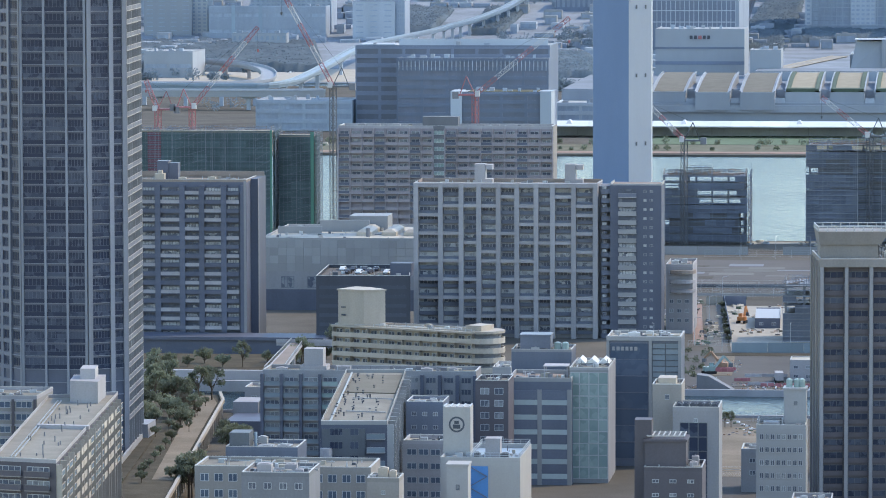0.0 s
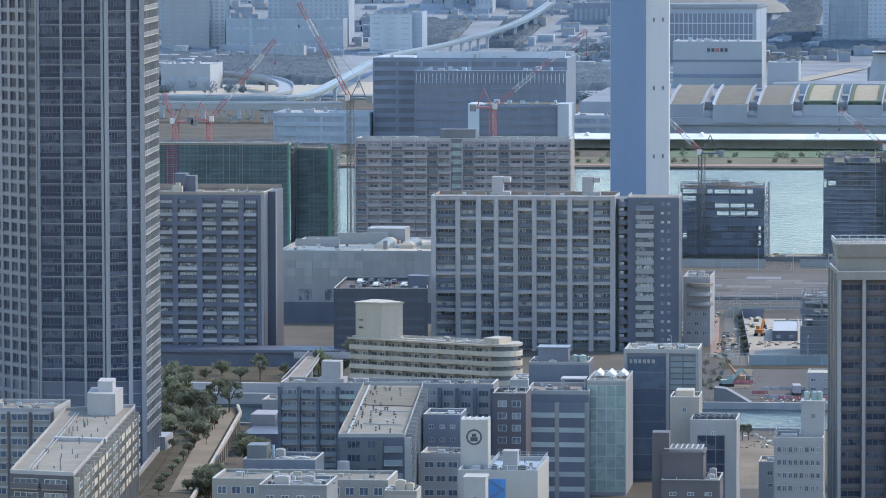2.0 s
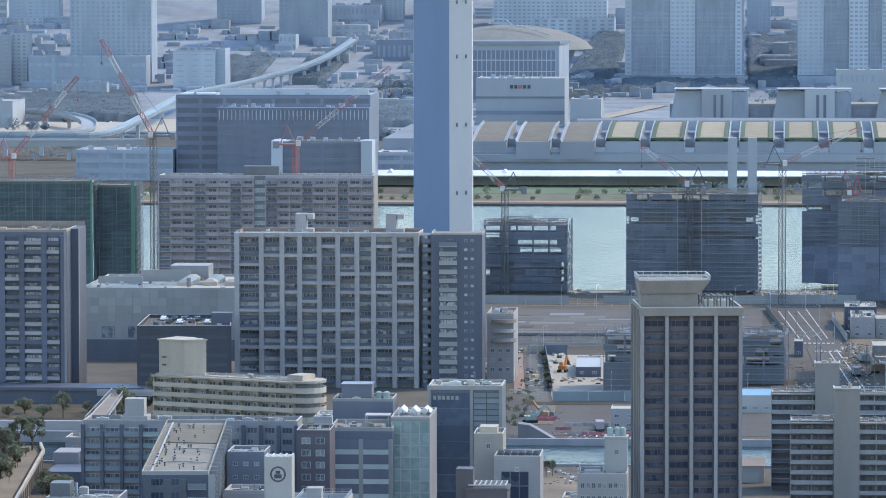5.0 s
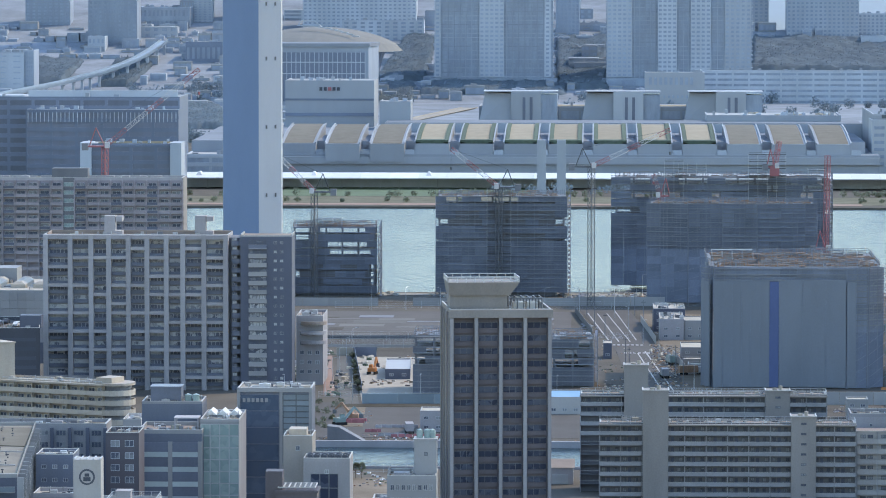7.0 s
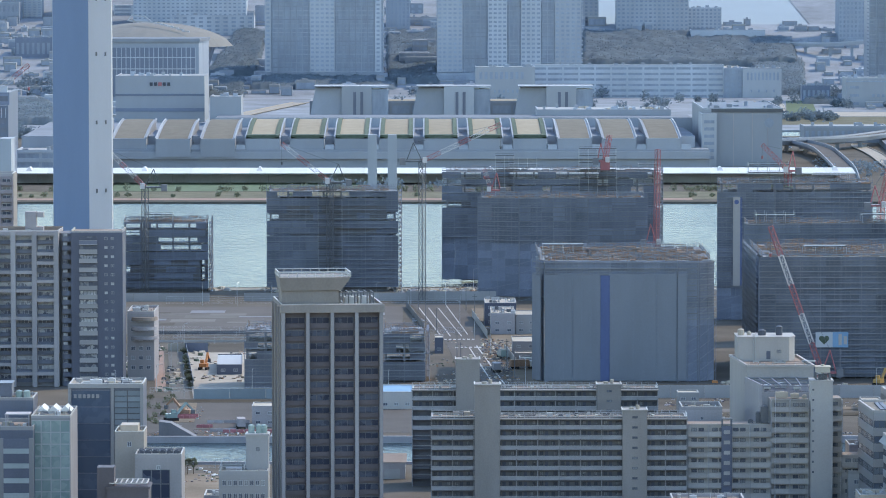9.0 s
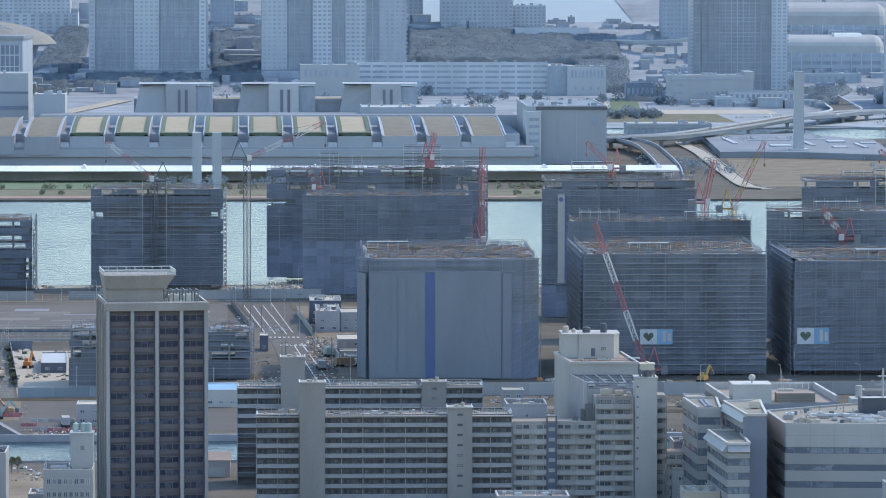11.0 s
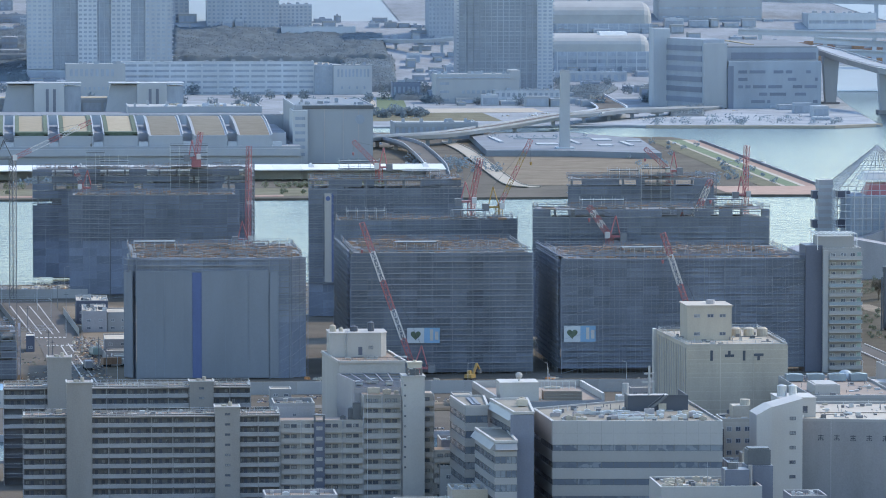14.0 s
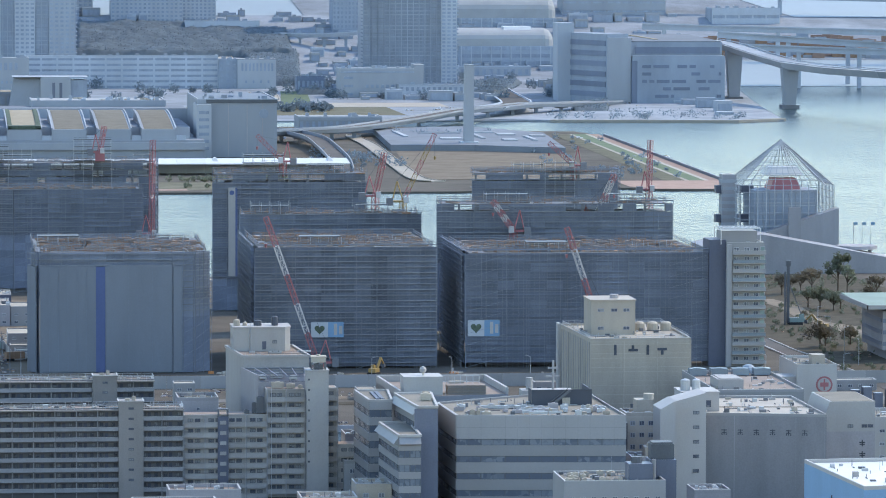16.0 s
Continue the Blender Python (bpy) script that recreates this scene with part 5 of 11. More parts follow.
# glass office group
def glass_office():
    th = thing("glass_office", pose(-82.5, 1200, 0), "deep blue glass office with a pale frame", "building")
    h = 33.1
    walls(th, rect(-9.6, 9.5, 0, 16), 0, h, "tile_blue", "roof_pale", 0.6, "white_panel")
    panes(th, (-8.9, 0), (1.1, 0), 2, h - 1.0, 7, 1, "glass_blue", "tile_blue", "glass_panel")
    panes(th, (2.1, 0), (8.9, 0), 2, h - 1.0, 20, 2, "rail", "steel_dark")
    for u in (-9.4, 1.6, 9.2):
        hang("frame_post", Geo().box(-0.4, 0.4, -0.35, 0, 0, h + 0.5).mesh("frame_post", "white_panel"), th, pose(u, 0, 0))
    part("frame_head", Geo().box(-9.8, 9.6, -0.4, 0, h - 0.4, h + 0.7), "white_panel", th)
    g = Geo()
    for i, w in enumerate((0.7, 0.8, 0.75, 0.8, 0.7, 0.8)):
        g.box(-8.3 + i * 1.15, -8.3 + i * 1.15 + w, -0.34, -0.22, h - 3.0, h - 2.0)
    part("sign_shapes", g, "white_panel", th, "pale sign of plain blocks")
    roof_units(th, [(-3, 6, h, 3, 2, 1.2), (1, 7, h, 2, 2, 1.4), (5, 8, h, 2.5, 2, 1.0)], "steel")
    th = thing("glass_office", pose(-94, 1165, 0), "pale teal glass office hall", "building")
    walls(th, rect(-4.9, 4.9, 0, 24), 0, 28.6, "tile_grey", "roof_grey", 0.5, "white_panel")
    panes(th, (-4.8, 0), (4.8, 0), 1.0, 28.0, 9, 4, "glass_teal", "steel")
    for i in range(3):
        x = -4.6 + i * 3.0
        part("sawtooth_skylight", Geo().add([(x, 12, 29), (x + 2.9, 12, 29), (x + 1.45, 12, 30.3), (x, 20, 29), (x + 2.9, 20, 29), (x + 1.45, 20, 30.3)], [(0, 1, 2), (5, 4, 3), (0, 2, 5, 3), (1, 4, 5, 2), (0, 3, 4, 1)]), "roof_metal", th)
    th = thing("banded_office", pose(-106, 1160, 0), "office with blue-grey and pale bands", "building")
    h = 26.0
    walls(th, rect(-8, 8, 0.2, 20), 0, h, "tile_blue", "roof_brown", 0.9, "white_panel")
    facade(th, (-8, 0.2), (8, 0.2), -2, 3.72, 7, [0.5, 8.0, 15.5], (1.1, 0.55, "white_panel"), (2.4, 0.3, "tile_blue", 1, -0.2), None, (6.2, 1.2, 0.1, 1, "steel", "blind", 3))
    sm = Geo().box(-7.4, 7.4, -0.16, 0.2, 0, 1.25).mesh("window_strip", "blind")
    for k in range(1, 7):
        hang("window_strip", sm, th, pose(0, 0, -2.15 + k * 3.72))
    part("pergola", Geo().box(0.2, 6.5, 8, 14, h + 3.0, h + 3.25).box(0.3, 0.6, 8.2, 8.5, h, h + 3).box(6.1, 6.4, 8.2, 8.5, h, h + 3).box(0.3, 0.6, 13.5, 13.8, h, h + 3).box(6.1, 6.4, 13.5, 13.8, h, h + 3), "concrete", th)
    th = thing("plant_block", pose(-109, 1190, 0), "blue-grey roof plant block with tanks", "building")
    walls(th, rect(-7, 8.5, 0, 14), 0, 30.5, "tile_blue", "roof_grey", 0.6, "tile_grey")
    part("plant_house", Geo().box(-5, 2.8, 3, 10, 30.5, 34.4).box(-5.2, 3, 2.8, 10.2, 34.4, 34.7), "tile_blue", th)
    for x, z in ((4.6, 30.5), (6.6, 30.5)):
        part("water_tank", Geo().tube(x, 4, z, z + 2.0, 0.9).tube(x, 4, z + 2.0, z + 2.3, 0.95, 0.3), "glass_teal", th)
    roof_units(th, [(-1, 1.6, 30.5, 2, 1, 1.0), (5.6, 8, 30.5, 2.2, 2, 1.3)], "steel")


glass_office()


# white industrial group with an emblem tower
def emblem_house():
    th = thing("factory_house", pose(-104, 1000, 0), "white industrial building with a blue panel and pale blue roof", "building")
    walls(th, rect(-9, 8.4, 0, 26), 0, 25.5, "white", "deck_blue", 0.9, "white")
    part("blue_panel", Geo().box(-3.0, 1.4, -0.3, 0, 4, 24.6), "blue_paint", th, "bright blue stair panel")
    g = Geo()
    for k in range(9):
        a, b = (-2.8, 1.2) if k % 2 else (1.2, -2.8)
        g.bar((a, -0.5, 4 + 2.3 * k), (b, -0.5, 6.3 + 2.3 * k), 0.09)
    part("zigzag_stair", g, "tile_blue", th)
    part("emblem_tower", Geo().box(-9.4, -3.4, 9, 15, 0, 36.4), "white", th, "white lift tower")
    em = part("emblem", Geo().tube(0, 0, 0, 0.1, 1.75, n=24), "ink", th, "dark round emblem", pose(-6.4, 9.0, 32.6, 90, 0, 0))
    part("emblem_centre", Geo().tube(0, 0, 0.1, 0.16, 1.35, n=24), "white", em)
    part("emblem_mark", Geo().box(-0.8, 0.8, -0.9, 0.0, 0.16, 0.2).box(-0.5, 0.5, 0.1, 0.8, 0.16, 0.2), "ink", em)
    g = Geo()
    for x in spread(-9.2, -3.6, 4):
        g.bar((x, 9.2, 36.5), (x, 14.8, 36.5), 0.15)
    part("roof_grille", g, "steel", th)
    part("front_tower", Geo().box(-6.2, -1.6, -13, -7, 0, 26.2).box(-6.4, -1.4, -13.2, -6.8, 26.2, 26.6), "white", th)
    hang("window", window_mesh(0.8, 1.2, "steel_dark", "glass", 1), th, pose(-4.2, -13, 21))
    part("cooling_box", Geo().box(0.0, 3.2, 8, 12, 25.6, 29.4).box(-0.1, 3.3, 7.9, 12.1, 29.4, 29.7), "concrete", th)
    roof_units(th, [(4.5, 6, 25.6, 1.6, 2, 1.2), (-1.5, 5, 25.6, 1.2, 1.5, 1.4)], "steel_dark")
    rail_round(th, rect(-2.5, 8.2, 0.3, 25.5), 26.4)


emblem_house()


def office_block(name, x, y, w, d, h, wall, roof, label, rows=6, cols=5, fh=3.4, win=(1.3, 1.4), glass="glass", rim=0.8):
    th = thing(name, pose(x, y, 0), label, "building")
    walls(th, rect(-w / 2, w / 2, 0, d), 0, h, wall, roof, rim, wall)
    punched(th, (-w / 2, 0), (w / 2, 0), h - 2.6 - fh * (rows - 1), fh, rows, cols, win[0], win[1], "steel", glass)
    return th


th = office_block("small_office", -42.8, 1090, 11.6, 14, 23.0, "white_panel", "roof_grey", "small white office with rows of square windows", 6, 8, 3.05, (0.95, 1.3))
part("tank_tower", Geo().box(0.4, 5.7, 5, 11, 23, 31.6).box(0.2, 5.9, 4.8, 11.2, 31.6, 32.0), "white_panel", th, "white stair tower")
hang("window", window_mesh(0.8, 0.9, "steel_dark", "glass", 1), th, pose(2.8, 5, 28))
for x in (1.6, 3.4, 4.6):
    part("water_tank", Geo().tube(x, 8, 32, 33.8, 0.75).tube(x, 8, 33.8, 34.1, 0.75, 0.2), "glass_teal", th)
part("louvre_box", Geo().box(-4.3, -0.6, 3, 6, 23, 24.2), "concrete", th)
rail_round(th, rect(-5.6, 0.2, 0.3, 13.6), 23.8)
th = office_block("tile_house", -62.5, 1000, 12.6, 14, 24.0, "tile_brown", "roof_grey", "brown tiled apartment house with a white roof grille", 5, 3, 3.0, (1.5, 0.8))
part("upper_storey", Geo().box(-6.3, 2.6, 3, 12, 24, 30.6).box(-6.6, 2.9, 2.7, 12.3, 30.0, 30.5), "tile_brown", th)
part("stair_tower", Geo().box(-8.6, -4.9, 4, 9, 0, 34.6), "tile_brown", th)
g = Geo()
for x in spread(-5.8, 2.2, 7):
    g.bar((x, 3.4, 31.2), (x, 11.6, 31.2), 0.12)
for y in (3.4, 6, 9, 11.6):
    g.bar((-5.8, y, 31.2), (2.2, y, 31.2), 0.12)
part("roof_grille", g, "white", th, "white roof grille")
roof_units(th, [(4.2, 4, 24, 1.6, 2, 1.6), (4.4, 8, 24, 1.5, 2, 2.4)], "concrete")
th = office_block("stair_house", -67, 1050, 6.6, 12, 36.6, "concrete_warm", "roof_pale", "narrow beige stair house with a roof hut", 1, 1, 3.0, (1.0, 1.2))
part("roof_hut", Geo().box(-2.2, 1.8, 3, 9, 36.6, 38.6), "cream", th)
th = office_block("glass_fronted_house", -59.9, 1040, 10.4, 14, 32.6, "tile_grey", "roof_grey", "grey house with a dark glazed front and roof plant", 1, 1, 3.0, (0.9, 0.9))
panes(th, (-3.6, 0), (2.6, 0), 4, 30, 8, 3, "glass_navy", "steel_dark")
roof_units(th, [(x, y, 32.7, 1.3, 1.4, 1.2) for x in (-4, -2.4, -0.8, 0.8, 2.4, 4) for y in (3, 6)], "ink")
th = office_block("tile_house", -116, 1140, 8.2, 14, 27.5, "tile_brown", "roof_grey", "brown tiled house with balconies", 8, 2, 3.0, (2.2, 1.6))
th = office_block("plain_house", -129.2, 1110, 9.0, 13, 25.4, "tile_blue", "roof_pale", "blue-grey house with small fittings", 2, 3, 3.2, (1.2, 1.0))
th = office_block("small_office", -126, 1080, 9.6, 12, 19.6, "concrete", "roof_pale", "pale office with window bands", 5, 3, 3.3, (2.3, 1.5), "glass_blue")
th = office_block("flat_shed", -124.5, 1250, 5.0, 16, 19.4, "white", "roof_metal", "small house with a bright white roof", 2, 1, 3.2, (1.2, 1.0))
# bottom strip
th = office_block("school_house", -141.7, 960, 37.2, 16, 28.4, "concrete_warm", "roof_grey", "long beige building with window rows and a mossy roof edge", 4, 12, 3.4, (1.9, 1.7), "glass_blue", 0.6)
part("moss_edge", Geo().box(-18.2, 18.2, 0.7, 2.2, 28.45, 28.56), "grass", th, "yellow-green moss")
th = office_block("dark_roof_house", -138, 925, 13.8, 16, 31.4, "concrete_dark", "roof_brown", "house with a dark cluttered roof", 2, 4, 3.2, (1.6, 1.4))
roof_units(th, [(-3, 6, 31.5, 3.0, 3, 1.8), (2, 9, 31.5, 2.4, 2, 1.4), (4.4, 4, 31.5, 1.6, 1.6, 1.0)], "concrete")
roof_pipes(th, -6, 4, 2, 13, 31.5, 10, 4)
th = office_block("plant_house", -153.7, 1010, 16, 14, 26.2, "tile_blue", "roof_grey", "house with a dark plant box and pale roof decks", 2, 5, 3.2, (1.6, 1.4), "glass_blue")
part("plant_box", Geo().box(-7.6, -3.2, 3, 9, 26.2, 29.8), "steel_dark", th)
roof_units(th, [(0.5, 4, 26.3, 3.4, 3, 0.7), (4.5, 5, 26.3, 3.2, 3, 0.7), (-1.0, 9, 26.3, 2.0, 2, 2.0)], "white_panel")
part("blue_pipe", Geo().tube(-2.2, 6, 26.2, 29.6, 0.35), "deck_blue", th)
th = office_block("hut", -118, 940, 6.6, 8, 28.6, "concrete_warm", "roof_pale", "small rooftop house with pale huts", 1, 1, 3, (0.9, 0.9))
roof_units(th, [(-0.4, 4, 28.7, 2.0, 2, 2.4), (1.6, 4, 28.7, 1.4, 2, 1.8)], "cream")


# ---------------------------------------------------------------- white housing block in steps
def stepped_block():
    th = thing("housing_block", pose(92, 1212, 0), "white stepped housing block with balconies and a tall stair tower", "building")
    fh = 2.69
    # low wing, tall wing, right wing, low right wing
    dark = window_mesh(1.45, 0.95, "steel_dark", "glass", 2)
    for x0, x1, h, bays, back in ((-23.6, -1.9, 21.6, 4, 10), (-1.9, 8.0, 28.1, 2, 10), (13.9, 16.6, 28.4, 1, 10), (16.6, 22.2, 13.5, 1, 10)):
        wing = part("wing", Geo().box(x0, x1, 0.9, back, 0, h).box(x0, x1, 0.7, 0.9, h, h + 0.35), "white_wall", th)
        part("wing_roof", Geo().box(x0 + 0.3, x1 - 0.3, 1.1, back - 0.2, h, h + 0.06), "roof_brown", th)
        w = (x1 - x0) / bays
        band = Geo().box(0.1, w - 0.1, -0.12, 0, -0.3, 1.0).box(0.1, w - 0.1, 0, 0.9, -0.3, -0.1).mesh("balcony", "white_wall")
        for k in range(int(h / fh)):
            z = h - fh * (k + 1)
            for a in spread(x0, x1, bays)[:-1]:
                hang("balcony", band, th, pose(a, 0, z))
                for u in (0.28, 0.62):
                    if u < 0.5 or w > 3:
                        hang("window", dark, wing, pose(a + w * u - 0.6, 0.9, z + 1.05))
        pw = Geo().box(-0.1, 0.1, -0.06, 0.9, 0, h).mesh("party_wall", "gallery_band")
        for b in spread(x0, x1, bays):
            hang("party_wall", pw, th, pose(b, 0, 0))
        pipe = Geo().tube(0, -0.16, 0, h, 0.07).mesh("rain_pipe", "white")
        for b in spread(x0, x1, bays)[1:]:
            hang("rain_pipe", pipe, th, pose(b - 0.3, 0, 0))
    # stair slot as a solid dark panel painted for its shade, with its short parapets
    part("stair_slot", Geo().box(-14.9, -12.1, -0.5, -0.2, 0, 21.2).box(-14.9, -12.1, -0.5, 2, 21.2, 21.5), "tile_dark", th, "dark panel for a shaded stair slot")
    sm = Geo().box(-14.3, -12.7, -0.75, -0.5, 0, 0.95).mesh("stair_parapet", "white_wall")
    for k in range(8):
        hang("stair_parapet", sm, th, pose(0, 0, 0.6 + k * fh))
    part("slot_head", Geo().box(-14.9, -14.5, -0.6, 1.2, 21.5, 23.2).box(-12.5, -12.1, -0.6, 1.2, 21.5, 23.2).box(-14.9, -12.1, -0.6, 1.2, 23.2, 23.5), "steel_dark", th)
    tw = part("stair_tower", Geo().box(8.2, 13.9, -3, 4, 0, 33.4).box(8.0, 14.1, -3.2, 4.2, 33.4, 33.7), "white", th, "plain white stair tower")
    wm = window_mesh(0.5, 0.5, "steel_dark", "glass", 1)
    for k in range(9):
        hang("window", wm, tw, pose(8.5, -3, 31 - 2.69 * k))
    tank = part("water_tank", Geo().box(9.6, 13.2, -2, 1.4, 35.6, 36.9).box(9.4, 13.4, -2.2, 1.6, 36.9, 37.2).tube(11.4, -0.3, 37.2, 37.6, 0.5), "roof_pale", tw)
    g = Geo()
    for x in (9.6, 11.4, 13.2):
        for y in (-2, 1.4):
            g.bar((x, y, 33.7), (x, y, 35.6), 0.12)
    g.bar((9.6, -2, 33.7), (13.2, -2, 35.6), 0.08), g.bar((13.2, -2, 33.7), (9.6, -2, 35.6), 0.08)
    part("tank_frame", g.box(10.2, 12.6, -1.4, 0.9, 33.7, 35.2), "steel_dark", tw)
    # tall back mass, its roof house and tanks
    q = [(-6.0, 33), (11.8, 33), (9.7, 64), (-8.6, 64)]
    part("back_mass", Geo().prism(q, 0, 33.8), "white_wall", th)
    part("back_roof", Geo().prism([(-5.6, 33.5), (11.4, 33.5), (9.3, 63.5), (-8.2, 63.5)], 33.8, 33.9), "roof_brown", th)
    rim = Geo()
    for p0, p1 in zip(q, q[1:] + q[:1]):
        rim.bar((*p0, 34.1), (*p1, 34.1), 0.32)
    part("roof_rim", rim, "white", th)
    house = part("pent_house", Geo().prism([(-7.4, 50), (6.6, 50), (8.2, 52), (8.2, 62.5), (-7.4, 62.5)], 33.9, 40.2).prism([(-7.6, 49.8), (6.7, 49.8), (8.4, 51.9), (8.4, 62.7), (-7.6, 62.7)], 40.2, 40.5), "white_wall", th, "off-white roof house")
    part("pent_door", Geo().box(0.4, 1.5, 49.9, 50, 34.4, 36.6), "tile_dark", house)
    hang("window", window_mesh(1.2, 0.9, "steel_dark", "glass", 2), house, pose(3.2, 50, 36))
    for x, r, z in ((-6.2, 0.9, 42.0), (-4.0, 0.6, 41.3), (-0.5, 1.1, 41.8), (4.2, 0.9, 42.8)):
        part("roof_tank", Geo().tube(x, 55, 40.5, z, r).tube(x, 55, z, z + 0.35, r, 0.2), "ink" if x > -3 else "roof_pale", house)
    part("roof_ladder", Geo().bar((-3.2, 49.8, 34), (-3.2, 49.8, 41.2), 0.06).bar((-2.7, 49.8, 34), (-2.7, 49.8, 41.2), 0.06), "steel", house)
    rail_round(th, [(-5.4, 33.6), (11.2, 33.6)], 34.3, 0.9)
    # lower mass with a steel grille over its plant deck
    # Grey tile partly stands in for the shadow on its left flank.
    part("plant_mass", Geo().prism([(-3.6, 10), (9.4, 10), (10.6, 33), (-6.6, 33)], 0, 29.4), "tile_grey", th, "plant wing in grey that includes flank shadow")
    part("plant_deck", Geo().prism([(-3.3, 10.4), (9.1, 10.4), (10.2, 32.9), (-6.2, 32.9)], 29.4, 29.5), "ink", th)
    g = Geo()
    for i in range(6):
        u = i / 5
        g.bar((-3.4 + 12.6 * u, 10.2, 30.9), (-6.4 + 16.8 * u, 32.8, 30.9), 0.14)
    for v in (0, 0.33, 0.66, 1):
        g.bar((-3.4 - 3 * v, 10.2 + 22.6 * v, 30.9), (9.2 + 1.2 * v, 10.2 + 22.6 * v, 30.9), 0.14)
    for x, y in ((-3.4, 10.2), (9.2, 10.2), (10.4, 32.8), (-6.4, 32.8)):
        g.bar((x, y, 29.4), (x, y, 30.9), 0.16)
    part("roof_grille", g, "scaffold", th)
    part("plant_wall", Geo().prism([(-3.6, 10), (-3.3, 10), (-6.3, 33), (-6.6, 33)], 29.4, 31.2), "tile_grey", th)
    roof_units(th, [(4.6, 5, 28.2, 2.2, 1.6, 1.2), (1.2, 6, 28.2, 3.2, 1.6, 1.6), (7, 4, 28.2, 1.2, 1.2, 0.9)], "roof_pale")
    roof_units(th, [(-3.4, 5, 21.7, 2.0, 2.4, 4.4), (-5.0, 5.5, 21.7, 1.2, 1.6, 2.8), (-7, 5, 21.7, 1.4, 1, 0.9)], "steel_dark")
    roof_units(th, [(-2, 16, 29.5, 2, 2, 1.1), (2, 20, 29.5, 3, 2, 1.2), (6, 15, 29.5, 2, 2, 1)], "steel")
    roof_pipes(th, -5, 10, 35, 46, 33.9, 8, 11)
    mast(th, -0.9, -0.4, 0, 29.5, 0.1), mast(th, -4.6, 8, 21, 12)


stepped_block()
th = office_block("grey_shed", 73.2, 1232, 10.8, 14, 23.6, "concrete", "roof_grey", "plain grey rooftop hall", 1, 1, 3, (0.8, 0.8))


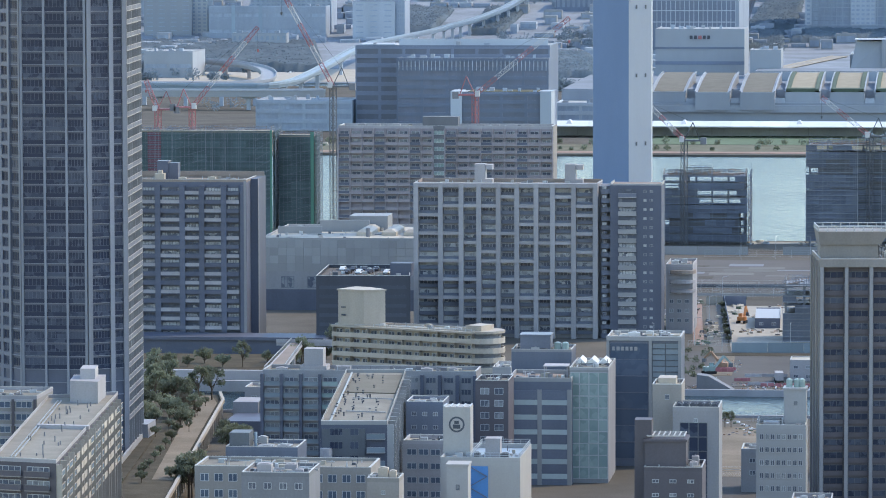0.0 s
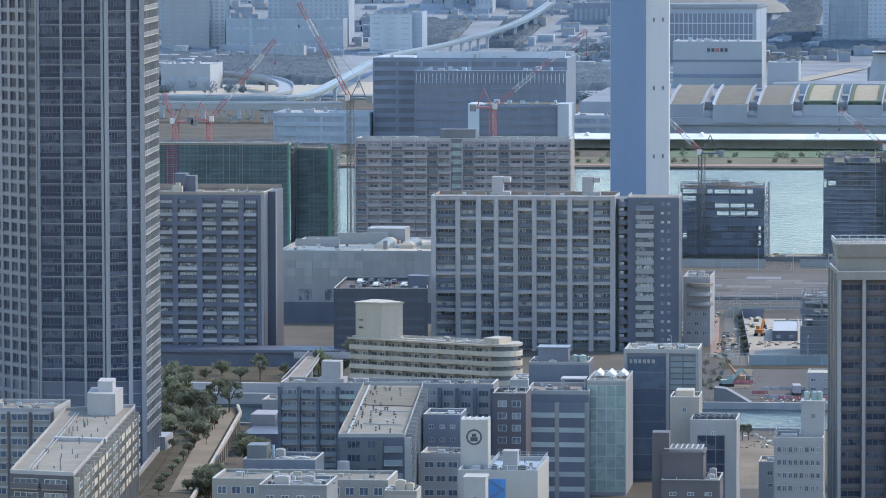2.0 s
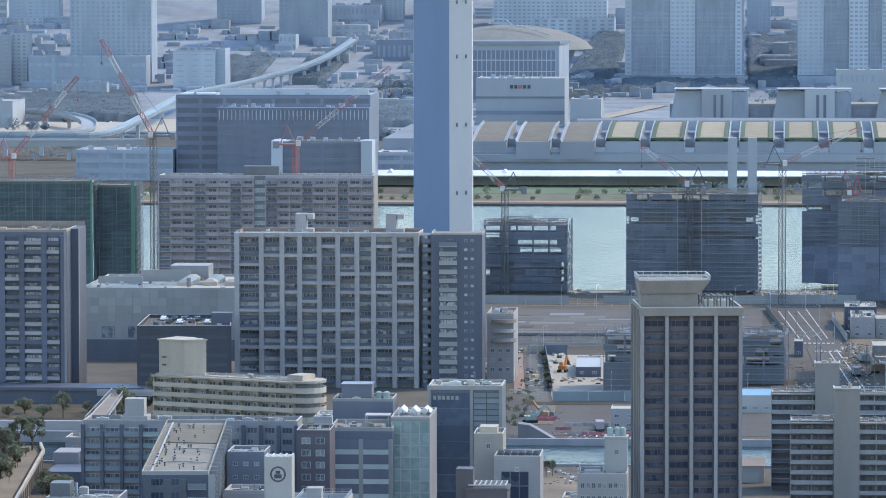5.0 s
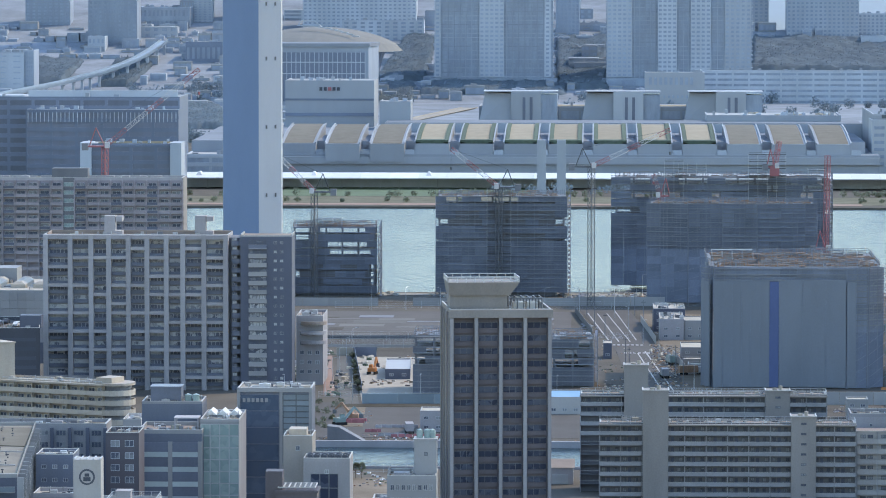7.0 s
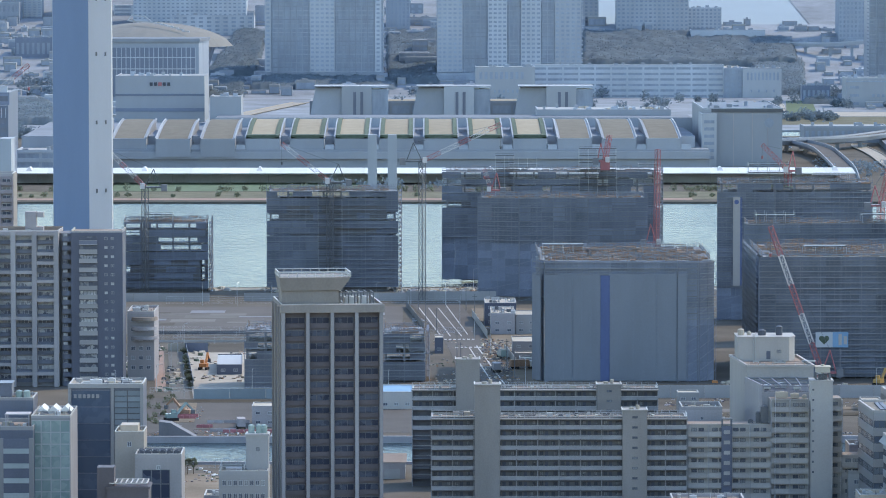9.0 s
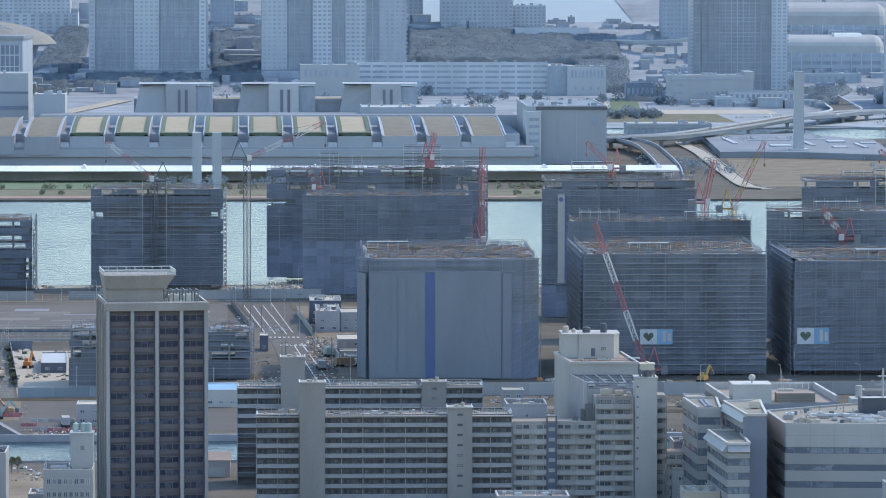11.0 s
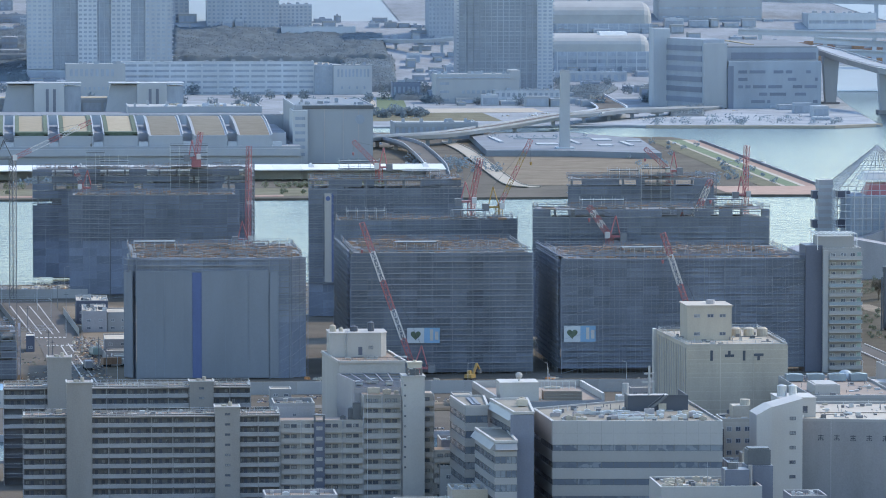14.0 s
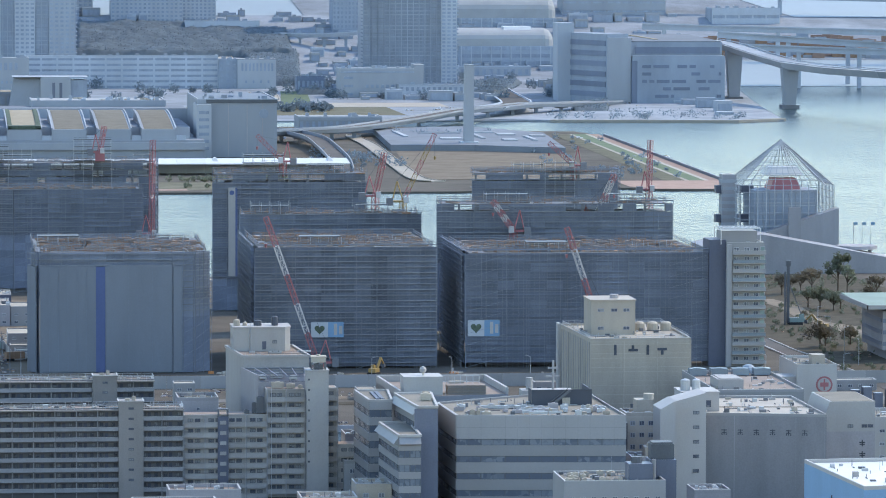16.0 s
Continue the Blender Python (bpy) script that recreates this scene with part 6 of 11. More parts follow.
# ---------------------------------------------------------------- white offices
def white_offices():
    th = thing("white_office", pose(154.5, 1158, 0), "white panelled office with dark ribbon windows and roof plant", "building")
    a, b, c, d = (-20.8, 0), (21.6, -3.7), (20.1, 60.7), (-22.2, 32)
    h = 26.4
    walls(th, [a, b, c, d], 0, h, "tile_dark", "roof_grey", 0.5, "white_panel")
    ribbon(th, a, b, h - 5.4 - 4.3 * 5, h - 5.4, 5, 1.6, True, "white_panel", "glass_ribbon", 7)
    part("crown_band", Geo().box(0, edge(a, b)[1], -0.32, 0, h - 5.4, h + 0.6), "white_panel", th, "", edge(a, b)[0])
    ribbon(th, d, a, h - 5.4 - 4.3 * 5, h - 5.4, 5, 1.6, True, "white_panel", "glass_ribbon", 5)
    part("crown_band", Geo().box(0, edge(d, a)[1], -0.32, 0, h - 5.4, h + 0.6), "white_panel", th, "", edge(d, a)[0])
    sm = Geo().box(-0.04, 0.04, -0.34, -0.3, h - 5.4, h + 0.6).mesh("panel_seam", "tile_grey")
    for i in range(1, 14):
        hang("panel_seam", sm, th, edge(a, b)[0] @ pose(edge(a, b)[1] * i / 14, 0, 0))
    part("panel_seam", Geo().box(0, edge(a, b)[1], -0.34, -0.3, h - 2.5, h - 2.42), "tile_grey", th, "", edge(a, b)[0])
    part("plant_screen", Geo().box(1.7, 17.3, 27, 27.3, h, h + 4.0).box(1.7, 2.0, 27.3, 34, h, h + 4.0).box(17.0, 17.3, 27.3, 44, h, h + 4.0).box(1.7, 17.3, 26.9, 27.0, h + 3.8, h + 4.1), "ink", th, "dark plant screen")
    part("screen_stair", Geo().bar((6.6, 26.7, h), (11.6, 26.7, h + 3.9), 0.3).bar((6.6, 26.7, h + 1.0), (11.6, 26.7, h + 4.9), 0.06), "steel_dark", th)
    part("screen_door", Geo().box(9.6, 11.6, 26.6, 26.9, h, h + 2.0), "roof_pale", th)
    rnd = random.Random(21)
    for _ in range(36):
        x, y = rnd.uniform(-19, 18), rnd.uniform(2, 20)
        roof_units(th, [(x, y, h + 0.05, rnd.uniform(0.8, 2.6), rnd.uniform(0.8, 1.6), rnd.uniform(0.5, 1.5))], rnd.choice(["steel", "roof_pale", "concrete"]))
    for _ in range(10):
        x, y = rnd.uniform(-18, 6), rnd.uniform(2, 20)
        L = rnd.uniform(3, 9)
        part("duct", Geo().box(x, x + L, y, y + 0.6, h + 0.4, h + 1.0).box(x + 0.2, x + 0.4, y, y + 0.5, h, h + 0.4).box(x + L - 0.4, x + L - 0.2, y, y + 0.5, h, h + 0.4), "steel", th)
    # stepped neighbour: terraces with sloped white fascias
    th = thing("stepped_office", pose(130, 1180, 0), "white stepped office with ribbon windows and a radar dome", "building")

    def terrace_mass(pts, h, fascia, wall, rows, fh, gl):
        part("mass", Geo().prism(pts, 0, h), wall, th)
        part("mass_roof", Geo().prism([(p[0] * 0.96 + sum(q[0] for q in pts) * 0.01, p[1] * 0.96 + sum(q[1] for q in pts) * 0.01) for p in pts], h, h + 0.08), "roof_grey", th)
        rim = Geo()
        for p0, p1 in zip(pts, pts[1:] + pts[:1]):
            rim.bar((*p0, h + 0.25), (*p1, h + 0.25), 0.3)
        part("rim", rim, "white", th)
        top = h - fascia
        for p0, p1, on in ((pts[0], pts[1], rows[0]), (pts[3], pts[0], rows[1])):
            m, L = edge(p0, p1)
            if fascia and on:
                part("sloped_fascia", Geo().add([(0, 0, h), (L, 0, h), (L, -1.4, h - fascia), (0, -1.4, h - fascia), (0, 0, h - fascia - 0.5), (L, 0, h - fascia - 0.5)],
                                                [(3, 2, 1, 0), (0, 1, 5, 4), (4, 5, 2, 3), (0, 4, 3), (1, 2, 5)]), "white_panel", th, "", m)
            if on:
                n = int(top / fh)
                ribbon(th, p0, p1, top - fh * n, top, n, gl, False, "white_panel", "glass_ribbon", max(2, int(L / 4)))

    terrace_mass([(-15.7, 5), (-10.0, 5), (-8.5, 31), (-17.1, 31)], 27.8, 0, "tile_dark", (1, 1), 4.0, 1.9)
    terrace_mass([(-12.6, -39), (-7.2, -39), (-6.8, -8), (-14.4, -8)], 23.5, 1.7, "tile_dark", (1, 1), 3.5, 1.8)
    terrace_mass([(-6.4, -25.5), (-1.6, -25.5), (0.6, 10), (-8.9, 8)], 29.2, 1.7, "tile_grey", (0, 1), 4.0, 1.9)
    part("blank_wall", Geo().box(-7.4, -1.5, -26.0, -25.6, 0, 29.0), "tile_blue", th, "plain dark grey end wall")
    part("roof_lantern", Geo().box(-13.6, -11.4, 9, 27, 27.9, 28.2).box(-12.6, -12.4, 9, 27, 28.2, 28.4), "tile_dark", th)
    back = [(-5.5, 31), (24.2, 37), (22.5, 73), (-7.5, 72)]
    part("mass", Geo().prism(back, 0, 26.2), "tile_grey", th)
    part("mass_roof", Geo().prism([(-5, 31.6), (23.6, 37.4), (22, 72.4), (-7, 71.4)], 26.2, 26.3), "roof_brown", th)
    for p0, p1 in ((back[1], back[2]), (back[2], back[3]), (back[3], back[0])):
        m, L = edge(p0, p1)
        part("parapet", Geo().box(0.02, L - 0.02, 0, 0.7, 20.5, 28.0), "white", th, "", m)
    part("roof_house", Geo().box(-3.8, 6.4, 34.2, 44, 26.3, 31.0).box(-3.9, 6.5, 34.1, 44.1, 31.0, 31.25), "white", th, "white roof house")
    part("dome_stand", Geo().tube(1.6, 38, 31.25, 31.9, 0.3), "steel", th)
    part("radar_dome", Geo().ball(1.6, 38, 32.7, 0.95, 14), "white", th, "white radar dome")
    part("louvre_box", Geo().box(7.9, 18.1, 36, 41, 26.3, 28.7), "roof_brown", th, "brown louvred plant box")
    lv = Geo().box(7.9, 18.1, 35.85, 36, 0, 0.14).mesh("louvre", "concrete_warm")
    for k in range(6):
        hang("louvre", lv, th, pose(0, 0, 26.5 + 0.38 * k))
    g = Geo()
    for x in spread(7.6, 17.6, 6):
        g.bar((x, 47, 26.3), (x, 47, 30.2), 0.07)
    for z in (28.6, 30.2):
        g.bar((7.6, 47, z), (17.6, 47, z), 0.07)
    part("aerial_rack", g, "steel", th)
    roof_units(th, [(-2.6, -8, 29.3, 2.6, 2.2, 1.8), (-1.8, 0, 29.3, 1.6, 2, 1.4), (13, 60, 26.3, 4, 2, 1.2)], "roof_pale")
    mast(th, 9.6, 40, 28.7, 6), mast(th, 7.4, 36, 26, 5)
    # lower foreground office
    th = thing("low_office", pose(160, 1060, 0), "pale office with a plant-covered roof", "building")
    walls(th, rect(-12.6, 11, 0, 20), 0, 21.2, "white_panel", "roof_grey", 0.6, "white_panel")
    punched(th, (-12.6, 0), (11, 0), 17, 3.6, 1, 9, 1.2, 1.2)
    part("stair_tower", Geo().box(3, 8.6, 4, 10, 21.2, 25.2).box(8.6, 14.8, 8, 15, 0, 25.6), "tile_blue", th)
    part("cooling_tower", Geo().box(9.0, 14.4, 9, 14, 25.6, 29.2).box(9.3, 14.1, 9.3, 13.7, 29.2, 29.6), "steel_dark", th)
    part("tank", Geo().tube(5.2, 7, 25.2, 26.6, 1.3), "steel_dark", th)
    part("flue", Geo().tube(9.2, 6.5, 0, 26, 0.5), "white_panel", th)
    rnd = random.Random(31)
    roof_units(th, [(rnd.uniform(-11.5, 1), rnd.uniform(2, 16), 21.3, rnd.uniform(0.8, 2), rnd.uniform(0.8, 1.4), rnd.uniform(0.6, 1.4)) for _ in range(16)], "roof_pale")
    mast(th, 2.6, 3, 21, 8), mast(th, -1, 5, 21, 6)


white_offices()


# ---------------------------------------------------------------- cold stores
def cold_store():
    th = thing("cold_store", pose(219, 1406, 0), "cream ribbed cold store with dark sign shapes and a roof house", "warehouse")
    a, b, c, d = (-15.6, 0), (15.5, 1.0), (15.8, 60), (-17.7, 54)
    h = 23.0
    walls(th, [a, b, c, d], 0, h, "cream", "roof_pale", 0.6, "cream")
    m, L = edge(a, b)
    rib = Geo().box(0.2, L - 0.2, -0.1, 0, 0, 0.14).mesh("wall_rib", "cream")
    for k in range(16):
        hang("wall_rib", rib, th, m @ pose(0, 0, 0.8 + k * 1.4))
    for u in (0, L / 3, 2 * L / 3, L):
        hang("wall_seam", Geo().box(-0.12, 0.12, -0.14, 0, 0, h).mesh("wall_seam", "cream"), th, m @ pose(u, 0, 0))
    m2, L2 = edge(d, a)
    vr = Geo().box(0, 0.3, -0.15, 0, 0.5, h - 0.5).mesh("wall_rib", "white_panel")
    for i in range(18):
        hang("wall_rib", vr, th, m2 @ pose(L2 * (i + 0.3) / 18, 0, 0))
    part("corner_fin", Geo().box(-18.6, -17.7, 52, 56, 0, h + 1), "white", th)
    # four sign characters as plain strokes
    strokes = [[(0, 0, 0.8, 3.2)], [(0, 1.1, 2.9, 1.9), (1.0, 1.9, 1.8, 3.0)], [(1.1, 0, 1.9, 3.0)], [(0, 1.3, 3.0, 2.1), (1.1, 0, 1.9, 1.4)]]
    for i, st in enumerate(strokes):
        g = Geo()
        for x0, z0, x1, z1 in st:
            g.box(x0, x1, -0.22, -0.1, z0, z1)
        part("sign_shape", g, "ink", th, "", m @ pose(7.2 + i * 4.5, 0, 18.6))
    rh = part("roof_house", Geo().box(-12.6, 1.2, 20, 36, h, h + 10.6).box(-12.9, 1.5, 19.7, 36.3, h + 10.6, h + 11.0), "cream", th)
    for x, z in ((-10.6, 7.2), (-6.4, 7.2), (-2.6, 7.2), (-10.6, 1.6), (-2.6, 1.6)):
        hang("window", window_mesh(2.0, 1.1, "concrete", "glass", 2), rh, pose(x, 20, h + z))
    part("house_vent", Geo().tube(-4.6, 26, h + 11, h + 12.2, 1.4, n=12), "concrete", rh)
    for i in range(3):
        x = 4.6 + i * 4.2
        part("cooling_tower", Geo().tube(x, 34, h, h + 2.4, 1.7, n=12).tube(x, 34, h + 2.4, h + 2.9, 1.7, 1.0), "roof_pale", th)
    rail_round(th, [(-15, 0.8), (15, 1.6), (15.2, 59), (-17, 53.4)], h + 0.6)
    part("door", Geo().box(12.4, 13.6, -0.2, 0, 0.1, 3.6), "concrete_dark", th, "", m)
    th = thing("cold_store_annex", pose(241, 1395, 0), "low cream annex of a cold store", "warehouse")
    walls(th, [(-8, 0), (6, -30), (12, -24), (4, 20), (-8, 20)], 0, 9.6, "cream", "roof_grey", 0.6, "cream")


cold_store()


def fish_store():
    th = thing("cold_store", pose(219, 1196, 0), "grey windowless cold store with a pale roof and dark sign shapes", "warehouse")
    a, b, c, d = (-15.6, 3), (15.6, -4), (15.4, 45), (-4.6, 46)
    h = 22.0
    walls(th, [a, b, c, d], 0, h, "tile_grey", "cream", 0.6, "white_panel")
    m, L = edge(a, b)
    for i in range(6):
        g = Geo()
        for x0, z0, x1, z1 in ((0.6, 0, 0.85, 1.5), (0, 1.1, 1.45, 1.35), (0.1, 0.5, 1.35, 0.75), (0.0, 0, 0.35, 0.35), (1.1, 0, 1.45, 0.35)):
            g.box(x0, x1, -0.1, 0, z0 + 0.06 * (i % 2), z1)
        part("sign_shape", g, "ink", th, "", m @ pose(4.6 + i * 4.2, 0, h - 5.0))
    for u in (0.4, L / 4, L / 2, 3 * L / 4, L - 0.4):
        hang("wall_seam", Geo().box(-0.12, 0.12, -0.1, 0, 0, h).mesh("wall_seam", "tile_grey"), th, m @ pose(u, 0, 0))
    part("roof_joint", Geo().prism([(-10, 22), (15, 20), (15, 20.5), (-10, 22.5)], h, h + 0.25), "roof_grey", th)
    # white stair towers with slanted heads
    for x0, x1, y, top in ((-29.2, -25.2, -10, 27.2), (-24.4, -16.2, -4, 28.6)):
        part("stair_tower", Geo().add([(x0, y, 0), (x1, y, 0), (x1, y + 12, 0), (x0, y + 12, 0), (x0, y, top - 2.2), (x1, y, top), (x1, y + 12, top), (x0, y + 12, top - 2.2)],
                                      [(3, 2, 1, 0), (4, 5, 6, 7), (0, 1, 5, 4), (1, 2, 6, 5), (2, 3, 7, 6), (3, 0, 4, 7)]), "white", th, "white stair tower")
    wm = window_mesh(1.6, 0.9, "steel_dark", "glass", 2)
    for k in range(5):
        hang("window", wm, th, pose(-19.6, -4, 23 - k * 3.8))
    part("tank_deck", Geo().box(-20, -10, 12, 24, 0, 27).box(-20.2, -9.8, 11.8, 24.2, 27, 27.3), "white", th)
    for x, r in ((-18.4, 1.3), (-15.5, 1.1)):
        part("roof_tank", Geo().tube(x, 16, 27.3, 30.0, r).tube(x, 16, 30.0, 30.4, r, 0.2), "steel", th)
    hang("window", window_mesh(2.2, 1.8, "steel_dark", "glass", 2), th, pose(-14.4, 12, 23.2))
    # grey neighbour with two stacked sign shapes
    th = thing("cold_store", pose(246, 1215, 0), "grey and white cold store with a slanted flank", "warehouse")
    h = 23.6
    part("body", Geo().box(-7.4, 6.2, 0, 26, 0, 15.6), "concrete", th)
    part("upper_body", Geo().add([(-8.6, 0, 15.6), (6.2, 0, 15.6), (6.2, 26, 15.6), (-8.6, 26, 15.6), (-6.0, 0, h), (6.2, 0, h), (6.2, 26, h), (-6.0, 26, h)],
                                 [(3, 2, 1, 0), (4, 5, 6, 7), (0, 1, 5, 4), (1, 2, 6, 5), (2, 3, 7, 6), (3, 0, 4, 7)]), "white", th)
    part("roof", Geo().box(-5.4, 5.8, 0.5, 25.5, h, h + 0.1), "roof_grey", th)
    for x in (-1.2, 2.6, 4.2):
        hang("window", window_mesh(1.5, 0.9, "steel_dark", "glass", 2), th, pose(x, 0, 16.6))
    for z in (8.6, 11.6):
        part("sign_shape", Geo().box(0, 1.6, -0.1, 0, 0.9, 1.2).box(0.65, 0.95, -0.1, 0, 0, 1.7).box(0.1, 1.5, -0.1, 0, 0.4, 0.65), "ink", th, "", pose(2.0, 0, z))
    # blue-walled store in front
    th = thing("cold_store", pose(206, 1000, 0), "pale blue cold store with a white roof", "warehouse")
    a, b, c, d = (-9.9, 21.5), (-6.6, -29), (30, -20), (34, 26)
    h = 30.0
    walls(th, [a, b, c, d], 0, h, "sky_panel", "roof_metal", 0.7, "white")
    m, L = edge(a, b)
    for i, (u, w) in enumerate(((22, 4.0), (29, 4.0), (36, 4.5))):
        part("sign_shape", Geo().box(0, w, -0.12, 0, 2.2, 2.7).box(w * 0.4, w * 0.55, -0.12, 0, 0, 4.2).box(0.2, w * 0.3, -0.12, 0, 0.3, 1.4).box(w * 0.7, w * 0.95, -0.12, 0, 0.3, 1.4), "red" if i == 1 else "ink", th, "", m @ pose(u, 0, h - 8.5))
    for x, y in ((4, 6), (10, -10)):
        mast(th, x, y, h, 5.5)
    # emblem warehouse and low sheds behind
    th = thing("warehouse", pose(272.5, 1400, 0), "white warehouse with a red round emblem", "warehouse")
    walls(th, rect(-6.2, 6.1, 0, 30), 0, 15.0, "white", "roof_grey", 0.8, "white")
    em = part("emblem", Geo().tube(0, 0, 0, 0.12, 2.6, n=28), "red", th, "red round emblem", pose(2.2, 0, 9.6, 90, 0, 0))
    part("emblem_field", Geo().tube(0, 0, 0.12, 0.18, 2.05, n=28), "white", em)
    part("emblem_mark", Geo().box(-1.3, 1.3, -0.6, 0.7, 0.18, 0.22).box(-0.25, 0.25, -1.7, 1.7, 0.18, 0.23), "red", em)
    for x in (-1.4, 3.4):
        hang("window", window_mesh(1.0, 1.2, "steel_dark", "glass", 2), th, pose(x, 0, 2.2))
    part("side_galleries", Geo().box(-12, -6.2, 2, 12, 0, 12.0).box(-12.3, -6.2, 1.6, 2, 8.6, 9.6).box(-12.3, -6.2, 1.6, 2, 4.6, 5.6), "white", th)
    part("roof_hut", Geo().box(0, 4, 8, 14, 15, 18), "cream", th)
    th = thing("flat_shed", pose(241, 1330, 0), "wide shed with a flat brown roof and low plant", "warehouse")
    walls(th, rect(-12, 14, 0, 60), 0, 14.6, "white_panel", "roof_brown", 0.7, "white_panel")
    part("roof_hut", Geo().box(-9.5, -2, 10, 24, 14.6, 17.4).box(-8.8, -2.7, 10.8, 23.2, 17.4, 17.6), "white", th)
    roof_units(th, [(-9 + i * 6.5, 50, 14.7, 5.0, 4, 2.2) for i in range(4)], "rail")
    part("blue_tarp", Geo().ball(8, 58, 14.7, 2.6, 12, low=0.0), "deck_blue", th, "pale blue tarpaulin heap")
    th = thing("container_yard", pose(291, 1420, 0), "yard with blue boxes and dark plant", "yard")
    for i, (x, mat) in enumerate(((-6, "ink"), (-3, "tile_blue"), (0.5, "tile_blue"), (4.2, "tile_blue"), (8, "ink"))):
        part("yard_box", Geo().box(x, x + 2.6, 2 + i % 2, 6, 0, 4.5 + (i % 3)), mat, th)
    th = thing("warehouse", pose(266, 1260, 0), "white windowed warehouse at the edge", "warehouse")
    walls(th, rect(-5, 12, 0, 24), 0, 13.8, "white", "roof_grey", 0.7, "white")
    punched(th, (-5, 0), (12, 0), 3, 3.6, 3, 4, 1.6, 1.0)


fish_store()

# small houses between the office and the cold stores
th = office_block("small_house", 193.4, 1240, 8.6, 12, 17.6, "cream", "roof_grey", "small cream house with a roof tank", 4, 3, 3.2, (1.4, 1.3))
part("roof_hut", Geo().box(-1, 3.6, 3, 9, 17.6, 21.6), "cream", th)
part("water_tank", Geo().tube(2.6, 5, 21.6, 23.2, 1.4, n=14), "roof_pale", th)
th = office_block("small_house", 185.5, 1180, 8.0, 12, 12.6, "concrete", "roof_grey", "grey house with balconies and a dome tank", 3, 3, 3.2, (1.6, 1.4))
part("roof_hut", Geo().box(0, 3.4, 3, 8, 12.6, 15.6), "cream", th)
part("dome_tank", Geo().ball(1.8, 5, 15.6, 1.4, 14, low=0.0), "cream", th)
th = office_block("small_house", 184.5, 1230, 7.0, 10, 16.0, "tile_brown", "roof_pale", "narrow brown tiled city house", 3, 2, 3.2, (1.2, 1.2))
# ---------------------------------------------------------------- island: mall, parking deck, site sheds
def shopping_hall():
    th = thing("shopping_hall", pose(-221, 1635, 0), "wide pale panelled hall with a flat beige roof", "building")
    x0, x1, h = -27.5, 27.0, 25.0
    walls(th, rect(x0, x1, 0, 66), 0, h, "tile_grey", "roof_pale", 0.7, "white_panel")
    cols, rows = 18, 4
    me = Geo().box(0.04, 54.5 / cols - 0.04, -0.14, 0, 0.04, 2.76).mesh("wall_panel", "white_panel")
    for j in range(rows):
        for i in range(cols):
            hang("wall_panel", me, th, pose(x0 + i * 54.5 / cols, 0, h - 2.8 * (j + 1)))
    wm = window_mesh(4.6, 4.0, "tile_dark", "glass", 4)
    for x in (-20.4, -11.0, -1.5):
        hang("window", wm, th, pose(x, -0.1, 8.0))
    part("dark_base", Geo().box(x0, x1, -0.4, 0, 0, 7.4), "tile_dark", th)
    for x in (4, 13, 21):
        part("roof_light", Geo().box(x, x + 5.2, 20, 46, h, h + 1.4).prism([(x, 20), (x + 5.2, 20), (x + 5.2, 46), (x, 46)], h + 1.4, h + 2.4, 0, [(x + 1.6, 21), (x + 3.6, 21), (x + 3.6, 45), (x + 1.6, 45)]), "cream", th)
    part("plant_screen", Geo().box(-12, 6, 40, 41, h, h + 4.2).box(-26, -10, 30, 31, h, h + 2.6), "white_panel", th)
    part("vent_dome", Geo().ball(-8, 46, h, 3.0, 14, low=0.0), "white", th)
    part("vent_stack", Geo().tube(8.6, 16, h, h + 3.2, 0.8), "concrete_dark", th)
    part("upper_house", Geo().box(-2, 12, 46, 60, h, h + 5.4), "white_panel", th)


shopping_hall()


def car_mesh():
    g = Geo()
    prof = [(-2.2, 0.3), (2.2, 0.3), (2.25, 0.8), (1.35, 0.95), (0.75, 1.48), (-1.0, 1.5), (-1.75, 0.98), (-2.25, 0.85)]
    n = len(prof)
    g.add([(x, -0.85, z) for x, z in prof] + [(x, 0.85, z) for x, z in prof], [tuple(range(n)), tuple(range(2 * n - 1, n - 1, -1))] + [(i, n + i, n + (i + 1) % n, (i + 1) % n) for i in range(n)])
    return g


def car(x, y, z, rz, mat, label):
    th = thing("parked_car", pose(x, y, z, 0, 0, rz), label, "car", "parked cars")
    key = ("car", mat)
    if key not in kept:
        kept[key] = car_mesh().mesh("body", mat)
        g = Geo()
        g.add([(1.3, -0.87, 0.98), (0.72, -0.87, 1.42), (-0.95, -0.87, 1.44), (-1.6, -0.87, 1.0), (1.3, 0.87, 0.98), (0.72, 0.87, 1.42), (-0.95, 0.87, 1.44), (-1.6, 0.87, 1.0)], [(3, 2, 1, 0), (4, 5, 6, 7), (0, 1, 5, 4), (2, 3, 7, 6)])
        kept["car_glass"] = g.mesh("cabin_glass", "glass_blue")
        kept["car_wheel"] = Geo().tube(0, 0, -0.1, 0.1, 0.32, n=10).mesh("wheel", "tyre")
    hang("body", kept[key], th)
    hang("cabin_glass", kept["car_glass"], th)
    for wx in (-1.4, 1.4):
        for wy in (-0.8, 0.8):
            hang("wheel", kept["car_wheel"], th, pose(wx, wy, 0.32, 90, 0, 0))
    return th


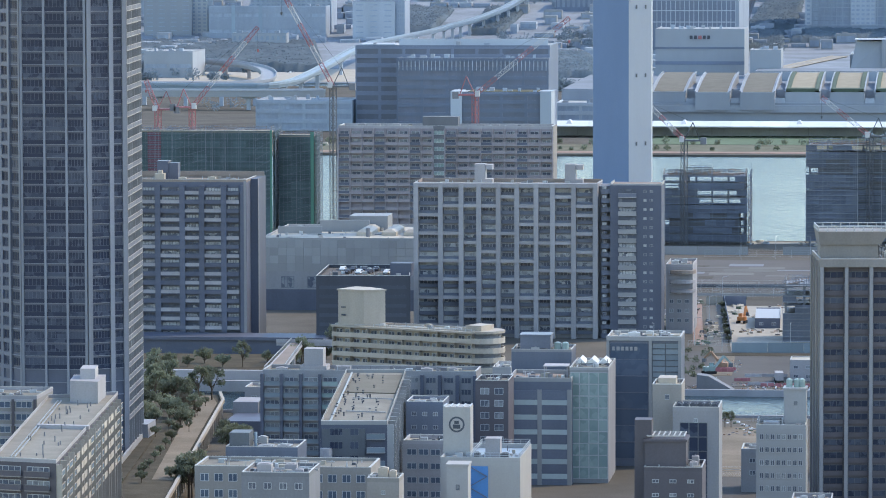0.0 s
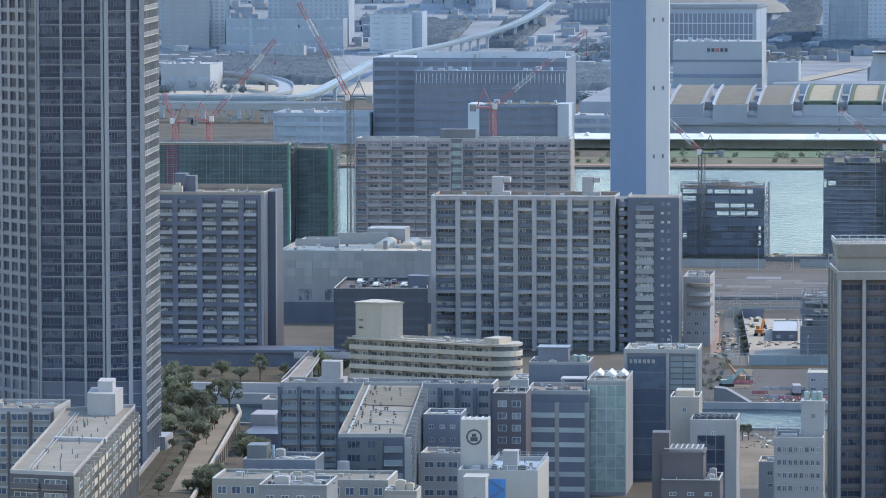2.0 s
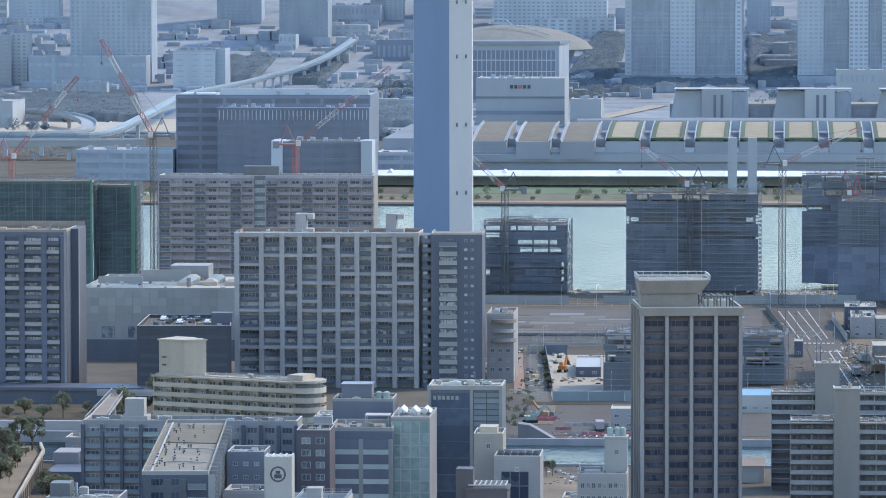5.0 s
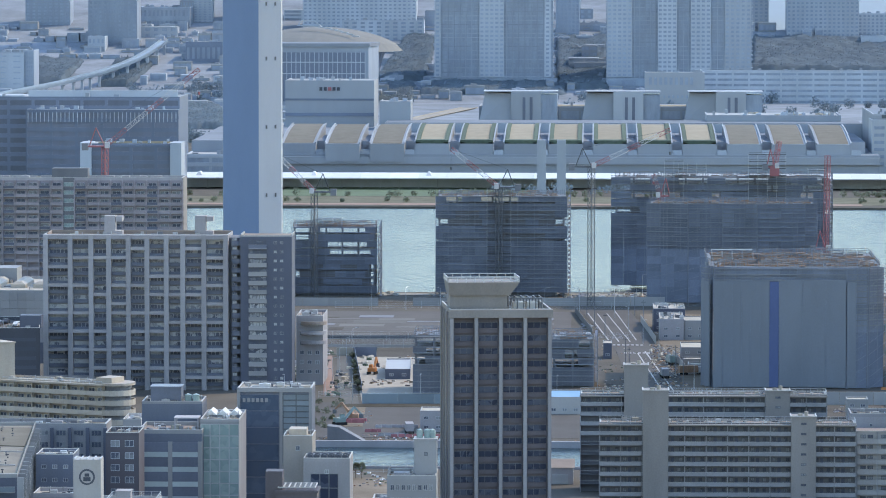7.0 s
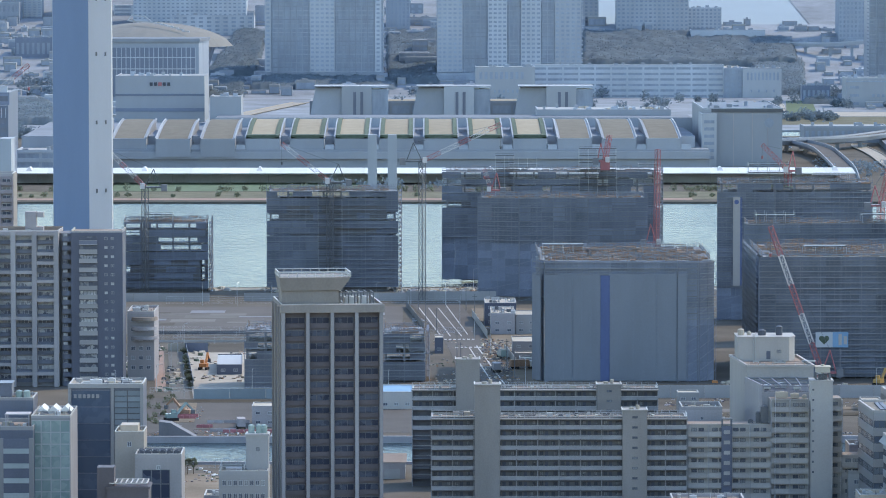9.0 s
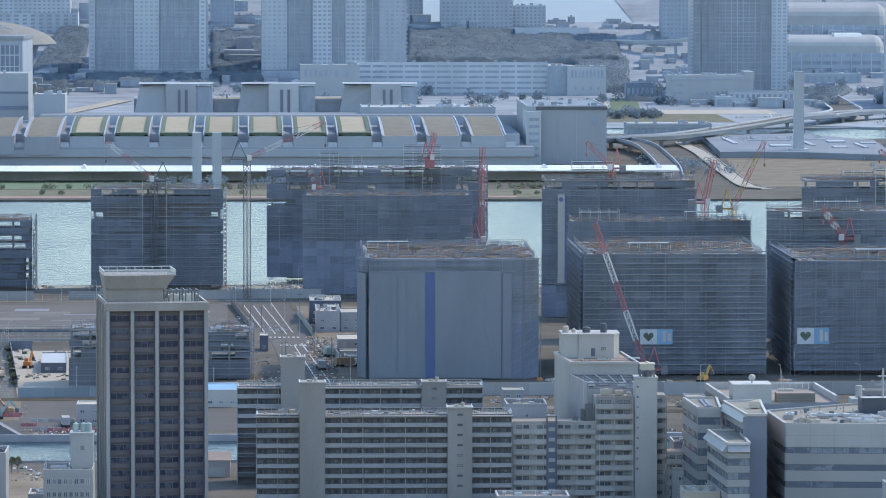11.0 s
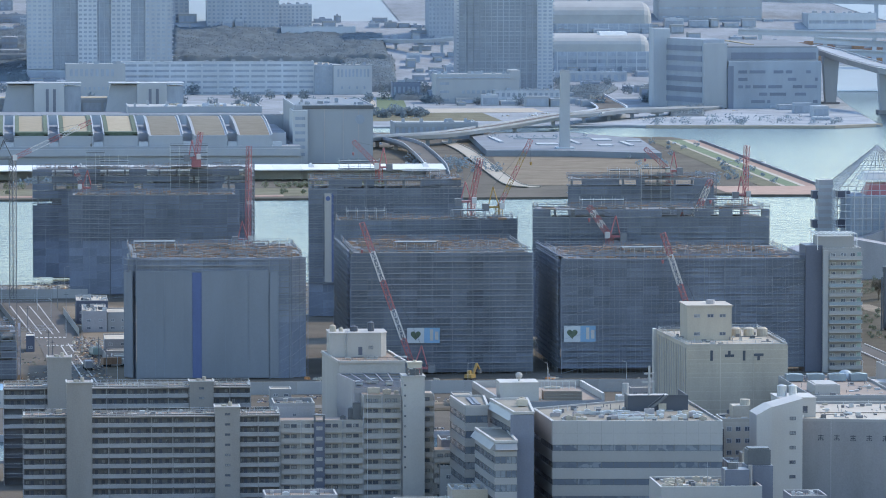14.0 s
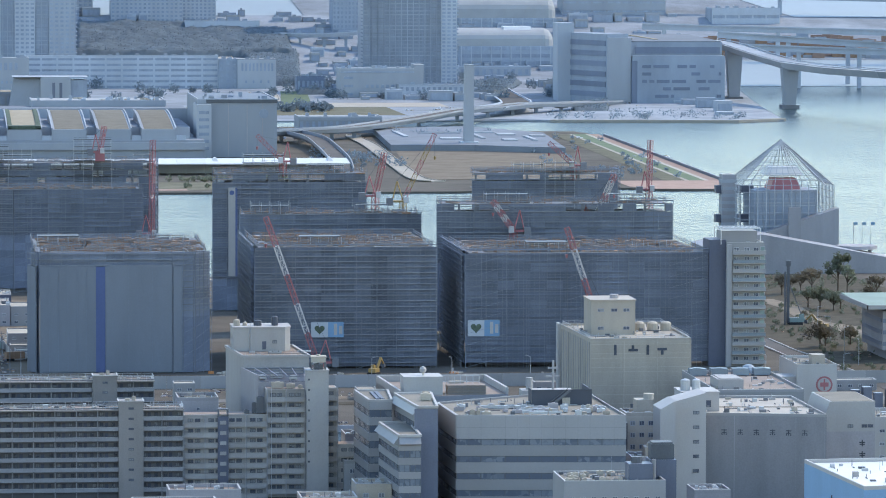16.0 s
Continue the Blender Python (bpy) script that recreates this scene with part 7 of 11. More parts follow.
def parking_deck():
    th = thing("parking_deck", pose(-193.5, 1492, 0), "dark multi-storey parking deck with cars on its roof", "building")
    walls(th, [(-15.4, 0), (15, 2.5), (9.5, 47), (-17.5, 45)], 0, 23.2, "deck_dark", "asphalt_old", 1.1, "deck_dark")
    for k in range(7):
        hang("deck_slot", Geo().box(1, 29.2, -0.08, 0, 0, 1.1).mesh("deck_slot", "ink"), th, edge((-15.4, 0), (15, 2.5), 2.0 + k * 3.0)[0])
    part("ramp_house", Geo().box(7, 14, 14, 20, 23.2, 27.4), "tile_dark", th)
    for i, (x, y, r, mat) in enumerate(((-11, 34, 84, "car_white"), (-7.5, 34, 84, "car_dark"), (-3.8, 34, 84, "car_dark"), (-8, 22, 78, "car_dark"), (-4, 22, 78, "car_white"), (-1.2, 24, 78, "car_dark"), (0.2, 33, 84, "car_dark"), (5.2, 22, 78, "car_white"), (7.5, 26, 70, "car_white"), (8.0, 31, 70, "car_white"))):
        car(-193.5 + x, 1492 + y, 23.26, r, mat, "white parked car on the parking deck" if mat == "car_white" else "dark parked car on the parking deck")


parking_deck()


# finished block at the right end of the site
def finished_block():
    th = thing("apartment_block", pose(276, 1560, 0), "finished white apartment block with long glass balconies", "building")
    x0, x1, h, fh = -3.6, 9.4, 41.5, 3.1
    walls(th, rect(x0, x1, 1.4, 16), 0, h, "white_panel", "roof_metal", 0.6, "white_panel")
    part("dark_recess", Geo().box(-9.4, x0, 3, 16, 0, h + 1.5), "tile_dark", th)
    part("end_pier", Geo().box(x0 - 0.2, x0 + 1.6, 0.2, 1.4, 0, h), "white_panel", th)
    for k in range(13):
        z = h - fh * (k + 1)
        hang("balcony", balcony_mesh(11.4, 1.05, 1.9, "rail" if k % 2 else "white_panel", "white"), th, pose(-1.8, 1.4, z))
        for x in (-1.2, 2.4, 5.6):
            hang("window", window_mesh(1.8, 1.9, "steel", "glass", 2), th, pose(x, 1.4, z + 0.2))
        hang("corner_glass", window_mesh(1.6, 2.3, "steel", "glass_teal", 1), th, pose(7.9, 1.38, z + 0.1))
    part("top_house", Geo().box(-5.0, 7.5, 5, 14, h, h + 4.4), "white_panel", th)
    g = Geo()
    for x in spread(-5.5, 8, 9):
        g.bar((x, 2, h + 5.4), (x, 15, h + 5.4), 0.12)
    for y in (2, 6, 10, 15):
        g.bar((-5.5, y, h + 5.4), (8, y, h + 5.4), 0.12)
    for x in (-5.5, 8):
        for y in (2, 15):
            g.bar((x, y, h), (x, y, h + 5.4), 0.1)
    part("roof_frame", g, "roof_metal", th)


finished_block()


# banners on the scaffolds
def banner(x, y, z0, z1, w):
    th = thing("banner", pose(x, y, z0), "white and blue banner with a dark green heart", "banner", "heart banners")
    h = z1 - z0
    cl = part("cloth", Geo().box(0, w * 0.52, -0.06, 0, 0, h), "cloth", th, "white cloth")
    part("blue_cloth", Geo().box(w * 0.52, w, -0.06, 0, 0, h), "sky_panel", th, "blue cloth")
    pts = []
    for i in range(28):
        t = 2 * math.pi * i / 28
        pts.append((16 * math.sin(t) ** 3 / 17, (13 * math.cos(t) - 5 * math.cos(2 * t) - 2 * math.cos(3 * t) - math.cos(4 * t)) / 17))
    s = h * 0.36
    g = Geo().add([(w * 0.26 + s * a, -0.1, h * 0.52 + s * b) for a, b in pts] + [(w * 0.26 + s * a, -0.06, h * 0.52 + s * b) for a, b in pts],
                  [tuple(range(27, -1, -1))] + [(i, (i + 1) % 28, 28 + (i + 1) % 28, 28 + i) for i in range(28)])
    part("heart", g, "hedge", cl, "dark green heart")
    part("white_mark", Geo().box(w * 0.70, w * 0.80, -0.1, -0.06, h * 0.15, h * 0.9).box(w * 0.86, w * 0.96, -0.1, -0.06, h * 0.2, h * 0.75), "white", th)


banner(131.0, 1563.65, 10.7, 15.8, 11.0)
banner(184.2, 1563.65, 10.7, 16.1, 10.8)
th = thing("banner", pose(118.7, 1799.9, 13.6), "tall white banner with a blue edge and round mark", "banner")
part("cloth", Geo().box(0, 2.7, -0.08, 0, 0, 34.4), "white", th)
part("blue_edge", Geo().box(2.7, 3.5, -0.08, 0, 0, 34.4), "net_blue", th, "blue edge")
part("round_mark", Geo().tube(0, 0, 0, 0.06, 0.9, n=20), "net_blue", th, "", pose(1.35, -0.08, 32.4, 90, 0, 0))


# ---------------------------------------------------------------- hoardings, huts and machines on the island
def hoarding(p0, p1, h, mat, label):
    m, L = edge(p0, p1)
    th = thing("hoarding", m, label, "fence", "site hoardings")
    n = max(1, round(L / 11.0))
    me = Geo().box(0.03, L / n - 0.03, -0.06, 0.06, 0, h).mesh("panel", mat)
    for i in range(n):
        hang("panel", me, th, pose(L * i / n, 0, 0))


hoarding((-150, 1896), (-88, 1896), 3.4, "white_panel", "pale site hoarding along the quay")
hoarding((-74, 1897), (-8, 1899), 3.4, "white_panel", "pale site hoarding along the quay")
hoarding((-8, 1900), (60, 1901), 3.8, "white_panel", "pale site hoarding along the quay")
hoarding((-74.8, 1497), (-40, 1498), 3.3, "rail", "pale blue-grey hoarding round a lot")
hoarding((-86, 1668), (-76.5, 1530), 3.4, "tile_blue", "dark hoarding along the lane")
hoarding((-86.3, 1666), (-78, 1666), 3.4, "tile_blue", "dark screen at the lane's end")
hoarding((22.8, 1722), (18.1, 1820), 2.8, "white_panel", "white fence beside the road")
hoarding((31.4, 1610), (28.1, 1668), 2.8, "white_panel", "white fence beside the road")
hoarding((-101, 1740), (-64, 1742), 1.3, "steel_dark", "low dark fence along the empty lot")
hoarding((-99, 1706), (-66, 1707), 0.8, "white", "low white barrier row beside the lot")
hoarding((-0.9, 1763), (-7.8, 1868), 2.4, "steel_dark", "grey fence beside the road")
hoarding((-92.5, 1668), (-86.4, 1668), 3.0, "roof_pale", "pale wall at the end of a lane")
hoarding((68, 1500), (330, 1500), 4.2, "white_panel", "white hoarding in front of the building site")


def hut(x, y, w, d, h, mat, label, rz=0, roof="roof_pale"):
    th = thing("site_hut", pose(x, y, 0, 0, 0, rz), label, "hut", "site huts")
    walls(th, rect(0, w, 0, d), 0, h, mat, roof, 0.25, mat)
    n = max(1, int(w / 3.2))
    for k in range(max(1, int(h / 2.8))):
        for i in range(n):
            hang("window", window_mesh(1.5, 1.0, "steel", "glass", 2), th, pose((i + 0.5) * w / n - 0.75, 0, 1.1 + k * 2.8))
    return th


hut(24.4, 1739, 9.0, 32, 7.6, "concrete", "pale two-storey site office with a ribbed roof")
hut(33.6, 1740, 8.0, 20, 7.0, "white_panel", "pale grey two-storey site office")
hut(22.5, 1776, 12, 24, 8.6, "tile_dark", "dark-walled site office with a pale roof")
hut(30.6, 1639, 8.6, 22, 5.8, "tile_grey", "grey two-storey site office")
hut(32.4, 1604, 6, 10, 3.0, "white_panel", "pale steel site container")
hut(3.2, 1660, 3.0, 12, 5.4, "tile_dark", "dark two-storey cabin beside the road")
hut(62, 1700, 8, 12, 3.2, "white_panel", "pale grey steel site container")
hut(-18, 1465, 13.9, 24, 5.2, "white", "white shed with a bright blue roof", 0, "sky_panel")
hut(-71, 1580, 8.5, 40, 3.2, "tile_dark", "dark shed with a pale blue sheet roof", 2, "far_white_bright")
hut(-52.8, 1411, 11, 12, 6.2, "concrete", "plain grey shed in the yard")
for x, y, w, d, h in ((-58.7, 1533, 20, 24, 18.6), (-16.2, 1555, 14, 24, 16.0)):
    frame_block("scaffolded_house", x + 9, y, 0, rect(-w / 2, w / 2, 0, d), h, "small house inside pale scaffolding", skin="tile_blue", open_top=3, sides=(0, 1), seed=int(y), clutter=50)
    solo("roof_sheeting", Geo().box(x + 10 - w / 2, x + 8 + w / 4, y + 4, y + 12, h + 0.2, h + 0.5).box(x + 8 - w / 4, x + 8 + w / 2, y + 13, y + 21, h + 0.3, h + 0.7), ["far_white_bright"], "pale blue-white sheets on a scaffolded house", "sheet")


def digger(x, y, rz, mat, label):
    th = thing("excavator", pose(x, y, 0.1, 0, 0, rz), label, "machine", "site machines")
    for s in (-1.2, 1.2):
        part("track", Geo().box(-2.0, 2.0, s - 0.35, s + 0.35, 0, 0.9), "tyre", th)
    part("cab", Geo().box(-1.7, 1.6, -1.3, 1.3, 0.95, 2.2).box(0.3, 1.6, 0.1, 1.3, 2.2, 3.3), mat, th)
    bo = part("boom", Geo().bar((1.4, -0.4, 1.8), (4.6, -0.4, 5.4), 0.35).bar((4.6, -0.4, 5.4), (6.8, -0.4, 3.2), 0.25), mat, th)
    part("bucket", Geo().box(6.2, 7.4, -0.9, 0.1, 2.0, 3.2), "steel_dark", bo)


digger(-76.3, 1598, 80, "orange", "orange excavator in the lot")
digger(-74.4, 1443, 160, "rust", "red excavator on the quay yard")
digger(-78.3, 1430, 20, "glass_teal", "teal excavator on the quay yard")
digger(52, 1640, 140, "yellow", "yellow excavator among rubble")
digger(150, 1540, 60, "yellow", "yellow crane carrier in front of the site")
digger(333, 1700, 150, "yellow", "yellow excavator on bare earth")


def truck(x, y, rz, cab, box_mat, label):
    th = thing("lorry", pose(x, y, 0.12, 0, 0, rz), label, "lorry", "parked lorries")
    part("cab", Geo().prism([(2.6, -1.15), (4.4, -1.15), (4.4, 1.15), (2.6, 1.15)], 0.5, 2.7, 0, [(2.6, -1.1), (4.1, -1.1), (4.1, 1.1), (2.6, 1.1)]), cab, th)
    part("load_box", Geo().box(-4.2, 2.4, -1.2, 1.2, 0.9, 3.2), box_mat, th)
    wm = kept.setdefault("lorry_wheel", Geo().tube(0, 0, -0.15, 0.15, 0.48, n=10).mesh("wheel", "tyre"))
    for wx in (-3, -1.8, 3.3):
        for wy in (-1.1, 1.1):
            hang("wheel", wm, th, pose(wx, wy, 0.48, 90, 0, 0))


rnd = random.Random(77)
for x, y, r, a, b, lab in ((-56, 1408, 95, "crane_white", "concrete", "grey lorry on the quay"), (2, 1440, 3, "red", "red", "red fire lorry in the yard"),
                           (27, 1640, 100, "glass_teal", "glass_teal", "teal lorry beside the road")):
    truck(x, y, r, a, b, lab)

# heaps of rubble and site clutter
def clutter(name, x0, x1, y0, y1, n, seed, mats, label, big=2.2):
    rnd = random.Random(seed)
    g = Geo()
    heaps = [(rnd.uniform(x0, x1), rnd.uniform(y0, y1), rnd.uniform(0, 3.14)) for _ in range(max(4, n // 9))]
    for _ in range(n):
        hx, hy, a = rnd.choice(heaps)
        x, y, a = min(x1, max(x0, hx + rnd.gauss(0, 2.2))), min(y1, max(y0, hy + rnd.gauss(0, 5.0))), a + rnd.choice((0, 0, 1.57, rnd.uniform(0, 3)))
        w, d, h = rnd.uniform(0.2, big * 0.6), rnd.uniform(0.2, big * 0.5), rnd.uniform(0.15, big * 0.45)
        c, s = math.cos(a), math.sin(a)
        pts = [(x + c * p - s * q, y + s * p + c * q) for p, q in ((-w, -d), (w, -d), (w, d), (-w, d))]
        g.prism(pts, 0.0, h, rnd.randrange(len(mats)), [(x + (px - x) * 0.8, y + (py - y) * 0.8) for px, py in pts])
    return solo(name, g, mats, label, "clutter", kind="stuff")


clutter("site_clutter", 20.5, 31, 1560, 1715, 420, 1, ["plank", "rust", "dirt", "concrete_dark", "tile_brown"], "rubble, planks and pipes of a building site", 1.1)
clutter("site_clutter", -88, -80, 1500, 1700, 120, 2, ["hedge", "plank", "roof_pale", "steel_dark"], "planting and clutter beside the lane")
clutter("site_clutter", -105, -94, 1480, 1700, 110, 3, ["plank", "roof_brown", "hedge", "concrete"], "stacks and small sheds beside the lane", 2.0)
clutter("site_clutter", -78, -44, 1556, 1680, 150, 4, ["roof_pale", "plank", "tile_brown", "dirt", "rust"], "pale panels and machines in the lot", 1.5)
clutter("site_clutter", -84, 10, 1386, 1402, 110, 5, ["rust", "concrete_dark", "steel_dark", "tile_brown", "red"], "barriers and gear along the canal edge", 0.6)
clutter("site_clutter", -100, 60, 1942, 1962, 120, 6, ["plank", "roof_pale", "steel", "concrete"], "site gear along the quay", 2.6)
clutter("site_clutter", 90, 300, 1512, 1556, 200, 7, ["plank", "steel_dark", "concrete", "roof_pale", "orange"], "site gear in front of the blocks", 2.4)
clutter("site_clutter", 312, 380, 1590, 1940, 160, 8, ["scrub", "rust", "tile_brown", "hedge"], "rubble on bare earth", 1.2)
clutter("site_clutter", -60, 20, 1745, 1870, 60, 9, ["concrete", "steel"], "scattered gear on the lot", 1.0)

# canal edge things
th = thing("quay_wall", pose(0, 0, 0), "pale concrete canal wall with fenders", "wall", kind="structure")
part("coping", Geo().box(-260, 420, 1376.8, 1378, -2.4, 1.0), "concrete", th)
part("coping", Geo().box(-260, 420, 1312, 1313, -2.4, 0.8), "concrete", th)
sheet("yard", rect(-72, -46, 1180, 1290), 0.1, "dirt", "pale yard beside the canal", "pavement")
sheet("street", rect(-75, -35, 980, 1180), 0.08, "asphalt_old", "street between houses", "road")


# barriers, gear and patches on the quay yard
sheet("dirt_patch", [(-79, 1484), (-73, 1484), (-71, 1425), (-77, 1425)], 0.16, "dirt", "bare earth strip on the quay yard", "ground")
sheet("dirt_patch", [(-73, 1478), (-62, 1480), (-58, 1404), (-70, 1404)], 0.15, "asphalt_old", "grey worn concrete strip on the quay yard", "ground")
sheet("grass_strip", rect(-80, -40, 1486, 1494), 0.17, "scrub", "dark weeds along the hoarding", "grass")
barrier = Geo().prism([(-0.95, -0.25), (0.95, -0.25), (0.95, 0.25), (-0.95, 0.25)], 0, 0.95, 0, [(-0.9, -0.09), (0.9, -0.09), (0.9, 0.09), (-0.9, 0.09)])
bar_mesh = {m: barrier.mesh("traffic_barrier", m) for m in ("red", "concrete")}
for n, (x0, y0, cnt, step, mat) in enumerate(((-76.2, 1440, 6, 0.95, "red"), (-75.8, 1436, 5, 0.95, "red"), (-68.6, 1409, 4, 1.0, "red"), (-60, 1395, 9, 2.2, "red"), (-66, 1422, 8, 1.6, "concrete"), (-64, 1398, 5, 1.5, "concrete"))):
    for q in range(cnt):
        ob = new("traffic_barrier", bar_mesh[mat])
        ob.matrix_world = pose(x0 + q * step, y0 + (q % 2) * 0.7, 0.14, 0, 0, (q * 37) % 23 - 11)
        tagged(ob, "red plastic road barrier on the quay yard" if mat == "red" else "pale concrete road barrier on the quay yard", "barrier", "road barriers")
clutter("site_clutter", -66, -46, 1388, 1404, 90, 31, ["steel_dark", "concrete", "rust", "car_white"], "small vans, stacks and gear along the canal wall", 0.8)
clutter("site_clutter", -79, -70, 1404, 1470, 70, 32, ["steel_dark", "glass_teal", "rust", "concrete_dark"], "drums, pipes and gear on the quay yard", 0.8)
clutter("site_clutter", -71, -48, 1270, 1306, 90, 33, ["concrete_dark", "car_white", "rust", "tile_brown", "hedge"], "stacks and garden walls beside the canal", 0.9)
clutter("parked_row", -71, -66, 1190, 1250, 26, 34, ["car_dark", "car_white", "steel_dark"], "motorcycles and boxes along a wall", 0.7)
solo("yard_wall", Geo().box(-72, -71.6, 1180, 1300, 0, 2.6).box(-46.4, -46, 1180, 1300, 0, 2.2), ["concrete"], "pale low yard walls beside the canal", "wall", kind="structure")
solo("quay_ramp", Geo().add([(-79.5, 1384, 0), (-68.5, 1384, 0), (-79.5, 1390, 0), (-68.5, 1390, 0), (-79.5, 1384, 4.6), (-76, 1384, 4.2), (-79.5, 1390, 4.6), (-76, 1390, 4.2)], [(0, 1, 5, 4), (2, 6, 7, 3), (4, 5, 7, 6), (1, 3, 7, 5), (0, 4, 6, 2)]), ["concrete_dark"], "sloping grey quay ramp wall", "wall", kind="structure")


# drilling rig among the scrub
def drill_rig():
    th = thing("drilling_rig", pose(326.6, 1722, 0.1), "dark drilling rig with an upright mast on bare earth", "machine")
    for e in (-1.6, 1.6):
        part("track", Geo().box(-2.6, 2.6, e - 0.4, e + 0.4, 0, 1.0), "tyre", th)
    part("base", Geo().box(-2.4, 3.4, -1.6, 1.6, 1.0, 2.6).box(1.4, 3.2, -1.4, 0.2, 2.6, 4.0), "glass_teal", th, "teal machine base")
    part("mast", Geo().box(-3.3, -2.3, -0.5, 0.5, 0.6, 23).box(-3.6, -2.0, -0.8, 0.8, 22, 24), "steel_dark", th)
    part("stay", Geo().bar((2.8, 0, 2.6), (-2.6, 0, 16), 0.14), "steel_dark", th)
    part("auger", Geo().tube(-3.9, 0, 0, 20, 0.35, n=8), "steel_dark", th)


drill_rig()


# small ship in the canal
def ship():
    th = thing("ship", pose(183, 1345, -2, 0, 0, 0), "white ship with a mast in the canal", "ship")
    part("hull", Geo().prism([(-18, -3.5), (12, -3.5), (20, 0), (12, 3.5), (-18, 3.5)], 0, 4.5, 0, [(-18, -4), (13, -4), (23, 0), (13, 4), (-18, 4)]), "ink", th)
    part("bridge_house", Geo().box(-8, 5, -3, 3, 4.5, 14).box(-9, 6, -3.5, 3.5, 14, 16.5), "white", th)
    part("funnel", Geo().tube(-6.5, 0, 16.5, 20, 1.0), "white", th)
    part("mast", Geo().tube(0.5, 0, 16.5, 25, 0.35).box(-1.6, 2.6, -0.3, 0.3, 20, 20.5).box(-1.0, 2.0, -0.3, 0.3, 22.5, 23), "white", th)


ship()


# terraced garden and covered walk, left
def terrace():
    th = thing("terrace", pose(-206.6, 1200, 0), "planted terrace with pale walks and walls", "terrace", kind="structure")
    part("deck", Geo().prism([(-31, 116), (-5.5, 113), (-1.6, 94), (15, -78), (21, -140), (-10, -140), (-20, 0)], 0, 5.0), "scrub", th)
    part("walk", Geo().prism([(-27, 112), (-7, 110), (-2.6, 92), (13.8, -78), (8.6, -78), (-8.4, 84), (-12, 92), (-27, 92)], 5.0, 5.06), "dirt", th, "pale beige terrace walk")
    part("parapet", Geo().prism([(-5.5, 113), (-4.7, 113), (-0.8, 94), (15.8, -78), (21.8, -140), (21, -140), (15, -78), (-1.6, 94)], 5.0, 6.0), "cream", th)
    bm_ = Geo().box(0, 0.5, -0.5, 0, 0, 5.0).mesh("wall_pier", "cream")
    for k in range(24):
        hang("wall_pier", bm_, th, pose(-1.2 + k * 0.74, 90 - k * 7.7, 0))
    part("low_wall", Geo().prism([(-9.2, 6), (-8.6, 6), (-0.4, -96), (-1.0, -96)], 5.0, 6.4), "white_panel", th)
    part("low_wall", Geo().prism([(-15.5, -10), (-15.0, -10), (-9, -96), (-9.5, -96)], 5.0, 6.0), "white_panel", th)
    part("hut", Geo().box(-12.5, -7.5, 8, 20, 5.0, 8.6), "tile_grey", th)
    part("planting_bed", Geo().prism([(-8, 5), (-5.5, 5), (3.5, -96), (0.2, -96)], 5.0, 5.4), "scrub", th)
    part("hut", Geo().box(7, 14, 60, 72, 0, 9.0), "concrete", th)
    part("dark_base", Geo().box(8, 40, 40, 60, 0, 6.0), "tile_dark", th)
    part("pale_hall", Geo().box(14, 30, 62, 80, 0, 8.6).box(14, 30, 62, 80, 8.6, 9.2), "paving", th)


terrace()
th = thing("street_wall", pose(-250, 1430, 0), "planted strip darkened for shadow, with a long low wall", "wall", kind="structure")
part("low_wall", Geo().box(-40, 60, -40, -38, 0, 4.0), "concrete", th)
part("low_wall", Geo().box(-40, 48, -60, -58, 0, 3.0), "concrete", th)
# Strip and low podium, dark partly to stand in for the shadow there.
part("hedge_strip", Geo().box(-40, 44, -36, 40, 0, 0.9), "scrub", th)
part("podium", Geo().box(-36, 46, 44, 68, 0, 5.0).box(-36, 46, 43, 44, 5.0, 6.0), "tile_dark", th)

th = thing("footbridge", pose(-205, 1405, 0), "red-paved footbridge with pale railings", "bridge")
part("deck", Geo().prism([(-1.5, -42), (4.2, -42), (-2.0, 45), (-6.0, 45)], 6.2, 7.0), "concrete", th)
part("paving", Geo().prism([(-0.9, -42), (3.6, -42), (-2.6, 45), (-5.4, 45)], 7.0, 7.06), "roof_brown", th, "red paving")
g = Geo()
for a, b in (((-1.5, -42), (-6.0, 45)), ((4.2, -42), (-2.0, 45))):
    g.bar((*a, 8.1), (*b, 8.1), 0.1)
    for s in spread(0, 1, 24):
        g.bar((a[0] + (b[0] - a[0]) * s, a[1] + (b[1] - a[1]) * s, 7.0), (a[0] + (b[0] - a[0]) * s, a[1] + (b[1] - a[1]) * s, 8.1), 0.06)
part("railing", g, "white_panel", th)
part("cross_deck", Geo().box(-10, 10, 40, 46, 6.2, 7.0).box(-10, 10, 39.8, 40.1, 7.0, 8.2), "concrete", th)
pm = Geo().tube(0, 0, 0, 6.2, 0.6).mesh("pillar", "concrete")
for y in (-34, -5, 24, 42):
    hang("pillar", pm, th, pose(1.0 - (y + 42) * 0.05, y, 0))


# old house beside the long block, and quayside sheds
th = office_block("old_house", -95.5, 1560, 9.0, 26, 22.4, "concrete", "roof_brown", "old grey house with rounded brown balconies", 6, 3, 3.2, (1.4, 1.3))
for k in range(3):
    part("round_balcony", Geo().tube(1.0, 2.0, 20.2 - k * 3.2, 21.3 - k * 3.2, 4.6, n=20), "roof_brown" if k == 0 else "concrete", th)
roof_units(th, [(-2, 10, 22.5, 2.4, 2, 1.2), (1, 14, 22.5, 1.6, 2, 1.6)], "steel")


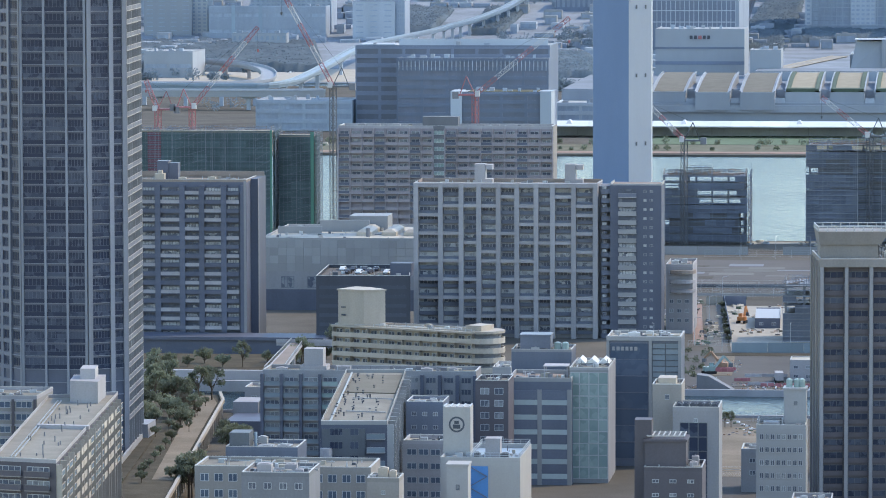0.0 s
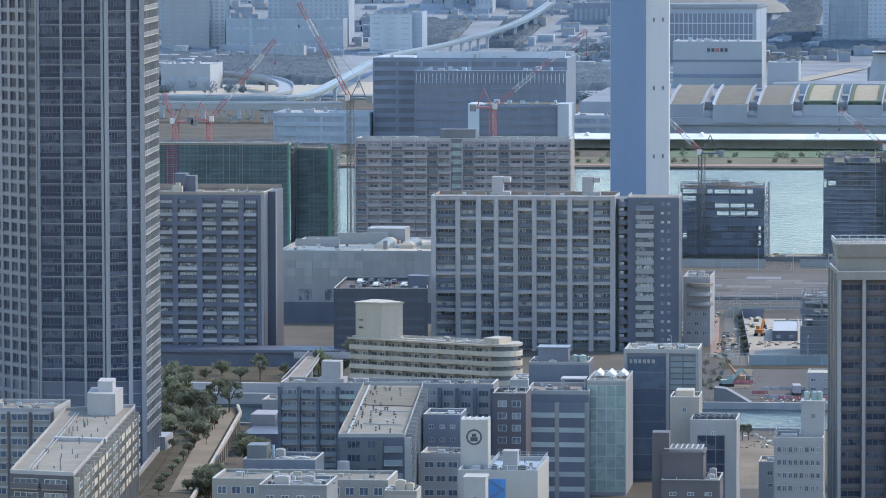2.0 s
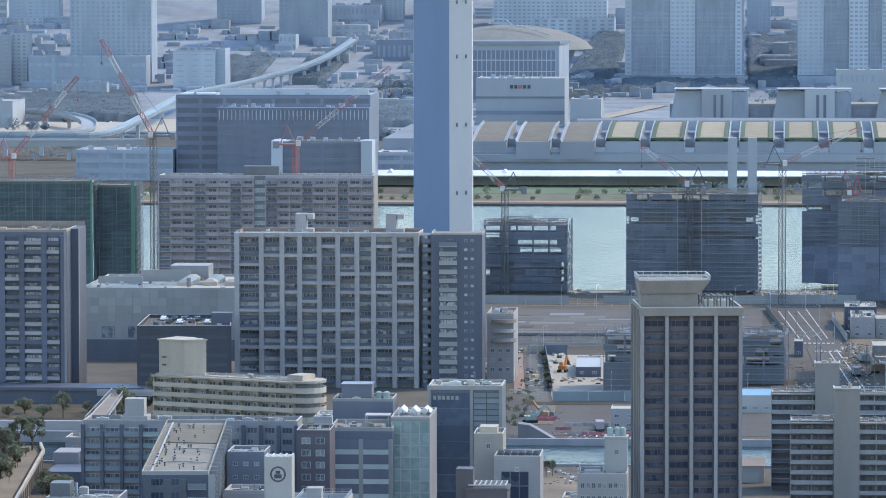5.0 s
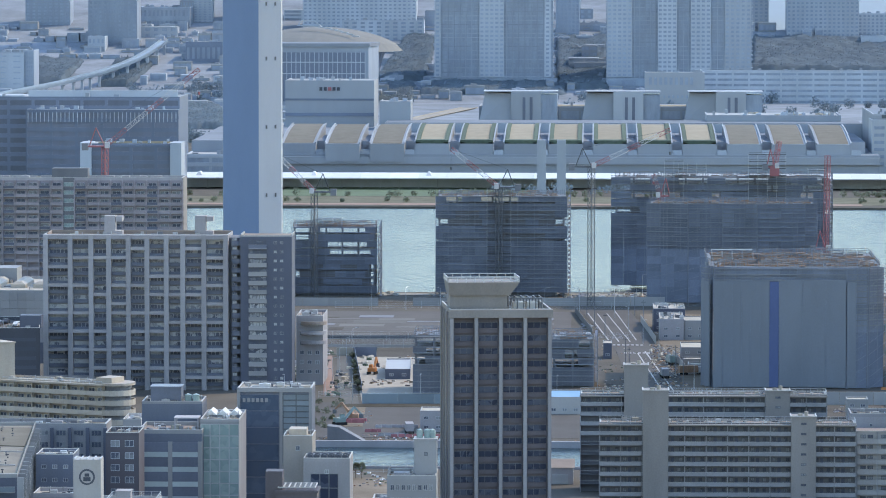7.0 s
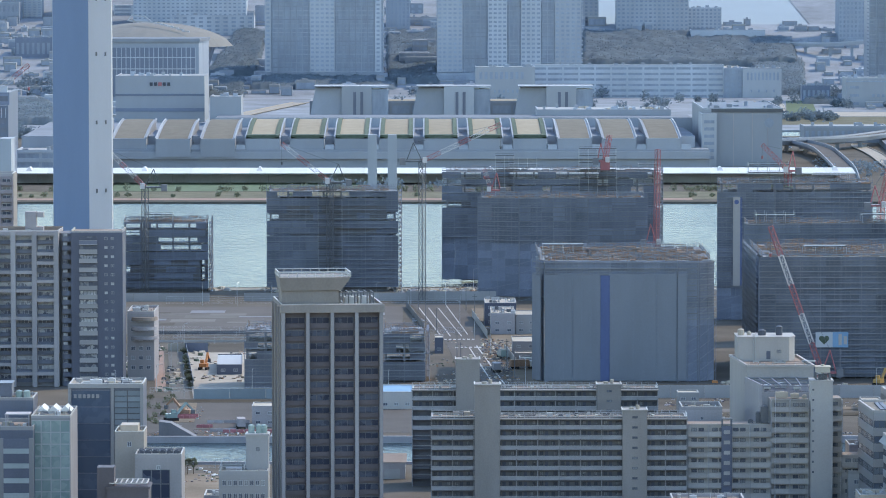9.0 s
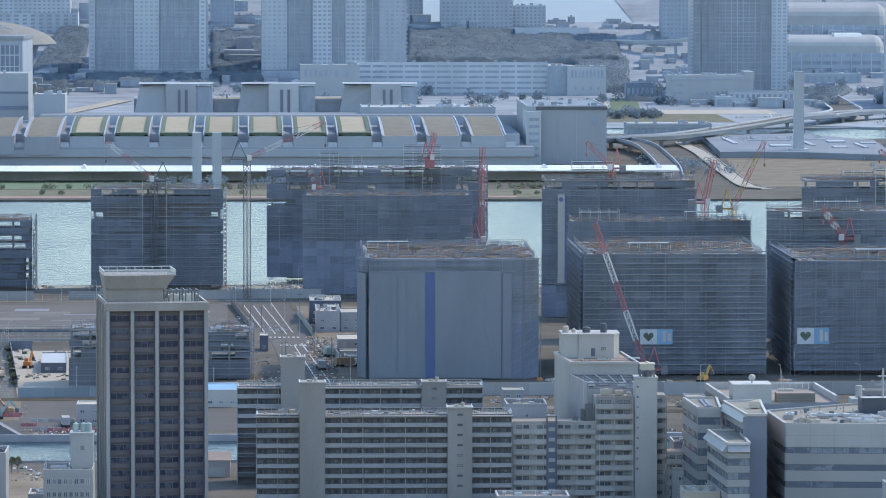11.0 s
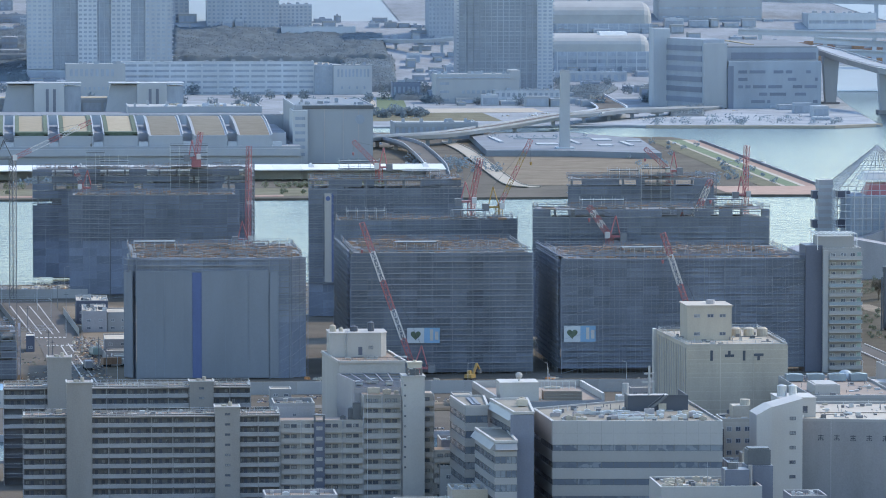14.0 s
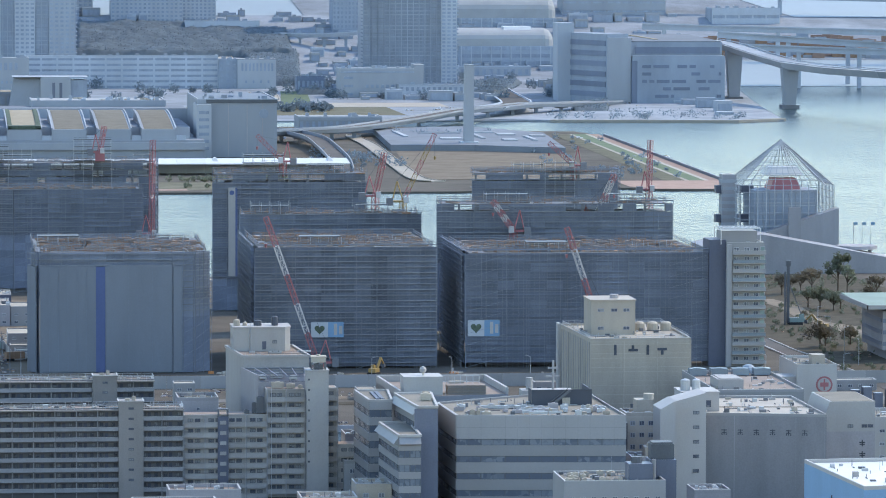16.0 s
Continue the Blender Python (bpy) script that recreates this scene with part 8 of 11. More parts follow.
def quay_shed(x, y, w, d, h, mat, roof, label):
    th = thing("quay_shed", pose(x, y, 0), label, "shed", "quayside sheds")
    part("body", Geo().prism(rect(0, w, 0, d), 0, h), mat, th)
    part("roof", Geo().add([(-0.4, -0.4, h), (w + 0.4, -0.4, h), (w + 0.4, d + 0.4, h), (-0.4, d + 0.4, h), (-0.4, d / 2, h + 1.6), (w + 0.4, d / 2, h + 1.6)], [(0, 1, 5, 4), (2, 3, 4, 5), (1, 2, 5), (3, 0, 4), (3, 2, 1, 0)]), roof, th)
    n = max(1, int(w / 5))
    for i in range(n):
        part("shutter", Geo().box((i + 0.2) * w / n, (i + 0.8) * w / n, -0.12, 0, 0.1, min(4.0, h * 0.6)), "steel", th)


rnd = random.Random(44)
x = -20.0
while x < 330:
    w = rnd.uniform(9, 22)
    if rnd.random() < 0.55:
        quay_shed(x, rnd.uniform(1268, 1278), w, rnd.uniform(14, 22), rnd.uniform(4, 7), rnd.choice(("concrete", "concrete_warm", "white_panel", "tile_grey", "tile_brown")), rnd.choice(("roof_grey", "roof_brown", "steel", "net_green", "roof_pale")), rnd.choice(("low quayside shed with a ridged roof", "small warehouse with shutters beside the canal")))
    x += w + rnd.uniform(2, 8)
for x, y, w, h in ((118, 1245, 9, 12), (114, 1210, 8, 9), (119, 1180, 6, 8), (112, 1150, 9, 10), (186, 1290, 9, 14), (180, 1140, 8, 11), (194, 1130, 9, 10), (124, 1090, 12, 9), (100, 1140, 14, 8), (70, 1150, 18, 9), (130, 1060, 10, 12), (60, 1100, 20, 12), (186, 1080, 10, 10)):
    t2 = office_block("small_house", x, y, w, 12, h, rnd.choice(("cream", "concrete", "tile_brown", "white_panel", "tile_grey")), rnd.choice(("roof_grey", "roof_pale", "roof_brown")), "small city house with a cluttered flat roof", max(1, int(h / 3.9)), max(2, int(w / 4)), 3.1, (1.5, 1.2))
    roof_units(t2, [(-w * 0.2, 4, h, 1.6, 1.6, 1.2), (w * 0.2, 7, h, 1.2, 1.4, 0.9)], "steel")
for x, y, w, h in ((-190, 1290, 22, 9), (-165, 1270, 20, 12), (-140, 1275, 16, 10), (-118, 1270, 12, 11), (-105, 1285, 14, 9), (-88, 1280, 12, 12), (-150, 1110, 9, 16), (-172, 1120, 12, 12), (-48, 1010, 8, 9), (-34, 1040, 9, 12), (-50, 1150, 10, 10), (-30, 1180, 12, 12), (-160, 1060, 8, 14), (-127, 1020, 6, 12)):
    t2 = office_block("small_house", x, y, w, 12, h, rnd.choice(("concrete_dark", "concrete", "tile_brown", "tile_grey", "tile_grey")), rnd.choice(("roof_grey", "roof_pale", "roof_brown")), "small city house with a cluttered flat roof", max(1, int(h / 3.9)), max(2, int(w / 4)), 3.1, (1.5, 1.2))
    roof_units(t2, [(-w * 0.2, 4, h, 1.6, 1.6, 1.2), (w * 0.2, 7, h, 1.2, 1.4, 0.9)], "steel")

# street lamps and site poles on the island
lamp_post = Geo().tube(0, 0, 0, 9.0, 0.11, 0.07, 8).bar((0, 0, 9.0), (1.6, 0, 9.3), 0.06).mesh("post", "steel")
lamp_head = Geo().box(1.4, 2.2, -0.15, 0.15, 9.2, 9.38).mesh("lamp_head", "white_panel")
for x, y in [(-90 + 14 * i, 1876) for i in range(8)] + [(-88 + 0.2 * i, 1520 + 40 * i) for i in range(5)] + [(33 - 5 * i, 1540 + 60 * i) for i in range(6)] + [(-100 + 22 * i, 1500) for i in range(5)] + [(120 + 26 * i, 1506) for i in range(8)] + [(-60 + 40 * i, 1952) for i in range(4)] + [(318 + 4 * i, 1560 + 45 * i) for i in range(4)]:
    th = thing("street_lamp", pose(x, y, 0, 0, 0, (x * 37) % 360), "slim grey street lamp", "lamp", "street lamps")
    tagged(th, "slim grey steel street lamp post")
    hang("post", lamp_post, th)
    hang("lamp_head", lamp_head, th)


def mesh_fence(p0, p1, h, label, mat="steel"):
    m, L = edge(p0, p1)
    th = thing("mesh_fence", m, label, "fence", "mesh fences")
    n = max(2, round(L / 7))
    pm = Geo().box(-0.05, 0.05, -0.05, 0.05, 0, h).mesh("post", mat)
    for i in range(n + 1):
        hang("post", pm, th, pose(L * i / n, 0, 0))
    rm = Geo().box(0, L, -0.03, 0.03, -0.03, 0.03).mesh("wire_rail", mat)
    for z in spread(0.3, h - 0.05, 3):
        hang("wire_rail", rm, th, pose(0, 0, z))


mesh_fence((-105, 1730), (-8, 1730), 2.2, "grey wire fence along the asphalt lot")
mesh_fence((-104, 1712), (-10, 1714), 1.6, "grey wire fence along the asphalt lot")
mesh_fence((-60, 1960), (60, 1962), 2.4, "grey wire fence along the quay edge")
mesh_fence((-90, 1518), (-40, 1518), 1.8, "grey wire fence round the yard")
mesh_fence((14, 1600), (34, 1602), 2.0, "grey wire fence across the road")
mesh_fence((0, 1745), (14, 1748), 2.0, "grey wire fence across the road")
mesh_fence((-72, 1303), (-46, 1303), 2.6, "grey wire fence at the canal yard")
mesh_fence((-71, 1182), (-47, 1182), 2.4, "grey wire gate at the yard")
mesh_fence((-68, 1180), (-42, 1180), 2.0, "wire fence across the street")

# red-brown paths beside the lane, and a low kerb
sheet("garden_path", [(-97, 1668), (-94, 1668), (-85, 1522), (-88.7, 1522)], 0.14, "terracotta", "worn red paved garden path", "path")
for y, n in ((1716, 8), (1683, 6)):
    for i in range(n):
        sheet("crossing_bar", rect(4.2 + 1.7 * i + (1721 - y) * 0.17, 5.2 + 1.7 * i + (1721 - y) * 0.17, y - 2.0, y + 2.0), 0.2, "white", "white crossing bar on the road", "marking")

# huts, stacks and parked vans between the hoarding and the canal
rnd = random.Random(63)
x = 62.0
while x < 318:
    w = rnd.uniform(6, 14)
    if rnd.random() < 0.75:
        hut(x, rnd.uniform(1452, 1478), w, rnd.uniform(5, 10), rnd.choice((3.0, 3.2, 6.0)), rnd.choice(("white_panel", "concrete", "tile_grey", "rail")), "prefabricated site hut beside the hoarding")
    x += w + rnd.uniform(2, 9)
clutter("site_clutter", 60, 330, 1392, 1498, 700, 21, ["rust", "concrete_dark", "tile_brown", "plank", "steel_dark", "concrete"], "stacks, pallets and vans behind the canal", 1.0)
clutter("site_clutter", -104, -94, 1500, 1690, 160, 22, ["hedge", "leaf", "roof_brown", "tile_brown", "concrete"], "garden walls and planting beside the lane", 1.5)
clutter("site_clutter", -80, 60, 1945, 1965, 160, 24, ["roof_pale", "plank", "concrete_dark", "rust"], "stacks along the quay edge", 1.6)
clutter("site_clutter", -6, 30, 1545, 1720, 200, 25, ["rust", "concrete_dark", "plank", "hedge"], "barriers and stacks beside the road", 0.8)
mesh_fence((-105, 1738), (-20, 1738), 3.0, "tall grey wire fence in front of the lot")
mesh_fence((-92, 1700), (-40, 1700), 3.4, "tall wire fence behind the lot")
mesh_fence((-105, 1884), (14, 1886), 3.0, "tall grey wire fence behind the lot")

# poles, low walls and a planted kerb beside the avenue
for i, (x, y) in enumerate(((4, 1745), (0, 1800), (-3, 1850), (22, 1760), (19, 1810), (16, 1850), (12, 1600), (28, 1610), (30, 1570), (11, 1640))):
    th = thing("utility_pole", pose(x, y, 0), "slim grey utility pole beside the road", "pole", "utility poles")
    part("post", Geo().tube(0, 0, 0, 9.5, 0.16, 0.1, 8), "concrete_dark", th)
    part("cross_arm", Geo().box(-0.9, 0.9, -0.06, 0.06, 8.6, 8.75), "steel_dark", th)
hut(31, 1625, 9, 8, 3.0, "white_panel", "small white site hut beside the fence")
hut(-14, 1690, 9, 12, 4.0, "tile_grey", "grey site hut beside the avenue")
truck(24, 1590, 95, "glass_teal", "tile_grey", "teal lorry parked beside the fence")
truck(33, 1600, 20, "crane_white", "rust", "lorry loaded with rusty steel")
# ---------------------------------------------------------------- market on the far shore
def market_hall():
    th = thing("market_hall", pose(0, 2960, 0), "long white market hall with a row of curved turf roofs", "building")
    part("body", Geo().box(-260, 180, 0, 250, 0, 12.5), "far_white", th)
    part("loading_slot", Geo().box(-260, 180, -1.0, 0, 0, 6.5), "far_white", th)
    part("front_wall", Geo().box(-260, 180, -3, 0, 6.5, 11), "far_white", th)
    part("deck", Geo().box(-258, 172, 20, 248, 12.5, 20.0), "far_white", th)
    part("deck_roof", Geo().box(-257.5, 171.5, 20.6, 247.5, 20.0, 20.2), "far_deck", th)
    x0s = [-199.3 + 28.3 * i for i in range(13)]
    x0s = [-227.6] + x0s
    for i, x in enumerate(x0s):
        w = 21.8
        straw = i >= 4 and i <= 10
        y0 = -4 if i in (2, 3) else 2
        # curved roof rising to the back
        prof = [(y0 + 118 * s, 19.3 + 7.5 * math.sin(math.pi / 2 * s)) for s in spread(0, 1, 8)]
        n = len(prof)
        g = Geo()
        v = [(xx, yy, zz) for xx in (x, x + w) for yy, zz in prof] + [(xx, yy, 8.0) for xx in (x, x + w) for yy, zz in (prof[0], prof[-1])]
        f = [(j, j + 1, n + j + 1, n + j)[::-1] for j in range(n - 1)]
        f += [(2 * n, 0, n, 2 * n + 2)[::-1], tuple(range(n)) + (2 * n + 1, 2 * n), (2 * n + 2, 2 * n + 3) + tuple(range(2 * n - 1, n - 1, -1))]
        g.add(v, f)
        part("roof_unit", g, "far_white", th)
        t = Geo()
        ins = 1.6
        v = [(xx, yy + 1.0, zz + 0.25) for xx in (x + ins, x + w - ins) for yy, zz in prof]
        t.add(v, [(j, n + j, n + j + 1, j + 1) for j in range(n - 1)])
        part("turf", t, "straw" if straw else "turf_brown", th, "straw-coloured turf" if straw else "brown turf")
        if straw:
            hm = Geo()
            for a, b in ((x + 0.6, x + 3.2), (x + w - 3.2, x + w - 0.6)):
                for (ya, za), (yb, zb) in zip(prof, prof[1:]):
                    hm.add([(a, ya, za + 0.1), (b, ya, za + 0.1), (b, yb, zb + 0.1), (a, yb, zb + 0.1), (a, ya, za + 0.9), (b, ya, za + 0.9), (b, yb, zb + 0.9), (a, yb, zb + 0.9)], [(4, 5, 6, 7), (0, 1, 5, 4), (1, 2, 6, 5), (3, 0, 4, 7)])
            hm.box(x + 0.6, x + w - 0.6, y0, y0 + 14, 19.4, 21.6)
            tagged(part("hedge", hm, "hedge", th), kind="stuff")
        for a in (x, x + w):
            v = [(a + da, yy, zz + dz) for yy, zz in prof for da, dz in ((-0.4, -0.2), (0.4, -0.2), (0.4, 0.9), (-0.4, 0.9))]
            f = [(4 * j + q, 4 * j + (q + 1) % 4, 4 * j + 4 + (q + 1) % 4, 4 * j + 4 + q) for j in range(n - 1) for q in range(4)] + [(3, 2, 1, 0), tuple(range(4 * n - 4, 4 * n))]
            part("verge", Geo().add(v, f), "far_white", th)
        part("slot_glass", Geo().box(x + w + 0.3, x + 28.0, 1, 2, 10.8, 15.5), "far_wall", th)
    part("back_block", Geo().box(-140, 178, 150, 200, 12, 26.5), "far_white", th)
    part("back_roof", Geo().box(-139.5, 177.5, 150.6, 199.5, 26.5, 26.7), "far_deck", th)
    # canopy
    th = thing("canopy", pose(0, 2790, 0), "long bright white canopy along the promenade", "canopy")
    pm = Geo().add([(0, -14, 7.0), (17.1, -14, 7.0), (17.1, 10, 9.0), (0, 10, 9.0), (0, -14, 6.4), (17.1, -14, 6.4), (17.1, 10, 8.4), (0, 10, 8.4)], [(0, 1, 2, 3), (7, 6, 5, 4), (0, 4, 5, 1), (2, 6, 7, 3), (1, 5, 6, 2), (3, 7, 4, 0)]).mesh("roof_panel", "roof_metal")
    vm = Geo().prism([(0, -4), (4, -4), (4, 8), (0, 8)], 7.6, 10.0, 0, [(1.5, -2), (2.5, -2), (2.5, 6), (1.5, 6)]).mesh("ridge_vent", "roof_metal")
    for i in range(30):
        hang("roof_panel", pm, th, pose(-260 + i * 17.2, 0, 0))
        if i % 4 == 1:
            hang("ridge_vent", vm, th, pose(-256 + i * 17.2, 0, 0))
    pm = Geo().box(-0.3, 0.3, -0.3, 0.3, 0, 7.5).mesh("post", "far_wall")
    for i in range(44):
        hang("post", pm, th, pose(-255 + i * 11.5, 2, 0))
    part("back_wall", Geo().box(-258, 246, 9, 10, 0, 7.0), "far_wall", th)


market_hall()


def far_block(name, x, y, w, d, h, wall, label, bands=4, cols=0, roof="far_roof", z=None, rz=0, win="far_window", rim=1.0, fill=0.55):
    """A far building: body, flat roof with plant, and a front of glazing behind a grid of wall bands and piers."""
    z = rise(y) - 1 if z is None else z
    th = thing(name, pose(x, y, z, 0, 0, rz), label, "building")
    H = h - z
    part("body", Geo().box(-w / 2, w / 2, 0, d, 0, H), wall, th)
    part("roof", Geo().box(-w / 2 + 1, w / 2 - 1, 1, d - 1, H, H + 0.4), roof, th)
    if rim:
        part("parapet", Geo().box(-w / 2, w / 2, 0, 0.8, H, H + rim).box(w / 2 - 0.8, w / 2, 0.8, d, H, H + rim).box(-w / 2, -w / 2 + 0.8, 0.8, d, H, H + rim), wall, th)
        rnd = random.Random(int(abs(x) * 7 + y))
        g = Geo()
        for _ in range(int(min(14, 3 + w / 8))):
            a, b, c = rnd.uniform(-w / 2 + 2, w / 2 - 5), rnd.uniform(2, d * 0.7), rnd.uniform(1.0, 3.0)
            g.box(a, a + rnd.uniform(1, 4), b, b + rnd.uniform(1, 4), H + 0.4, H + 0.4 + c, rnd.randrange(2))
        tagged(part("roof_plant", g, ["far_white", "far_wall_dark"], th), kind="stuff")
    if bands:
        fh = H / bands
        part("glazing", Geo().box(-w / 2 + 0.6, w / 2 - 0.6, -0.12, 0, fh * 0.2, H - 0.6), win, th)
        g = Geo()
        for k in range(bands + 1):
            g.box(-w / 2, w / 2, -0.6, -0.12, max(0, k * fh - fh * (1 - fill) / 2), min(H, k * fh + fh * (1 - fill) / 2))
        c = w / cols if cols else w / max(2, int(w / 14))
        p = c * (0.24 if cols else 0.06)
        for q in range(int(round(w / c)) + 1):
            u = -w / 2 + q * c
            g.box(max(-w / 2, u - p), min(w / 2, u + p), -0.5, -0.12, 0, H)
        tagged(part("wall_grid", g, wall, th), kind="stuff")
    return th


# behind the market hall
th = far_block("cold_store", -182, 3200, 61, 60, 51, "far_white", "pale grey cold store with dark stripes", 0, z=0)
for z, q in ((38.2, 1.4), (27.4, 2.4)):
    part("wall_stripe", Geo().box(-30.5, 30.5, -0.4, 0, z, z + q), "far_navy", th, "dark wall stripe")
part("sign_shape", Geo().box(-7, -5, -0.5, 0, 45, 47.4).box(-4, -2, -0.5, 0, 45, 47.4).box(2, 4, -0.5, 0, 45, 47.4).box(5, 7, -0.5, 0, 45, 47.4), "ink", th)
part("sign_mark", Geo().box(-1.2, 1.2, -0.5, 0, 45, 47.4), "red", th)
far_block("rooftop_house", -135, 3150, 21, 40, 38.5, "far_white", "white rooftop house on the market", 0, z=0)
th = far_block("market_annex", 18, 3300, 200, 60, 30, "far_white", "long white market annex with turf decks", 3, z=0)
part("turf_deck", Geo().box(-95, 98, 4, 40, 30.4, 30.8), "straw", th)
for x in (-48.5, 23.4, 95.3):
    th = thing("stair_block", pose(x, 3280, 0), "white stair block with tall dark slots and a curved glazed lobby", "building")
    part("body", Geo().box(-10.5, 10.5, 0, 30, 0, 41.8), "far_white_bright", th)
    for u in (-2.4, 2.6):
        part("slot", Geo().box(u, u + 2.0, -0.4, 0, 20, 38), "tile_blue", th)
    part("glass_lobby", Geo().box(10.5, 22, 2, 28, 0, 40), "far_window", th)
    part("lobby_roof", Geo().box(-30, 22.5, 0, 31, 41.8, 42.2), "far_white", th)
    part("curved_wing", Geo().prism([(-33, 4), (-10.5, 2), (-10.5, 30), (-33, 30)], 20, 41, 0, [(-29, 8), (-10.5, 4), (-10.5, 30), (-29, 30)]), "far_white", th)
th = far_block("logistics_hall", 203, 2990, 51, 120, 36.6, "far_white", "big plain white hall with a dark roof edge", 0, z=0, roof="tile_dark")
part("roof_edge", Geo().box(-20, 25.8, -0.5, 1, 34.8, 37), "steel_dark", th)
part("stair_wing", Geo().box(-26.5, -17, -6, 30, 0, 34), "far_white_bright", th)
for k in range(6):
    part("window", Geo().box(-25, -18.5, -6.3, -6, 5 + k * 4.6, 7.0 + k * 4.6), "far_window", th)
for u in (-6, 6, 16):
    part("wall_seam", Geo().box(u, u + 0.5, -0.2, 0, 0, 34.6), "concrete", th)
part("emblem", Geo().tube(0, 0, 0, 0.3, 3.0, n=20), "far_window", th, "", pose(17, 0, 28, 90, 0, 0))
far_block("low_hall", 300, 3330, 60, 40, 11, "far_white", "low white hall with small windows", 1, 14, z=0)
far_block("low_hall", 120, 3140, 90, 60, 30, "far_white", "roof deck with plant and white walls", 0, z=0)
clutter("roof_plant", 100, 165, 3150, 3190, 60, 41, ["roof_pale", "steel", "far_window"], "pale plant and vans on a roof deck", 4.0).location.z = 30.2

# twin vent pillars and white stack
th = thing("vent_pillars", pose(-27, 2700, 0), "two pale rectangular vent pillars", "tower")
for x in (-6.5, 5.0):
    part("pillar", Geo().box(x, x + 5.2, 0, 6, 0, 33.0), "far_white", th)
th = thing("white_stack", pose(364.5, 3090, 0), "slim pale rectangular chimney", "chimney")
part("shaft", Geo().prism([(-3.4, 0), (3.4, 0), (3.4, 6), (-3.4, 6)], 0, 55.5, 0, [(-3.0, 0.3), (3.0, 0.3), (3.0, 5.7), (-3.0, 5.7)]), "far_white_bright", th)
part("cap", Geo().box(-3.1, 3.1, 0.2, 5.8, 55.5, 56.2), "far_white", th)
part("base_house", Geo().box(-6, 6, -3, 9, 0, 5.0), "far_wall", th)

# data centre blocks, left
th = far_block("office_complex", -314, 2850, 120, 60, 51.5, "far_navy", "large blue-grey office complex with storey bands", 9, z=0, win="tile_blue")
part("roof_screen", Geo().box(-34, 58, 10, 12, 51.5, 56).box(-58, -36, 6, 30, 51.5, 53), "far_wall", th)
th = far_block("office_complex", -299, 2825, 93, 24, 44.5, "far_navy", "blue-grey office front with glazed bands", 8, 0, z=0, win="tile_blue")
g = Geo()
for x in spread(-45, 45, 36):
    g.bar((x, -0.5, 38), (x, -0.5, 44), 0.2)
part("roof_rail", g, "far_wall", th)
th = far_block("office_wing", -269, 2700, 58, 40, 29.5, "far_navy", "low office wing between white stair towers", 6, z=0, win="tile_blue")
for x in (-29.4, 22.9):
    part("stair_tower", Geo().box(x, x + 6.5, -2, 20, 0, 31), "far_wall", th)
part("turf_deck", Geo().box(-20, 20, 4, 30, 30, 30.6), "grass", th)
far_block("parking_hall", -236, 2860, 30, 40, 16, "far_wall", "pale open hall beside the complex", 3, z=0)
far_block("parking_hall", -405, 2842, 60, 50, 18, "far_wall_dark", "low blue-grey glazed hall", 3, z=0)

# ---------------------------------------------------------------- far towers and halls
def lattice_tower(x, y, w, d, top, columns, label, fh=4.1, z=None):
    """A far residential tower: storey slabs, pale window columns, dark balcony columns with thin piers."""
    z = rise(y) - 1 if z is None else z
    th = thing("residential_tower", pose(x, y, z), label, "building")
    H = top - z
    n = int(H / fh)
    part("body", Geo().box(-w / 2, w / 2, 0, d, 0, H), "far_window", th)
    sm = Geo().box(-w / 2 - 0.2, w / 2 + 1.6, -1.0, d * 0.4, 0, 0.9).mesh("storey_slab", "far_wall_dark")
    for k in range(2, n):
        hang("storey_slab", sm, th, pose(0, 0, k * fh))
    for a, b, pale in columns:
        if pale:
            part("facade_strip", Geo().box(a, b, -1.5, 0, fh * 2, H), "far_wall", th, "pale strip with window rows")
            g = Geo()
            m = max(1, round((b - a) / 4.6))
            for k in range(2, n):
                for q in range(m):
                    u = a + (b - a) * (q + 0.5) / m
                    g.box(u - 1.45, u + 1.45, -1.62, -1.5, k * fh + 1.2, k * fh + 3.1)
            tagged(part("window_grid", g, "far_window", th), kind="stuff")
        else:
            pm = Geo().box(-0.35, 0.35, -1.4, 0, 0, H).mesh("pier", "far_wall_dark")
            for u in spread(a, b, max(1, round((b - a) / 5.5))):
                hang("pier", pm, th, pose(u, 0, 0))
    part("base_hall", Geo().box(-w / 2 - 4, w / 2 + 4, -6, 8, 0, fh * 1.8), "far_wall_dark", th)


lattice_tower(-96, 4420, 112, 60, 128, [(-56, -50, 1), (-49, -15, 0), (-13.5, 10, 1), (12, 47, 0), (48, 54, 1)], "wide far residential tower with pale window bands")
lattice_tower(79, 4420, 137, 60, 128, [(-68, -44, 1), (-42, -22, 0), (-20, -2, 1), (0, 9, 0), (11, 30, 1), (31, 42, 0), (43, 68, 1)], "very wide far residential tower with pale strips")
lattice_tower(436, 4150, 84, 50, 118, [(-42, -36, 0), (-34, 24, 0), (28, 42, 1)], "far residential tower with pale balcony lines", 3.3)
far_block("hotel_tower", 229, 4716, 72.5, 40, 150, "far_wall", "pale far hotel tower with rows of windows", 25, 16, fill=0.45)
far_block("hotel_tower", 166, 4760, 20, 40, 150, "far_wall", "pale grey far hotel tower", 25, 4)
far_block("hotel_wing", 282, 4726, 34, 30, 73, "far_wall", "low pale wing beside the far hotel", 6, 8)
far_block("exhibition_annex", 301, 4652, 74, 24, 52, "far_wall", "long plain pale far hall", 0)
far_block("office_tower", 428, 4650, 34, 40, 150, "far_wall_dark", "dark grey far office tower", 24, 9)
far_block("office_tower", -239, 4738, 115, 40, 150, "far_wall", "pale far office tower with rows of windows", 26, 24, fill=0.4)
